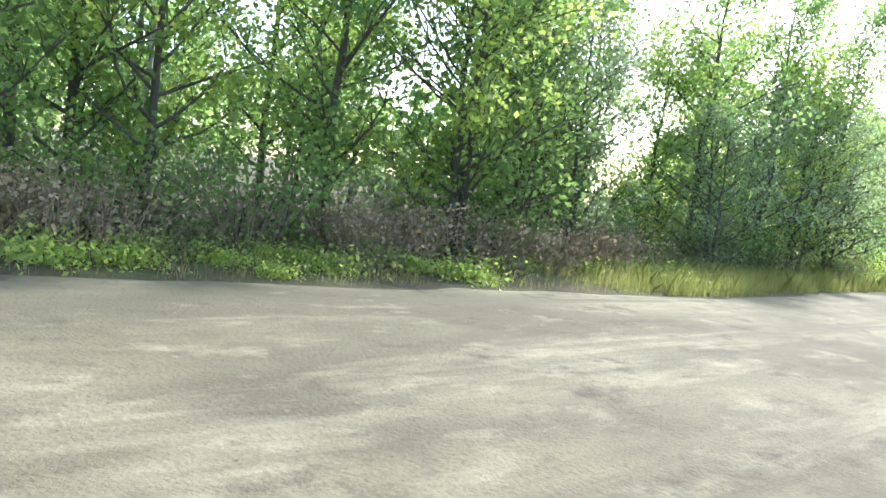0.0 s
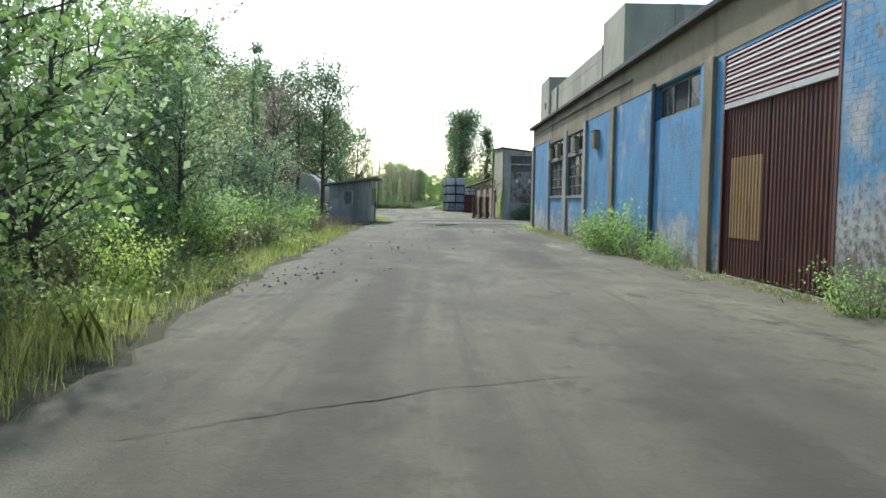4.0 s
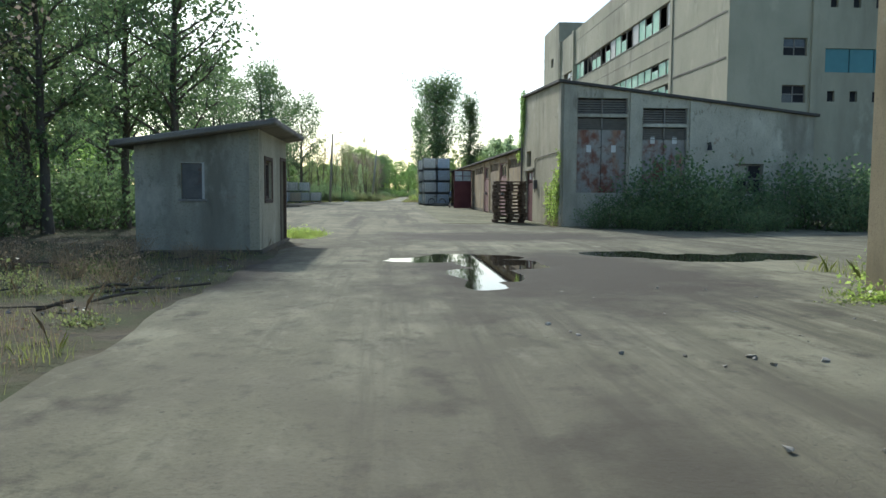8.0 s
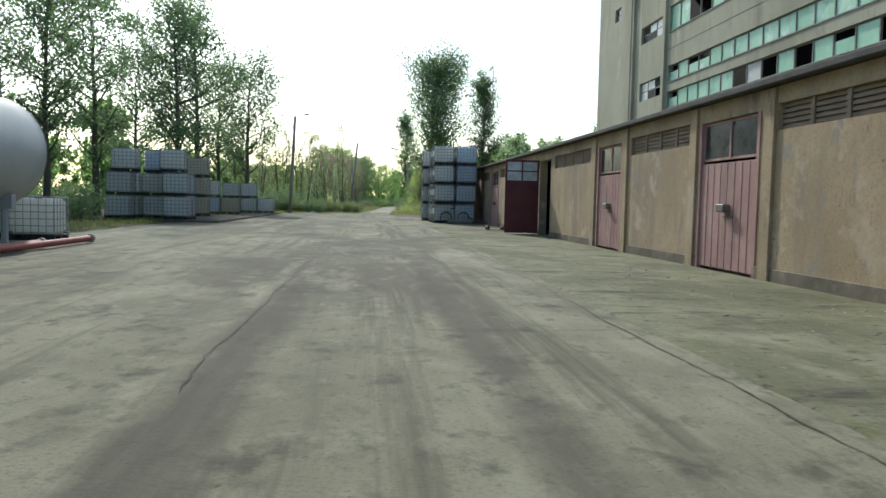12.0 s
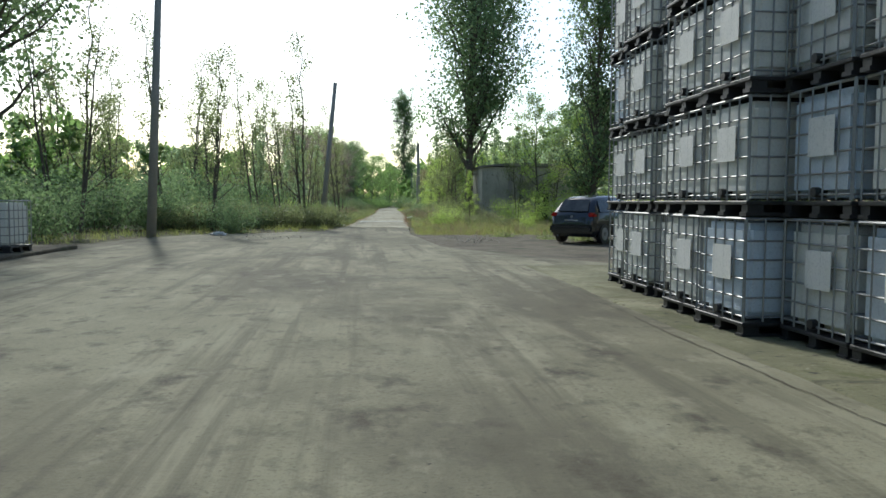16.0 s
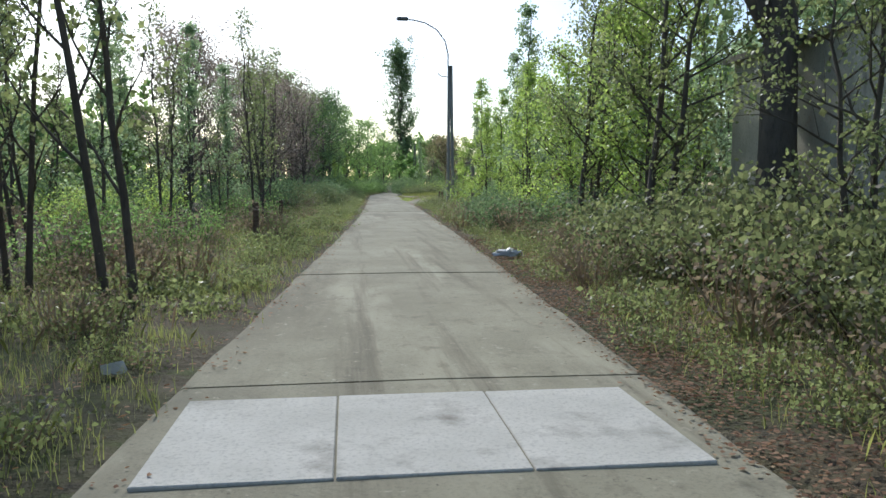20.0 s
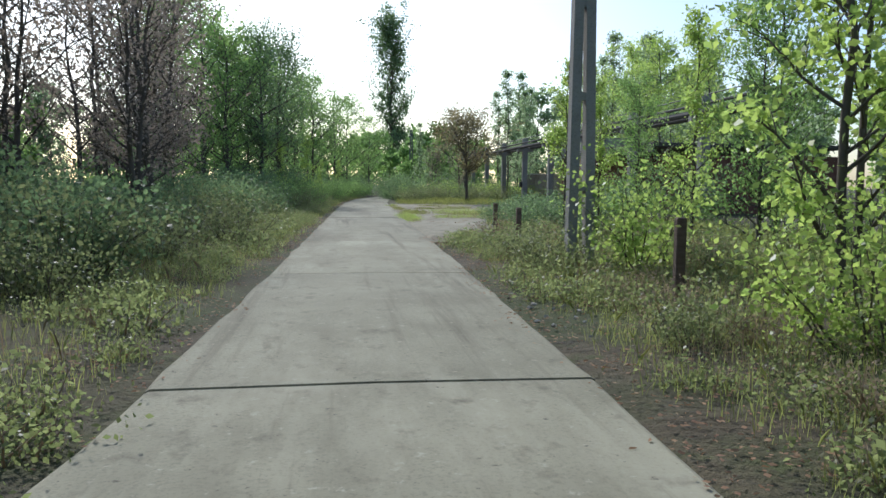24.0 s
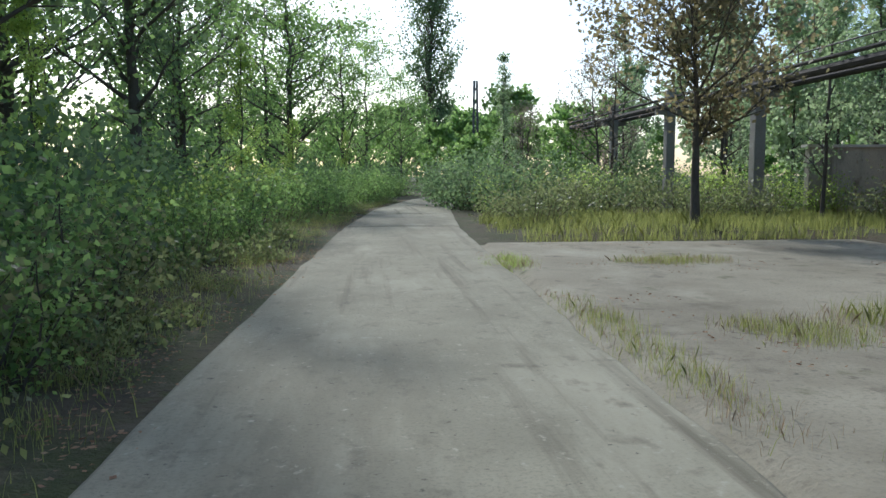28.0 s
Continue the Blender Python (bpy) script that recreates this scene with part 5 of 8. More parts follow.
def bush(label, height, width, stems, leaves, size, leaf, seed, bark=None, name="bush", category="bush"):
    rng = np.random.default_rng(seed)
    rnd = random.Random(seed)
    ob = thing(name, label, category)
    verts, faces, tips = [], [], []
    for k in range(stems):
        a, r = rnd.uniform(0, 6.28), width * 0.25 * rnd.random()
        p = Vector((r * math.cos(a), r * math.sin(a), -0.1))
        w = Vector((math.cos(a) * rnd.uniform(0.1, 0.8), math.sin(a) * rnd.uniform(0.1, 0.8), 1)).normalized()
        pts = [p]
        for j in range(5):
            w = (w + Vector((rnd.uniform(-0.25, 0.25), rnd.uniform(-0.25, 0.25), -0.04))).normalized()
            pts.append(pts[-1] + w * height * rnd.uniform(0.6, 1.1) / 5)
        tube_path(verts, faces, pts, [0.016 - 0.0024 * j for j in range(6)], 4)
        tips += pts[1:]
        for j in range(3):
            q = pts[rnd.randint(2, 5)]
            tips.append(q + Vector((rnd.uniform(-1, 1), rnd.uniform(-1, 1), rnd.uniform(-0.2, 0.6))) * width * 0.25)
    tagged(part("branchwork", from_arrays("branchwork", verts, faces, bark or M_BARK), None, ob), kind="stuff")
    pick = rng.integers(0, len(tips), leaves)
    near = rng.normal(size=(leaves, 3)) * np.array([0.13 * width, 0.13 * width, 0.11 * height])
    c = np.array([tuple(t) for t in tips])[pick] + near
    c[:, 2] = np.maximum(c[:, 2], 0.03)
    part("foliage", leaf_mesh("foliage", c, size, leaf, rng), None, ob)
    return ob


def plant(proto, spots, group=""):
    """Copies of a plant at (x, y, size)."""
    rnd = random.Random(len(spots) * 7 + int(spots[0][0] * 10) % 97)
    for x, y, s in spots:
        z = top_z(x, y) - 0.02
        turn = Matrix.Rotation(rnd.uniform(0, 6.28), 4, "Z")
        wob = s * rnd.uniform(0.93, 1.07)
        c = copy_thing(proto, Matrix.Translation((x, y, z)) @ turn @ Matrix.Diagonal((wob, wob, s, 1)))
        if group:
            c["group"] = group


def woods(proto, spots, label):
    """Far trees that nobody could count, joined into one object."""
    rnd = random.Random(len(spots) * 13 + 5)
    low = not any(o.name.startswith("trunk") for o in proto.children)
    trunk, crown = (next(o for o in proto.children if o.name.startswith(k)) for k in (("branchwork", "foliage") if low else ("trunk", "crown")))
    ob = tagged(new("undergrowth" if low else "woods"), label, "undergrowth" if low else "woods", kind="stuff")
    for src, nm in ((trunk, "stems" if low else "trunks"), (crown, "leaves" if low else "crowns")):
        me = src.data
        nv = len(me.vertices)
        co = np.zeros(nv * 3, np.float32)
        me.vertices.foreach_get("co", co)
        co = co.reshape(-1, 3)
        li = np.zeros(len(me.loops), np.int32)
        me.loops.foreach_get("vertex_index", li)
        ls = np.zeros(len(me.polygons), np.int32)
        me.polygons.foreach_get("loop_start", ls)
        vs, lis, lss = [], [], []
        for k, (x, y, s) in enumerate(spots):
            a = 2.4 * k + 0.3
            r = np.array([[math.cos(a), -math.sin(a), 0], [math.sin(a), math.cos(a), 0], [0, 0, 1]], np.float32)
            vs.append(co @ r.T * np.array([s * (0.9 + 0.03 * (k % 7)), s * (0.9 + 0.03 * (k % 5)), s], np.float32) + np.array([x, y, -0.06], np.float32))
            lis.append(li + k * nv)
            lss.append(ls + k * len(li))
        out = bpy.data.meshes.new(nm)
        out.vertices.add(nv * len(spots))
        out.vertices.foreach_set("co", np.concatenate(vs).ravel())
        out.loops.add(len(li) * len(spots))
        out.loops.foreach_set("vertex_index", np.concatenate(lis))
        out.polygons.add(len(ls) * len(spots))
        out.polygons.foreach_set("loop_start", np.concatenate(lss))
        out.update(calc_edges=True)
        out.materials.append(me.materials[0])
        tagged(part(nm, out, None, ob), kind="stuff")


def drop_proto(ob):
    for o in (*ob.children_recursive, ob):
        bpy.data.objects.remove(o)


def scatter(n, x0, x1, y0, y1, s0, s1, seed, gap=1.2):
    rnd = random.Random(seed)
    out, tries = [], 0
    while len(out) < n and tries < n * 60:
        tries += 1
        x, y = rnd.uniform(x0, x1), rnd.uniform(y0, y1)
        if all((x - a) ** 2 + (y - b) ** 2 > gap * gap for a, b, _ in out):
            out.append((x, y, rnd.uniform(s0, s1)))
    return out


def along(n, side, near, far, y0, y1, s0, s1, seed, gap=0.9):
    """Spots that follow one side of the road."""
    return [(line_at(ROAD, y) + side * d, y, s) for d, y, s in scatter(n, near, far, y0, y1, s0, s1, seed, gap)]


T_NEAR = tree("slender roadside tree with dense glossy green leaves", 9.0, 0.10, 2.1, 34, 7, 8500, 0.072, M_BARK, M_LEAF, 3, 0.5, "broad", 0.10)
T_NEARY = tree("young tree with sunlit yellow-green leaves", 8.0, 0.12, 1.8, 30, 6, 6500, 0.07, M_BARK, M_LEAFY, 4, 0.55, "broad", 0.08)
T_DARK = tree("broad old tree with dark ragged foliage", 13.0, 0.22, 3.4, 38, 9, 6500, 0.125, M_BARK, M_LEAFD, 5, 0.55, "broad", 0.2)
T_POPL = tree("tall dark poplar with upswept branches", 18.0, 0.17, 6.8, 64, 10, 22000, 0.17, M_BARK, M_LEAFD, 6, 1.35, "broad", 0.34)
T_COLUMN = tree("tall narrow columnar poplar tree", 26.5, 0.04, 5.4, 84, 8, 14000, 0.23, M_BARK, M_LEAFD, 7, 1.9, "column", 0.28)
T_SPARSE = tree("thin sapling with few leaves and bare twigs", 8.5, 0.2, 1.6, 26, 6, 1300, 0.07, M_BARK, M_LEAFO, 8, 1.0, "cone", 0.05, stems=2)
T_SAPL = tree("slim young poplar with fluttering green leaves", 7.5, 0.14, 1.15, 26, 6, 3000, 0.075, M_BARK, M_LEAFS, 9, 1.0, "cone", 0.05)
T_SAPY = tree("slim sapling with fresh yellow-green leaves", 6.0, 0.12, 1.1, 24, 6, 3200, 0.062, M_BARK, M_LEAFY, 10, 0.9, "cone", 0.045)
T_MID = tree("leafy green tree beside the road", 9.5, 0.08, 2.7, 38, 8, 4400, 0.105, M_BARK, M_LEAF, 11, 0.5, "broad", 0.12)
T_BROWN = tree("small round tree with browning autumn leaves", 5.6, 0.30, 2.6, 34, 9, 6800, 0.085, M_BARK, M_LEAFB, 12, 0.6, "broad", 0.11)
T_BARE = tree("tree of purplish brown leaves on tangled bare branches", 8.0, 0.12, 2.4, 32, 9, 3600, 0.07, M_BARK, M_LEAFP, 13, 0.7, "broad", 0.09, stems=2)
T_BIRCH = tree("slim leaning birch with pale bark", 10.0, 0.35, 1.6, 22, 6, 3200, 0.09, M_BIRCH, M_LEAF, 14, 0.7, "broad", 0.075, 0.08)
T_FAR = tree("distant green tree in the woods", 8.0, 0.06, 2.8, 20, 3, 1700, 0.32, M_BARK, M_LEAF, 15, 0.5, "broad", 0.12)
T_FARL = tree("distant slender tree with pale green leaves", 8.5, 0.18, 2.2, 22, 4, 1800, 0.22, M_BARK, M_LEAFS, 16, 0.8, "broad", 0.09)
T_BELT = tree("slender leafy tree hung with small leaves down to the ground", 7.2, 0.05, 2.0, 42, 8, 6600, 0.074, M_BARK, M_LEAF, 61, 0.55, "broad", 0.07)
T_BELTY = tree("leafy sunlit tree with yellow-green leaves down to the ground", 6.6, 0.05, 1.9, 38, 8, 5600, 0.072, M_BARK, M_LEAFY, 62, 0.6, "broad", 0.06)
T_WILLOW = tree("silvery willow-like tree with leaves to the ground", 5.6, 0.03, 2.0, 36, 8, 4600, 0.07, M_BARK, M_LEAFS, 63, 0.5, "broad", 0.06, stems=2)
T_AIRY = tree("airy tree with olive-green leaves and gaps between its branches", 9.0, 0.16, 2.3, 30, 7, 4200, 0.08, M_BARK, M_LEAFO, 17, 0.6, "broad", 0.1, stems=2)
T_WOOD = tree("distant tree of the woods", 9.0, 0.05, 3.2, 14, 2, 1100, 0.46, M_BARK, M_LEAF, 18, 0.5, "broad", 0.14)
B_LOW = bush("low patch of olive-green weeds", 0.28, 1.3, 8, 480, 0.04, M_LEAFO, 26, name="weed_clump", category="weeds")
B_GREEN = bush("low shrub with broad green leaves", 1.5, 1.5, 10, 1500, 0.055, M_LEAF, 21)
B_BRIGHT = bush("low bright green creeping weeds", 0.4, 1.3, 10, 900, 0.05, M_LEAFY, 22, name="weed_clump", category="weeds")
B_DRY = bush("dry brown weed stalks and bramble", 1.1, 1.5, 24, 600, 0.04, M_DRY, 23, M_DRY, name="dry_weeds", category="weeds")
B_DUSTY = bush("dense shrub with dusty grey-green leaves", 1.9, 2.0, 13, 2200, 0.07, M_LEAFD, 24)
B_SCRUB = bush("knee-high clump of olive-green scrub", 0.6, 1.2, 12, 720, 0.038, M_LEAFO, 71, M_DRY, name="scrub", category="scrub")
B_BRAM = bush("sprawling bramble with browning leaves", 1.35, 1.7, 18, 1700, 0.055, M_BRAM, 72, name="bramble", category="bramble")
B_TALLW = bush("tall green weeds with small leaves", 1.7, 0.8, 9, 800, 0.036, M_LEAF, 73, M_DRY, name="tall_weeds", category="weeds")
B_YELL = bush("leafy thicket of yellow-green shoots", 2.0, 1.7, 11, 1700, 0.06, M_LEAFY, 25)

# the belt of trees along the yard's edge, where the drive begins
belt = "trees along the yard"
plant(T_BELT, scatter(16, -9.0, -5.7, -42, -4.5, 0.85, 1.12, 31, 1.8), belt)
plant(T_BELTY, scatter(13, -9.0, -5.6, -40, -3.5, 0.8, 1.05, 33, 2.0), belt)
plant(T_WILLOW, scatter(6, -7.0, -5.4, -17, -1, 0.6, 0.95, 331, 1.9), belt)
plant(T_NEAR, scatter(18, -20, -9.4, -44, -6, 0.75, 1.05, 32, 3.0), belt)
plant(T_BELT, scatter(7, -13, -7.2, -2, 13, 0.62, 0.85, 332, 2.3), belt)
plant(T_WILLOW, scatter(6, -9.5, -6.2, 0, 18, 0.55, 0.85, 333, 2.0), belt)
plant(T_NEARY, scatter(6, -14, -8.5, -2, 16, 0.6, 0.8, 334, 2.6), belt)
plant(T_AIRY, scatter(5, -13.5, -9.4, 12, 33, 0.7, 0.9, 29, 2.8), belt)
plant(T_SAPL, scatter(4, -13, -8.0, 14, 31, 0.8, 1.0, 28, 2.6), belt)
woods(B_DUSTY, scatter(40, -18, -8.2, -44, 30, 0.9, 1.5, 30, 1.9), "dense shaded undergrowth in the tree belt")
woods(T_FAR, scatter(20, -46, -22, -60, 6, 0.6, 0.9, 34, 3.4), "woods behind the tree belt")
woods(B_SCRUB, scatter(52, -8.0, -4.7, -40, 12, 0.7, 1.3, 335, 0.7) + scatter(20, -9.0, -5.6, 13, 33, 0.4, 0.75, 338, 0.8), "olive scrub along the yard's edge")
plant(B_BRAM, scatter(12, -7.4, -5.3, -14, 12, 0.6, 1.05, 336, 1.3) + scatter(6, -9.0, -6.6, 13, 28, 0.5, 0.8, 339, 1.6), "bramble at the yard's edge")
plant(B_YELL, scatter(5, -6.4, -5.2, -6, 22, 0.4, 0.65, 337, 2.0), "bright shoots at the yard's edge")
plant(B_LOW, scatter(30, 3.45, 4.15, -3, 27.4, 0.35, 0.75, 341, 0.6), "weeds along the workshop's foot")
plant(B_SCRUB, scatter(12, 3.6, 4.1, 4, 27.4, 0.35, 0.6, 342, 0.9), "scrub along the workshop's foot")
plant(B_TALLW, [(3.75, -0.9 + 4.6, 0.5), (3.7, 9.2, 0.95), (3.85, 10.2, 0.8), (3.7, 7.8, 0.75), (3.9, 5.9, 0.6)], "tall weeds at the wall")
plant(T_BIRCH, [(-8.6, -15.6, 1.0), (-12.0, -22.5, 0.95)], belt)
plant(B_GREEN, scatter(26, -7.2, -5.4, -40, 18, 0.6, 1.2, 35, 1.2), "shrubs at the yard's edge")
plant(B_BRIGHT, scatter(34, -5.0, -3.8, -40, -16, 0.5, 0.95, 36, 0.55) + scatter(10, -5.8, -4.6, -14, 14, 0.5, 0.9, 36, 1.2), "weeds at the yard's edge")
plant(B_DRY, scatter(46, -6.0, -4.6, -38, -15.5, 0.7, 1.15, 37, 0.55) + scatter(20, -7.2, -5.0, -12, 27, 0.5, 0.9, 37, 0.9), "dry weeds at the yard's edge")
# behind the gatehouse and the tank
plant(T_DARK, [(-8.6, 43.4, 0.8), (-10.6, 44.6, 0.82), (-11.4, 40.6, 0.75), (-13.4, 40.5, 0.72), (-14.2, 45.5, 0.8), (-15.5, 38, 0.9), (-17.5, 52, 0.95), (-16.5, 60, 0.9), (-19, 67, 1.0), (-17, 74, 0.9), (-15.8, 81, 0.85), (-17.5, 92, 1.0), (-14.8, 99, 1.05), (-21, 86, 1.0), (-14.6, 104, 1.1), (-12.4, 112.5, 0.95), (-15.5, 116.5, 1.0), (-22, 45, 1.0), (-25, 60, 1.1), (-26, 78, 1.1), (-19, 104, 0.9)], "dark trees behind the yard")
plant(T_BARE, [(-9.9, 30.5, 0.9), (-13, 26.0, 0.9), (-8.9, 25.6, 0.8)], "brown-leaved trees by the gatehouse")
plant(T_AIRY, [(-12.5, 34.5, 0.95), (-16.5, 31, 1.1), (-13.2, 43.5, 0.95), (-12.6, 38.0, 0.95)], "airy trees by the gatehouse")
plant(B_DRY, scatter(10, -8.5, -4.8, 28.5, 33.8, 0.35, 0.6, 38, 0.9), "dry weeds by the gatehouse")
plant(B_BRIGHT, [(-4.35, 39.9, 0.75), (-4.75, 40.7, 0.9), (-4.0, 40.9, 0.7), (-4.4, 41.6, 0.8), (-3.9, 39.2, 0.4), (5.2, 28.3, 1.0), (6.2, 29.3, 1.2), (7.4, 29.8, 1.3), (8.6, 30.6, 1.4), (9.6, 31.2, 1.3), (4.0, 27.0, 0.8), (4.0, 24.2, 0.7)], "green clumps in the yard")
woods(T_FAR, scatter(26, -45, -24, 40, 130, 0.8, 1.25, 39, 4.0), "woods beyond the yard, dense green trees")
# the hedge in front of the store building, and plants along the walls
plant(B_DUSTY, [(5.9, 45.8, 0.55), (6.9, 45.5, 0.9), (8.2, 45.7, 1.3), (9.3, 45.2, 1.5), (10.7, 45.6, 1.15), (12.2, 45.4, 0.95), (13.6, 45.6, 1.45), (15.2, 45.0, 1.25), (16.9, 45.2, 1.6), (7.3, 44.2, 0.6), (8.8, 43.8, 0.85), (11.4, 43.7, 0.7), (14.2, 43.6, 0.9), (10.0, 42.6, 0.5), (16.0, 43.4, 0.8)], "hedge along the store")
plant(B_GREEN, [(3.95, 8.6, 0.95), (3.85, 9.7, 0.8), (3.9, 7.2, 0.7), (3.95, -0.2 + 11.4, 0.6), (4.0, 5.2, 0.45), (4.0, -2.6, 0.5)], "weeds at the foot of the wall")
plant(B_DRY, [(3.9, 10.6, 0.8), (3.95, 12.5, 0.7), (3.9, 6.3, 0.6), (4.0, 14.2, 0.5), (4.0, 20.5, 0.4), (4.4, 46.5, 0.5)], "dry weeds at the wall")
# the end of the yard: thin saplings to the left, the big poplar and its neighbours to the right
plant(T_SPARSE, [(-12.5, 119, 1.1), (-14.5, 124, 1.2), (-11, 128, 1.15), (-9.4, 131, 1.0), (-16.5, 131, 1.2), (-7.6, 133.5, 1.05), (-12.5, 137, 1.2), (-6.9, 138.5, 1.0), (-9.4, 143, 1.15), (-7.2, 147.5, 1.15), (-13, 146, 1.2), (-10.5, 152, 1.1), (-18, 140, 1.3), (-20, 120, 1.2), (-4.6, 129.6, 1.1), (-3.3, 141.6, 0.9), (-8.4, 122, 0.9)], "thin saplings beside the road")
plant(T_SAPL, [(-8.5, 140.5, 0.8), (-6.2, 143.0, 0.75), (-6.6, 151.5, 0.8), (-5.9, 157.5, 0.8), (-8.6, 160, 0.9), (-10.8, 157, 0.95), (-5.6, 163, 0.75)], "young trees beside the road")
plant(B_YELL, scatter(12, -16, -6.5, 140, 172, 0.6, 1.0, 41, 2.0), "thicket beside the road")
plant(B_DRY, scatter(26, -12, -3.4, 128, 168, 0.6, 1.1, 141, 1.2), "dry thicket beside the road")
plant(B_GREEN, scatter(9, -12, -5.0, 130, 170, 0.4, 0.8, 142, 1.5), "low shrubs beside the road")
woods(B_DUSTY, scatter(22, -24, -10.6, 28, 47, 0.8, 1.4, 258, 2.0) + scatter(22, -24, -16.0, 48, 108, 0.9, 1.5, 259, 2.6), "dense undergrowth below the dark trees")
plant(B_SCRUB, scatter(16, 4.4, 9.0, 172, 183, 0.7, 1.2, 260, 0.9), "shrubs before the apron")
plant(B_DRY, scatter(9, 4.4, 9.0, 172, 184, 0.5, 0.8, 261, 1.2), "dry shrubs before the apron")
plant(B_LOW, scatter(10, 3.6, 10.0, 180.5, 183.5, 0.7, 1.1, 262, 0.8), "weeds at the apron's edge")
woods(B_BRAM, [(-10.2 + 6.4 * u + 0.5 * math.sin(9 * u), 121.6 + 6.2 * u + 0.9 * (k % 3), 0.75 + 0.3 * ((k * 7) % 5) / 5) for k in range(36) for u in ((k + 0.5) / 36,)], "dark bramble at the end of the yard")
woods(B_DUSTY, [(-5.0 - 1.1 * (k % 5), 128.4 + 0.75 * (k // 5), 0.34 + 0.05 * (k % 5) + 0.06 * ((k * 3) % 4)) for k in range(30)], "bank of dusty scrub beside the road")
woods(B_SCRUB, along(60, -1, 2.1, 5.2, 128, 168, 0.5, 1.0, 401, 0.8) + along(70, -1, 2.0, 4.6, 168, 240, 0.6, 1.15, 402, 0.8), "olive scrub on the shaded verge")
plant(B_YELL, [(1.75, 127.4, 0.45), (2.0, 127.9, 0.62), (5.4, 124.6, 0.5), (8.0, 123.4, 0.7)], "bright shoots beside the road")
woods(B_SCRUB, along(110, 1, 1.75, 3.1, 121, 183, 0.35, 0.7, 411, 0.45) + along(110, -1, 1.85, 3.0, 129, 236, 0.35, 0.7, 412, 0.5), "low olive scrub at the road's very edge")
woods(B_SCRUB, along(66, 1, 2.0, 6.0, 127, 182, 0.5, 1.1, 403, 0.8), "olive scrub on the sunny verge")
woods(B_SCRUB, scatter(24, 3.0, 9.5, 122.0, 131, 0.4, 0.75, 404, 0.9), "olive scrub behind the car")
plant(B_BRAM, [(3.0, 138.2, 0.7), (3.3, 139.6, 0.9), (4.1, 139.0, 1.1), (3.5, 141.1, 1.0), (4.6, 140.6, 1.2), (3.4, 142.7, 0.95), (4.4, 142.2, 1.2), (3.2, 144.2, 0.85), (4.2, 144.4, 1.15), (3.7, 146.0, 0.9), (4.9, 145.6, 1.2), (4.0, 147.6, 0.9), (3.4, 136.6, 0.6), (4.6, 137.4, 0.8)], "bramble thicket by the ruin")
plant(B_BRAM, along(16, 1, 2.5, 5.0, 149, 178, 0.35, 0.6, 405, 1.4), "low bramble on the verge")
plant(B_BRAM, along(22, -1, 2.7, 5.5, 168, 205, 0.6, 1.0, 406, 1.2), "bramble hedge on the shaded side")
woods(B_DUSTY, scatter(34, -22, -10.4, 112, 140, 0.8, 1.35, 42, 1.8), "bank of dusty bramble beside the yard")
plant(B_DUSTY, scatter(14, -13.5, -5.2, 120, 132, 0.5, 0.8, 43, 1.5), "bramble bank")
woods(B_DUSTY, scatter(24, -19, -7.6, 122, 148, 1.1, 1.7, 143, 1.9), "tall bramble bank beside the road")
woods(B_DUSTY, scatter(26, -22, -9.0, 146, 204, 0.8, 1.4, 144, 2.6), "shaded undergrowth beside the road")
plant(T_AIRY, [(-13, 126, 0.6), (-17, 134, 0.7), (-10.5, 146, 0.55), (-15, 152, 0.7), (-12, 163, 0.6), (-9.5, 168, 0.5)], "young trees beside the road")
plant(T_AIRY, [(4.4, 146.9, 0.8), (4.2, 150.4, 0.72), (4.4, 141.2, 0.5), (8.4, 140.4, 0.55), (11.0, 141.0, 0.6)], "young trees by the ruin")
plant(B_LOW, along(50, 1, 2.1, 5.8, 128, 180, 0.6, 1.2, 145, 0.8) + along(80, -1, 2.1, 5.4, 129, 226, 0.6, 1.2, 146, 0.8), "low weeds on the verges")
plant(B_LOW, scatter(22, -6.2, -4.2, -40, 10, 0.7, 1.3, 147, 0.9) + scatter(9, -6.8, -4.6, 12, 33, 0.45, 0.8, 247, 1.2), "low weeds at the yard's edge")
plant(B_LOW, scatter(12, 2.6, 9.0, 115, 127, 0.7, 1.2, 148, 1.0), "low weeds by the car")
woods(T_WOOD, scatter(14, -48, -24, -75, -8, 0.6, 0.95, 263, 5.0), "woods behind the tree belt, dense low crowns")
woods(T_WOOD, scatter(40, -95, -50, -40, 330, 1.1, 1.6, 149, 9) + scatter(26, 55, 90, 100, 330, 1.1, 1.6, 150, 9) + scatter(22, -60, 60, 335, 380, 1.1, 1.5, 151, 8), "far woods that close the view, dense green trees")
woods(T_WOOD, scatter(44, -46, -14, 116, 262, 0.5, 0.85, 152, 4.2), "low woods beside the road, dense green trees")
plant(T_POPL, [(5.9, 145.4, 1.0)], "poplars")
plant(T_COLUMN, [(9.9, 129.0, 0.52), (9.3, 288, 1.0)], "poplars")
plant(T_NEARY, [(9.0, 137, 0.95), (10.8, 133, 0.85), (12.6, 139, 0.9)], "trees by the parked car")
plant(T_SAPY, [(13.5, 121, 0.8), (15.0, 118.5, 0.75), (16.5, 124, 0.85), (9.4, 119.5, 0.65), (4.2, 133.8, 0.5)], "saplings by the car")
plant(B_YELL, [(3.4, 132.5, 0.4), (6.4, 134.5, 0.8), (3.8, 137.5, 0.6)], "bright shoots by the ruin")
plant(T_BARE, [(17, 140, 0.9), (21, 137, 1.0)], "bare bushes")
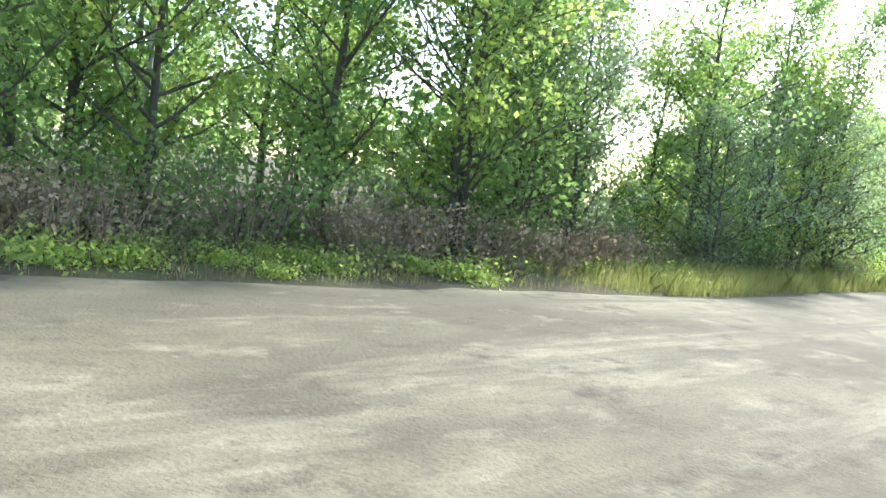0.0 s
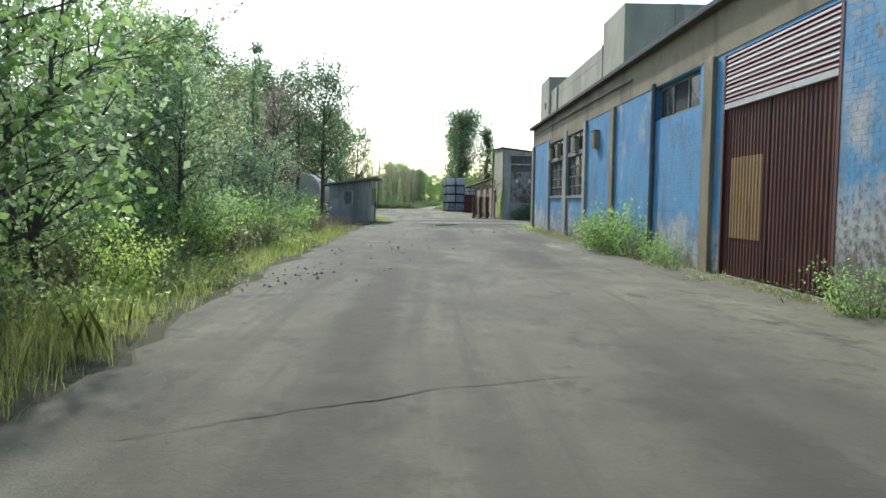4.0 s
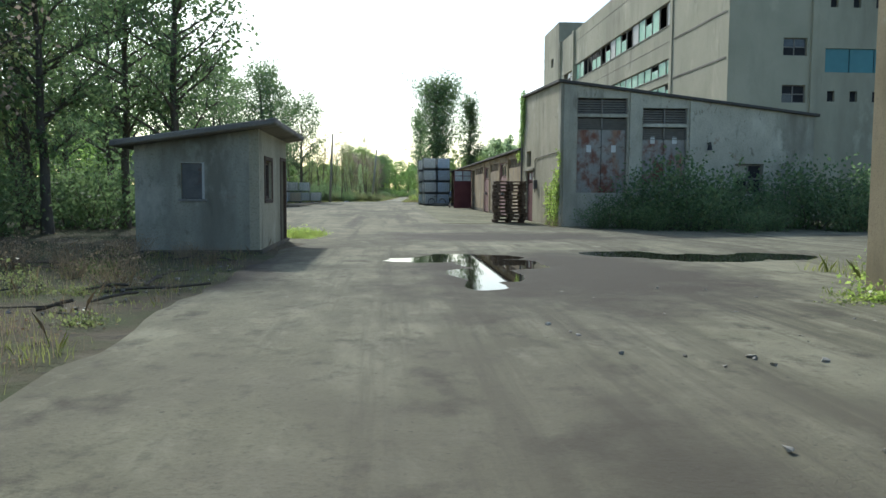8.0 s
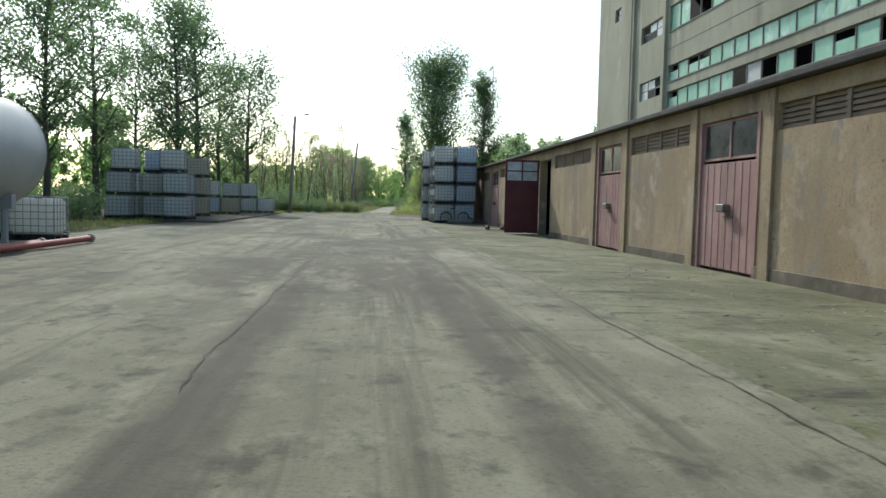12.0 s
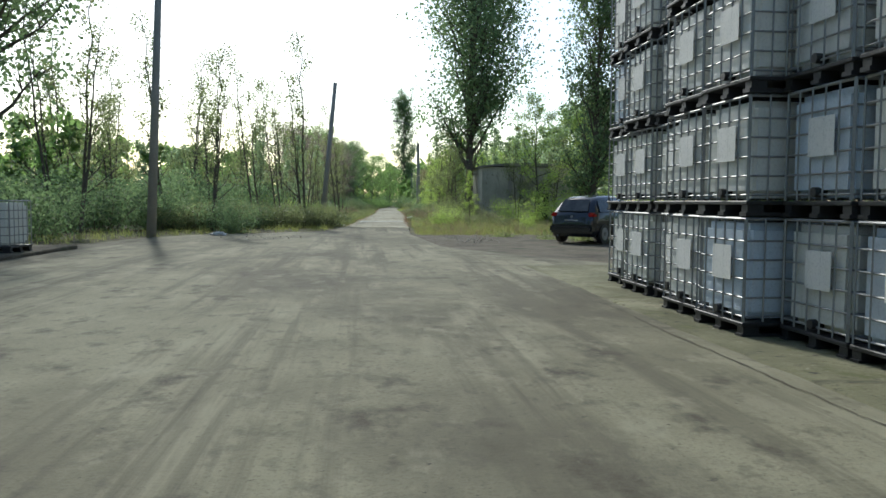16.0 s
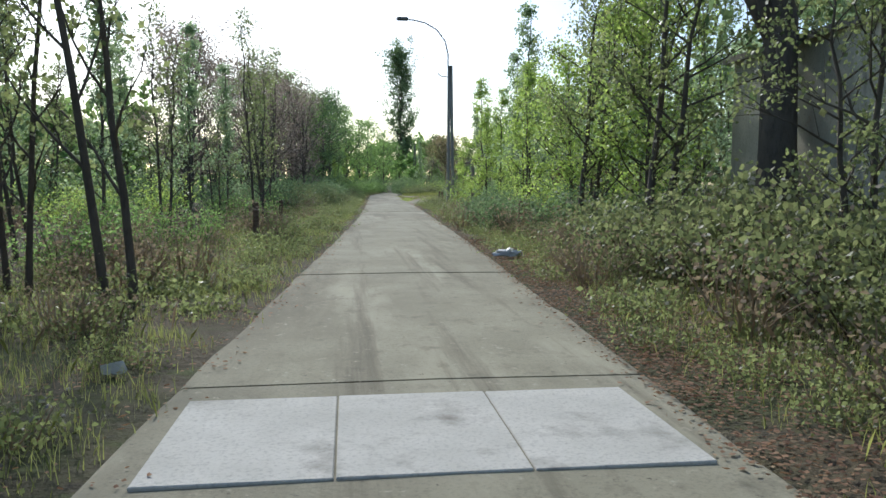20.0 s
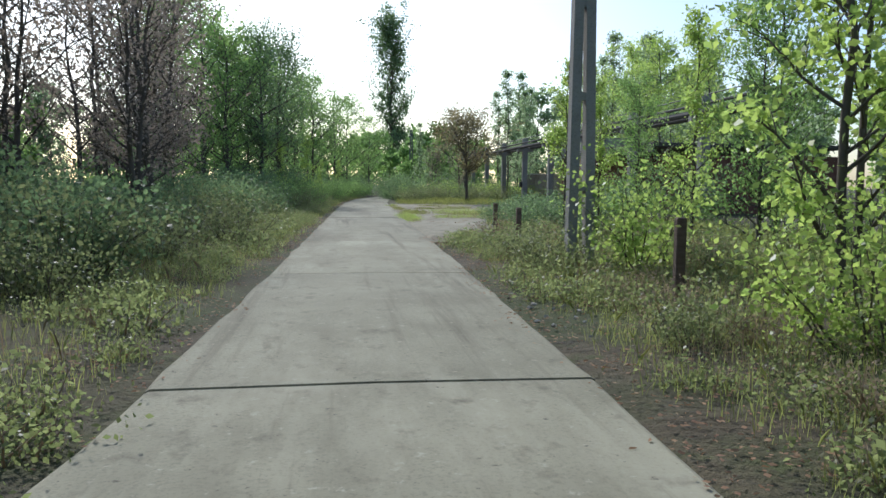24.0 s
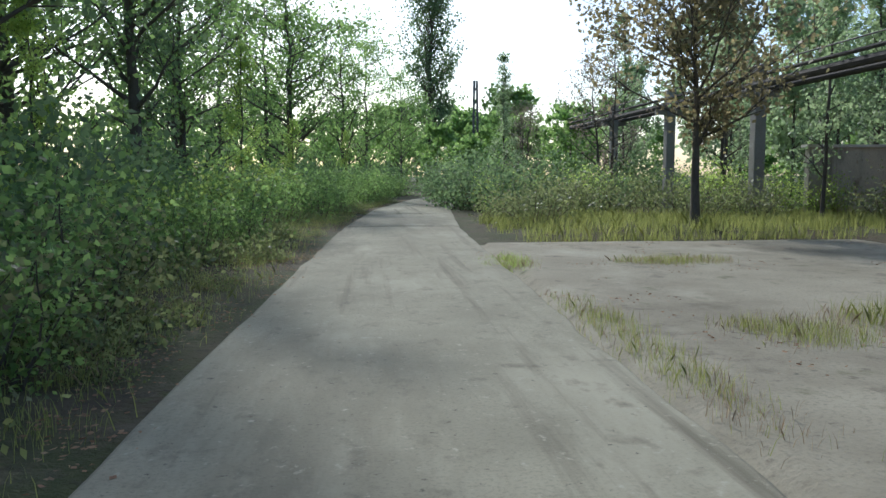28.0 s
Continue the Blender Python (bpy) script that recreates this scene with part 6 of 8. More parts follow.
woods(T_FARL, scatter(22, 15, 45, 128, 168, 0.7, 1.2, 44, 3.6), "woods to the right, dense green trees")
plant(B_YELL, scatter(14, 6.5, 15, 117, 136, 0.7, 1.2, 45, 1.8), "thicket by the car")
plant(B_BRAM, scatter(16, 2.6, 5.0, 127, 150, 0.35, 0.65, 46, 1.2), "roadside bramble")
plant(B_DRY, scatter(40, 2.0, 5.6, 132, 162, 0.5, 1.0, 47, 0.8), "roadside bramble")
plant(B_DUSTY, scatter(14, 2.9, 6.2, 146, 160, 0.45, 0.75, 48, 1.3), "roadside bramble")
plant(T_BELTY, [(5.2, 149.2, 0.85), (4.6, 152.6, 0.7), (6.4, 152.0, 0.95)], "roadside trees")
plant(T_BELT, [(8.9, 183.6, 0.55), (8.6, 177.0, 0.6), (10.2, 179.0, 0.8)], "trees before the apron")
plant(T_SAPY, [(7.3, 182.2, 0.6)], "young poplars")
# saplings on the right before the lamp post
plant(T_SAPL, [(4.9, 158.5, 0.95), (6.9, 157, 0.9), (5.6, 163.5, 0.85), (8.2, 162, 1.0), (9.6, 156, 1.0), (10.5, 166, 1.05), (7.4, 168.5, 0.85), (12.4, 160, 1.1), (14.5, 166, 1.1), (6.0, 151.5, 0.8)], "young poplars")
plant(T_SAPY, [(4.1, 155.5, 0.8), (5.2, 160.8, 0.9), (7.0, 165.5, 0.95), (9.0, 159.5, 0.95), (11.0, 162.5, 1.0), (5.4, 170.2, 1.05), (6.6, 171.6, 1.0), (8.8, 171, 0.95), (8.0, 178.5, 0.8), (6.2, 181.5, 0.72), (5.2, 168.0, 0.75)], "young poplars")
plant(B_YELL, scatter(20, 4.4, 14, 150, 176, 0.6, 1.0, 49, 1.6), "green thicket")
plant(B_DUSTY, [(5.9, 188.3, 0.42), (6.5, 189.0, 0.5), (7.1, 188.0, 0.52), (6.3, 187.2, 0.45), (7.7, 189.4, 0.55), (8.6, 188.4, 0.6), (5.7, 183.5, 0.5), (6.4, 184.6, 0.58), (7.4, 185.2, 0.66), (6.9, 187.0, 0.55), (8.6, 186.6, 0.7), (9.8, 188.0, 0.75), (10.6, 190.4, 0.85), (8.0, 189.0, 0.5), (5.9, 179.0, 0.45), (11.8, 192, 0.95), (12.2, 187, 1.05)], "bramble mound")
# the left side of the long straight
plant(T_BARE, [(-4.6, 186.5, 1.05), (-5.6, 191.0, 1.15), (-7.6, 194.0, 1.2), (-3.9, 182.0, 0.85), (-4.9, 172.5, 0.8), (-6.6, 176.5, 1.0), (-5.8, 194.0, 0.7), (-7.4, 199.5, 0.9), (-8, 182.5, 1.15), (-6.4, 187.5, 0.95), (-9.5, 172.5, 1.1), (-10.5, 179, 1.25), (-11, 189, 1.25), (-8.2, 168.5, 1.0), (-6.0, 180.5, 0.85)], "bare trees beside the road")
plant(T_MID, [(-5.0, 205.5, 0.95), (-6.6, 208.0, 1.2), (-4.6, 211.5, 0.9), (-6.2, 216, 1.15), (-3.6, 221.5, 0.95), (-5.2, 227, 1.15), (-1.2, 230.5, 1.05), (-3.2, 238, 1.2), (0.6, 243, 1.05), (-9.5, 212, 1.25), (-9, 222, 1.3), (-8, 234, 1.3), (2.0, 252, 1.1), (-3, 250, 1.2), (5.0, 262, 1.0)], "trees along the road")
plant(T_DARK, [(-3.4, 207.5, 0.72), (-3.0, 214.5, 0.78), (-12, 218, 0.95), (-6.5, 243, 0.85)], "dark trees along the road")
plant(B_DUSTY, along(34, -1, 3.6, 7.5, 164, 202, 0.5, 0.95, 51, 1.2), "hedge along the road")
plant(B_GREEN, along(40, -1, 2.6, 4.6, 199, 246, 0.6, 1.15, 52, 1.0), "hedge along the road")
woods(B_DUSTY, along(30, -1, 4.2, 8.0, 200, 250, 0.8, 1.3, 252, 1.5), "shaded undergrowth along the road")
plant(T_SAPY, along(4, -1, 3.2, 5.0, 206, 236, 0.5, 0.8, 253, 2.5), "young trees along the road")
plant(B_GREEN, along(9, -1, 3.6, 6.5, 130, 166, 0.4, 0.8, 254, 1.6), "shrubs beside the road")
plant(B_DRY, along(18, -1, 3.0, 6.5, 130, 170, 0.5, 0.9, 256, 1.2), "dry shrubs beside the road")
plant(T_SPARSE, along(9, -1, 3.6, 6.5, 140, 168, 0.5, 0.8, 257, 2.4), "young trees beside the road")
plant(B_DRY, along(14, 1, 2.6, 5.5, 150, 182, 0.3, 0.5, 255, 0.9), "roadside bramble")
plant(B_YELL, [(-2.6, 205.5, 0.9), (-2.0, 208.5, 0.8), (-2.9, 202.5, 0.8), (-1.6, 213, 0.9), (-1.3, 217, 0.9)], "hedge along the road")
# round the concrete apron and behind the pipes
plant(T_BROWN, [(9.5, 214.3, 1.0)], "autumn tree")
plant(T_SAPL, [(8.3, 232, 0.9), (14.2, 222.5, 1.35), (15.8, 226, 1.4), (14.0, 216.5, 1.05)], "trees behind the pipes")
woods(T_FARL, scatter(30, 19, 60, 218, 262, 1.0, 1.5, 53, 4.6), "woods behind the pipes, dense green trees")
plant(T_SAPL, scatter(14, 17, 34, 216, 244, 1.2, 1.7, 54, 3.2), "tall thin trees behind the pipes")
plant(T_NEARY, [(18.5, 203.5, 1.1), (20.0, 211, 1.25), (19.0, 216.5, 1.2), (22.5, 206.5, 1.3)], "bright trees behind the pump house")
plant(B_YELL, scatter(12, 5.5, 17, 217, 232, 0.6, 1.0, 55, 2.2), "green thicket")
woods(B_BRAM, scatter(18, 5.5, 17, 216, 232, 0.7, 1.2, 155, 1.5), "green thicket behind the apron")
woods(B_DUSTY, scatter(14, 5.5, 18, 219, 236, 0.8, 1.4, 156, 2.0), "dusty thicket behind the apron")
woods(T_FAR, [(6.5, 247, 0.55), (9.0, 243, 0.5), (11.5, 246, 0.6), (14, 242, 0.6), (10, 256, 0.7), (16, 250, 0.75), (7.6, 238, 0.4)] + scatter(26, -30, 60, 270, 330, 0.9, 1.4, 56, 5), "far woods beyond the bend of the road")
woods(T_FARL, scatter(22, -40, -16, 150, 250, 0.5, 0.85, 57, 5), "woods to the left, dense green trees")
plant(T_BARE, [(11.2, 226, 0.75), (10.0, 236, 0.6)], "bare trees")
woods(T_FARL, scatter(18, 17, 48, 166, 194, 0.9, 1.4, 58, 4.5), "woods to the right, dense green trees")
woods(T_FAR, scatter(24, 20, 60, -60, -20, 1.0, 1.5, 59, 5), "woods behind, dense green trees")
for proto in (T_NEAR, T_NEARY, T_DARK, T_POPL, T_COLUMN, T_SPARSE, T_SAPL, T_SAPY, T_MID, T_BROWN, T_BARE, T_BIRCH, T_FAR, T_FARL, B_GREEN, B_BRIGHT, B_DRY, B_DUSTY, B_YELL, T_AIRY, T_WOOD, B_LOW, T_BELT, T_BELTY, T_WILLOW, B_SCRUB, B_BRAM, B_TALLW):
    drop_proto(proto)


# ---- loose things in the yard ----
def rounded(x0, x1, y0, y1, z0, z1, r, seg=2):
    bm = bmesh.new()
    box(bm, x0, x1, y0, y1, z0, z1)
    bmesh.ops.bevel(bm, geom=bm.edges[:], offset=r, segments=seg, affect="EDGES")
    return bm


def build_tote(plastic):
    """A caged liquid container, 1.2 wide, 1.0 deep, 1.155 high; its long side faces -y, origin under its middle."""
    t = thing("ibc_tote", "white plastic liquid container in a galvanised cage", "container")
    part("bottle", rounded(-0.555, 0.555, -0.455, 0.455, 0.17, 1.09, 0.07), plastic, t, smooth=False)
    part("cap", one_tube((0, 0, 1.09), (0, 0, 1.13), 0.1, seg=12), M_BLACK, t)
    cage = bmesh.new()
    r = 0.0095
    for z in (0.2, 0.38, 0.56, 0.74, 0.92, 1.13):
        ring = [(-0.575, -0.475, z), (0.575, -0.475, z), (0.575, 0.475, z), (-0.575, 0.475, z), (-0.575, -0.475, z)]
        wire(cage, ring, r if z < 1.1 else 0.014, 4)
    for i in range(7):
        x = -0.575 + 1.15 * i / 6
        for y in (-0.485, 0.485):
            tube(cage, (x, y, 0.15), (x, y, 1.13), r, seg=4)
    for i in range(6):
        y = -0.475 + 0.95 * i / 5
        for x in (-0.585, 0.585):
            tube(cage, (x, y, 0.15), (x, y, 1.13), r, seg=4)
    tagged(part("cage", cage, M_GALV, t, "galvanised tube cage"), kind="stuff")
    part("pallet_deck", one_box(-0.6, 0.6, -0.5, 0.5, 0.105, 0.145, bevel=0.008), M_BLACK, t)
    for y in (-0.43, 0.0, 0.43):
        part("skid", one_box(-0.6, 0.6, y - 0.06, y + 0.06, 0.0, 0.035), M_BLACK, t)
        for x in (-0.5, 0, 0.5):
            part("foot_block", one_box(x - 0.08, x + 0.08, y - 0.055, y + 0.055, 0.035, 0.105), M_BLACK, t)
    part("label_plate", one_box(-0.594, -0.589, -0.24, 0.13, 0.53, 0.87), M_LABEL, t)
    part("valve", one_tube((-0.5, 0.0, 0.22), (-0.615, 0.0, 0.22), 0.045, seg=10), M_BLACK, t)
    return t


def build_totes():
    white, blue, aged = build_tote(M_TOTE), build_tote(M_TOTEB), build_tote(M_TOTEO)
    aged["label"] = "yellowed plastic liquid container in a galvanised cage"
    blue["label"] = "bluish plastic liquid container in a galvanised cage"
    rnd = random.Random(5)
    shift = [0, 0.02, -0.03, 0.05, 0.02, -0.30, -0.26, 0.05, 0.0, 0.12]
    for i in range(10):
        for c in range(2):
            for k in range(4):
                if i == 4 and k == 3:
                    continue
                proto = blue if c == 1 and i < 3 or rnd.random() < 0.15 else white
                x = (2.33 if c == 0 else 3.60) + (shift[i] if c == 0 else 0) + rnd.uniform(-0.025, 0.025) + (0.02 * k if c else -0.012 * k)
                y = 92.57 + 1.04 * i + rnd.uniform(-0.025, 0.025) + (0.1 if k == 3 and i == 0 else 0)
                copy_thing(proto, pose(x, y, 0.005 + 1.157 * k, 0, 0, rnd.uniform(-1.5, 1.5)))["group"] = "container stack by the garages"
    spots = [(-14.3, 86.0, 3, 0.2), (-12.95, 87.4, 3, 0.0), (-11.6, 86.1, 3, -0.15), (-14.2, 87.2, 2, 0.0), (-11.7, 87.3, 2, 0.0), (-13.7, 93.5, 3, 0.1), (-12.3, 94.0, 3, 0.0), (-13.7, 94.7, 2, 0.0), (-13.0, 101, 2, 0.0), (-11.7, 101.5, 1, 0.0), (-12.8, 108, 2, 0.0), (-11.5, 108.4, 2, 0.0), (-10.2, 108.2, 1, 0.0), (-13.2, 110, 1, 0.0)]
    for x, y, h, off in spots:
        for k in range(h):
            kind = aged if (x, y) == (-12.3, 94.0) or rnd.random() < 0.08 else (blue if rnd.random() < 0.3 else white)
            copy_thing(kind, pose(x + (off if k == h - 1 else 0) + rnd.uniform(-0.06, 0.06), y + rnd.uniform(-0.06, 0.06), 0.102 + 1.157 * k, 0, 0, rnd.uniform(-4, 4)))["group"] = "container stacks by the trees"
    for x, y in ((-10.9, 68.3), (-12.2, 68.4), (-11.5, 69.8)):
        copy_thing(white, pose(x, y, 0.005, 0, 0, rnd.uniform(-3, 3)))["group"] = "containers behind the tank"
    drop_proto(white)
    drop_proto(blue)
    drop_proto(aged)
    tagged(new("storage_pad", mesh_of("storage_pad", one_box(-15.6, -9.4, 84.9, 111, -0.2, 0.10, bevel=0.03), M_DIRT)), "low concrete pad under the container stacks", "pad", kind="structure")


def build_pallets():
    p = thing("pallet", "grey-brown weathered timber pallet in a leaning stack", "pallet")
    for j in range(7):
        x = -0.6 + 1.2 * j / 6
        part("deck_board", one_box(x - 0.06, x + 0.06, -0.4, 0.4, 0.122, 0.144), M_TIMBER, p)
    for y in (-0.35, 0, 0.35):
        part("stringer", one_box(-0.66, 0.66, y - 0.05, y + 0.05, 0.1, 0.121), M_TIMBER, p)
        for x in (-0.56, 0, 0.56):
            part("block", one_box(x - 0.07, x + 0.07, y - 0.05, y + 0.05, 0.022, 0.1), M_TIMBER, p)
        part("base_board", one_box(-0.66, 0.66, y - 0.05, y + 0.05, 0, 0.021), M_TIMBER, p)
    rnd = random.Random(8)
    for k in range(12):
        copy_thing(p, pose(3.35 + rnd.uniform(-0.05, 0.05), 50.45 + rnd.uniform(-0.05, 0.05), 0.01 + 0.1465 * k, 0, 0, 4 + rnd.uniform(-4, 4)))["group"] = "pallet stack"
    drop_proto(p)


def build_tank():
    X, R, Z, y0, y1 = -11.2, 1.32, 2.2, 51.0, 66.3
    t = thing("storage_tank", "large horizontal steel tank, half cream and half blue-grey, on posts", "tank")

    def shell(ya, yb, mat, cap):
        seg, rings = 40, []
        prof = [(ya, R), (yb, R)]
        if cap:
            prof += [(yb + 0.32 * math.sin(a), R * math.cos(a) if a < 1.5 else 0.02) for a in (0.3, 0.6, 0.9, 1.2, 1.54)]
        verts, faces = [], []
        for y, r in prof:
            for k in range(seg):
                a = 2 * math.pi * k / seg
                verts.append((X + r * math.cos(a), y, Z + r * math.sin(a)))
        for i in range(len(prof) - 1):
            for k in range(seg):
                a, b = i * seg + k, i * seg + (k + 1) % seg
                faces.append((a, a + seg, b + seg, b))
        return from_arrays("shell", verts, faces, mat, True)
    part("shell", shell(y0, 59.6, M_TANKC, False), None, t, "cream painted half")
    part("shell", shell(59.6, y1, M_TANKG, True), None, t, "blue-grey painted half")
    for y in (y0, 55.3, 59.6, 62.8, y1):
        ring = bmesh.new()
        bmesh.ops.create_cone(ring, cap_ends=False, segments=40, radius1=R + 0.012, radius2=R + 0.012, depth=0.05, matrix=Matrix.Translation((X, y, Z)) @ Matrix.Rotation(radians(90), 4, "X"))
        part("weld_band", ring, M_STEEL, t, smooth=True)
    for y in (52.5, 55.5, 59.0, 62.2, 65.4):
        for x in (X - 0.75, X + 0.75):
            part("leg", one_tube((x, y, -0.2), (x, y, 1.4), 0.085), M_TANKG, t)
        part("saddle", one_box(X - 0.95, X + 0.95, y - 0.1, y + 0.1, 0.86, 1.2), M_TANKG, t)
    y = 52.0
    while y < 66:
        part("rail_post", one_tube((X + 0.45, y, Z + R - 0.1), (X + 0.45, y, Z + R + 0.62), 0.018, seg=5), M_STEEL, t)
        y += 1.55
    part("handrail", one_tube((X + 0.45, 52.0, Z + R + 0.62), (X + 0.45, 65.95, Z + R + 0.56), 0.02, seg=6), M_STEEL, t)
    dish = bmesh.new()
    bmesh.ops.create_uvsphere(dish, u_segments=40, v_segments=14, radius=R, matrix=Matrix.Translation((X, y0, Z)) @ Matrix.Diagonal((1, 0.28, 1, 1)))
    part("head", dish, M_TANKC, t, "pale dished end", smooth=True)
    for k, (ya, yb, x) in enumerate(((58, 67.2, -9.6), (52, 60, -9.35), (60.5, 65.0, -9.9))):
        pipe = thing("red_pipe", "red oxide steel pipe lying on the ground", "pipe", group="pipes under the tank")
        part("barrel", one_tube((x, ya, 0.09), (x + 0.4, yb, 0.12), 0.075, seg=12), M_REDST, pipe)
        part("flange", one_tube((x + 0.4, yb, 0.12), (x + 0.404, yb + 0.05, 0.12), 0.115, seg=12), M_WHITEP, pipe)


def build_bicycle():
    b = thing("bicycle", "old grey bicycle leaning against the containers", "bicycle", pose(2.45, 91.93, 0.0, -9, 0, 0))
    R = 0.33
    for x in (0.0, 1.05):
        wh = new("wheel")
        wh.parent = b
        for rr, tr, mt, nm in ((R, 0.02, M_BLACK, "tyre"), (R - 0.03, 0.009, M_GALV, "rim")):
            v, f = [], []
            pts = [Vector((x + rr * math.cos(a), 0, R + 0.02 + rr * math.sin(a))) for a in [2 * math.pi * k / 24 for k in range(25)]]
            tube_path(v, f, pts, [tr] * 25, 6)
            part(nm, from_arrays(nm, v, f, mt, True), None, wh)
        sp = bmesh.new()
        for k in range(12):
            a = 2 * math.pi * k / 12
            tube(sp, (x, 0, R + 0.02), (x + (R - 0.03) * math.cos(a), 0, R + 0.02 + (R - 0.03) * math.sin(a)), 0.003, seg=3)
        part("spokes", sp, M_GALV, wh)
        part("mudguard", wire(bmesh.new(), [(x + 0.37 * math.cos(a), 0, R + 0.02 + 0.37 * math.sin(a)) for a in (0.3, 0.8, 1.3, 1.8, 2.3, 2.8)], 0.012), M_STEEL, wh)
    fr = bmesh.new()
    for p, q in (((1.05, 0, 0.35), (0.92, 0, 0.92)), ((0.95, 0, 0.75), (0.48, 0, 0.32)), ((0.93, 0, 0.86), (0.42, 0, 0.78)), ((0.48, 0, 0.32), (0.40, 0, 0.86)), ((0.0, 0, 0.35), (0.48, 0, 0.32)), ((0.0, 0, 0.35), (0.42, 0, 0.78))):
        tube(fr, p, q, 0.016, seg=6)
    part("frame", fr, M_WHITEP, b)
    part("handlebar", wire(bmesh.new(), [(0.78, -0.27, 1.0), (0.92, -0.12, 1.02), (0.92, 0.12, 1.02), (0.78, 0.27, 1.0)], 0.012), M_WHITEP, b)
    part("saddle", rounded(0.25, 0.52, -0.08, 0.08, 0.88, 0.94, 0.025), M_BLACK, b)
    part("seat_post", one_tube((0.40, 0, 0.84), (0.39, 0, 0.9), 0.014), M_WHITEP, b)
    part("luggage_rack", one_box(-0.12, 0.28, -0.06, 0.06, 0.745, 0.76), M_STEEL, b)


def build_car():
    """A dark hatchback seen from behind: y runs from its tail to its nose."""
    car = thing("parked_car", "dark blue five-door hatchback parked at the roadside", "car", Matrix.Translation((4.38, 113.42, 0.0)) @ Matrix.Rotation(radians(-47), 4, "Z") @ Matrix.Diagonal((0.92, 0.92, 1.0, 1)))
    # stations along the car: y, half width, belt height, roof height, roof half width
    st = [(0.0, 0.66, 0.62, 0.66, 0.55), (0.06, 0.78, 0.86, 0.90, 0.66), (0.18, 0.83, 0.93, 1.06, 0.63), (0.42, 0.855, 0.95, 1.34, 0.59), (0.75, 0.865, 0.96, 1.46, 0.58), (1.4, 0.87, 0.95, 1.51, 0.58), (2.1, 0.87, 0.93, 1.50, 0.58), (2.7, 0.87, 0.92, 1.33, 0.57), (3.15, 0.865, 0.90, 1.00, 0.60), (3.6, 0.84, 0.84, 0.88, 0.60), (3.95, 0.78, 0.72, 0.77, 0.55), (4.15, 0.62, 0.55, 0.60, 0.48)]
    verts, faces = [], []
    for y, w, belt, roof, rw in st:
        ring = [(-w * 0.93, 0.22), (-w, 0.40), (-w, belt * 0.75), (-w * 0.985, belt), (-rw - 0.03, roof - 0.07), (-rw * 0.85, roof - 0.01), (0, roof + 0.015), (rw * 0.85, roof - 0.01), (rw + 0.03, roof - 0.07), (w * 0.985, belt), (w, belt * 0.75), (w, 0.40), (w * 0.93, 0.22)]
        verts += [(x, y, z) for x, z in ring]
    n = 13
    for i in range(len(st) - 1):
        for k in range(n):
            a, b = i * n + k, i * n + (k + 1) % n
            faces.append((a, a + n, b + n, b))
    faces += [tuple(range(n)), tuple(reversed(range((len(st) - 1) * n, len(st) * n)))]
    part("body", from_arrays("body", verts, faces, M_CARP, True), None, car)

    def panel(name, quad, mat, off, parent=car, label=""):
        a, b, c, d = (Vector(q) for q in quad)
        nrm = (b - a).cross(d - a).normalized() * off
        ring = [a, b, c, d]
        v = [p + nrm for p in ring] + [p - nrm * 0.5 for p in ring]
        f = [(0, 1, 2, 3), (7, 6, 5, 4), (0, 4, 5, 1), (1, 5, 6, 2), (2, 6, 7, 3), (3, 7, 4, 0)]
        return part(name, from_arrays(name, v, f, mat), None, parent, label)
    panel("rear_window", [(-0.58, 0.10, 1.0), (0.58, 0.10, 1.0), (0.49, 0.385, 1.36), (-0.49, 0.385, 1.36)], M_CARG, 0.02, label="tinted rear window")
    for s in (-1, 1):
        q = [(s * 0.858, 0.42, 0.985), (s * 0.862, 2.75, 0.95), (s * 0.612, 2.5, 1.37), (s * 0.622, 0.62, 1.36)]
        panel("side_window", q if s > 0 else q[::-1], M_CARG, 0.012, label="tinted side glass")
        for y in (1.32, 1.42):
            q = [(s * 0.868, y, 0.97), (s * 0.868, y + 0.06, 0.97), (s * 0.635, y + 0.06, 1.42), (s * 0.635, y, 1.42)]
        panel("door_pillar", q if s > 0 else q[::-1], M_CARP, 0.018)
        lamp = rounded(min(s * 0.60, s * 0.835), max(s * 0.60, s * 0.835), 0.035, 0.28, 0.80, 0.97, 0.05)
        part("tail_lamp", lamp, M_TAIL, car, "red tail lamp")
        part("door_handle", one_box(min(s * 0.87, s * 0.895), max(s * 0.87, s * 0.895), 1.15, 1.32, 0.80, 0.83), M_CARP, car)
        part("side_moulding", one_box(min(s * 0.868, s * 0.884), max(s * 0.868, s * 0.884), 0.9, 3.0, 0.52, 0.58), M_BLACK, car)
        part("wing_mirror", rounded(min(s * 0.86, s * 1.02), max(s * 0.86, s * 1.02), 2.52, 2.64, 0.92, 1.05, 0.03), M_CARP, car)
        for y in (0.72, 3.32):
            wh = new("wheel")
            wh.parent = car
            part("tyre", one_tube((s * 0.70, y, 0.31), (s * 0.885, y, 0.31), 0.31, seg=28), M_BLACK, wh, smooth=False)
            part("rim", one_tube((s * 0.86, y, 0.31), (s * 0.895, y, 0.31), 0.2, seg=20), M_GALV, wh)
            part("hub", one_tube((s * 0.885, y, 0.31), (s * 0.905, y, 0.31), 0.06, seg=10), M_STEEL, wh)
    part("rear_bumper", rounded(-0.83, 0.83, -0.07, 0.2, 0.33, 0.60, 0.06), M_CARP, car)
    part("bumper_strip", one_box(-0.70, 0.70, -0.085, -0.06, 0.50, 0.55), M_BLACK, car)
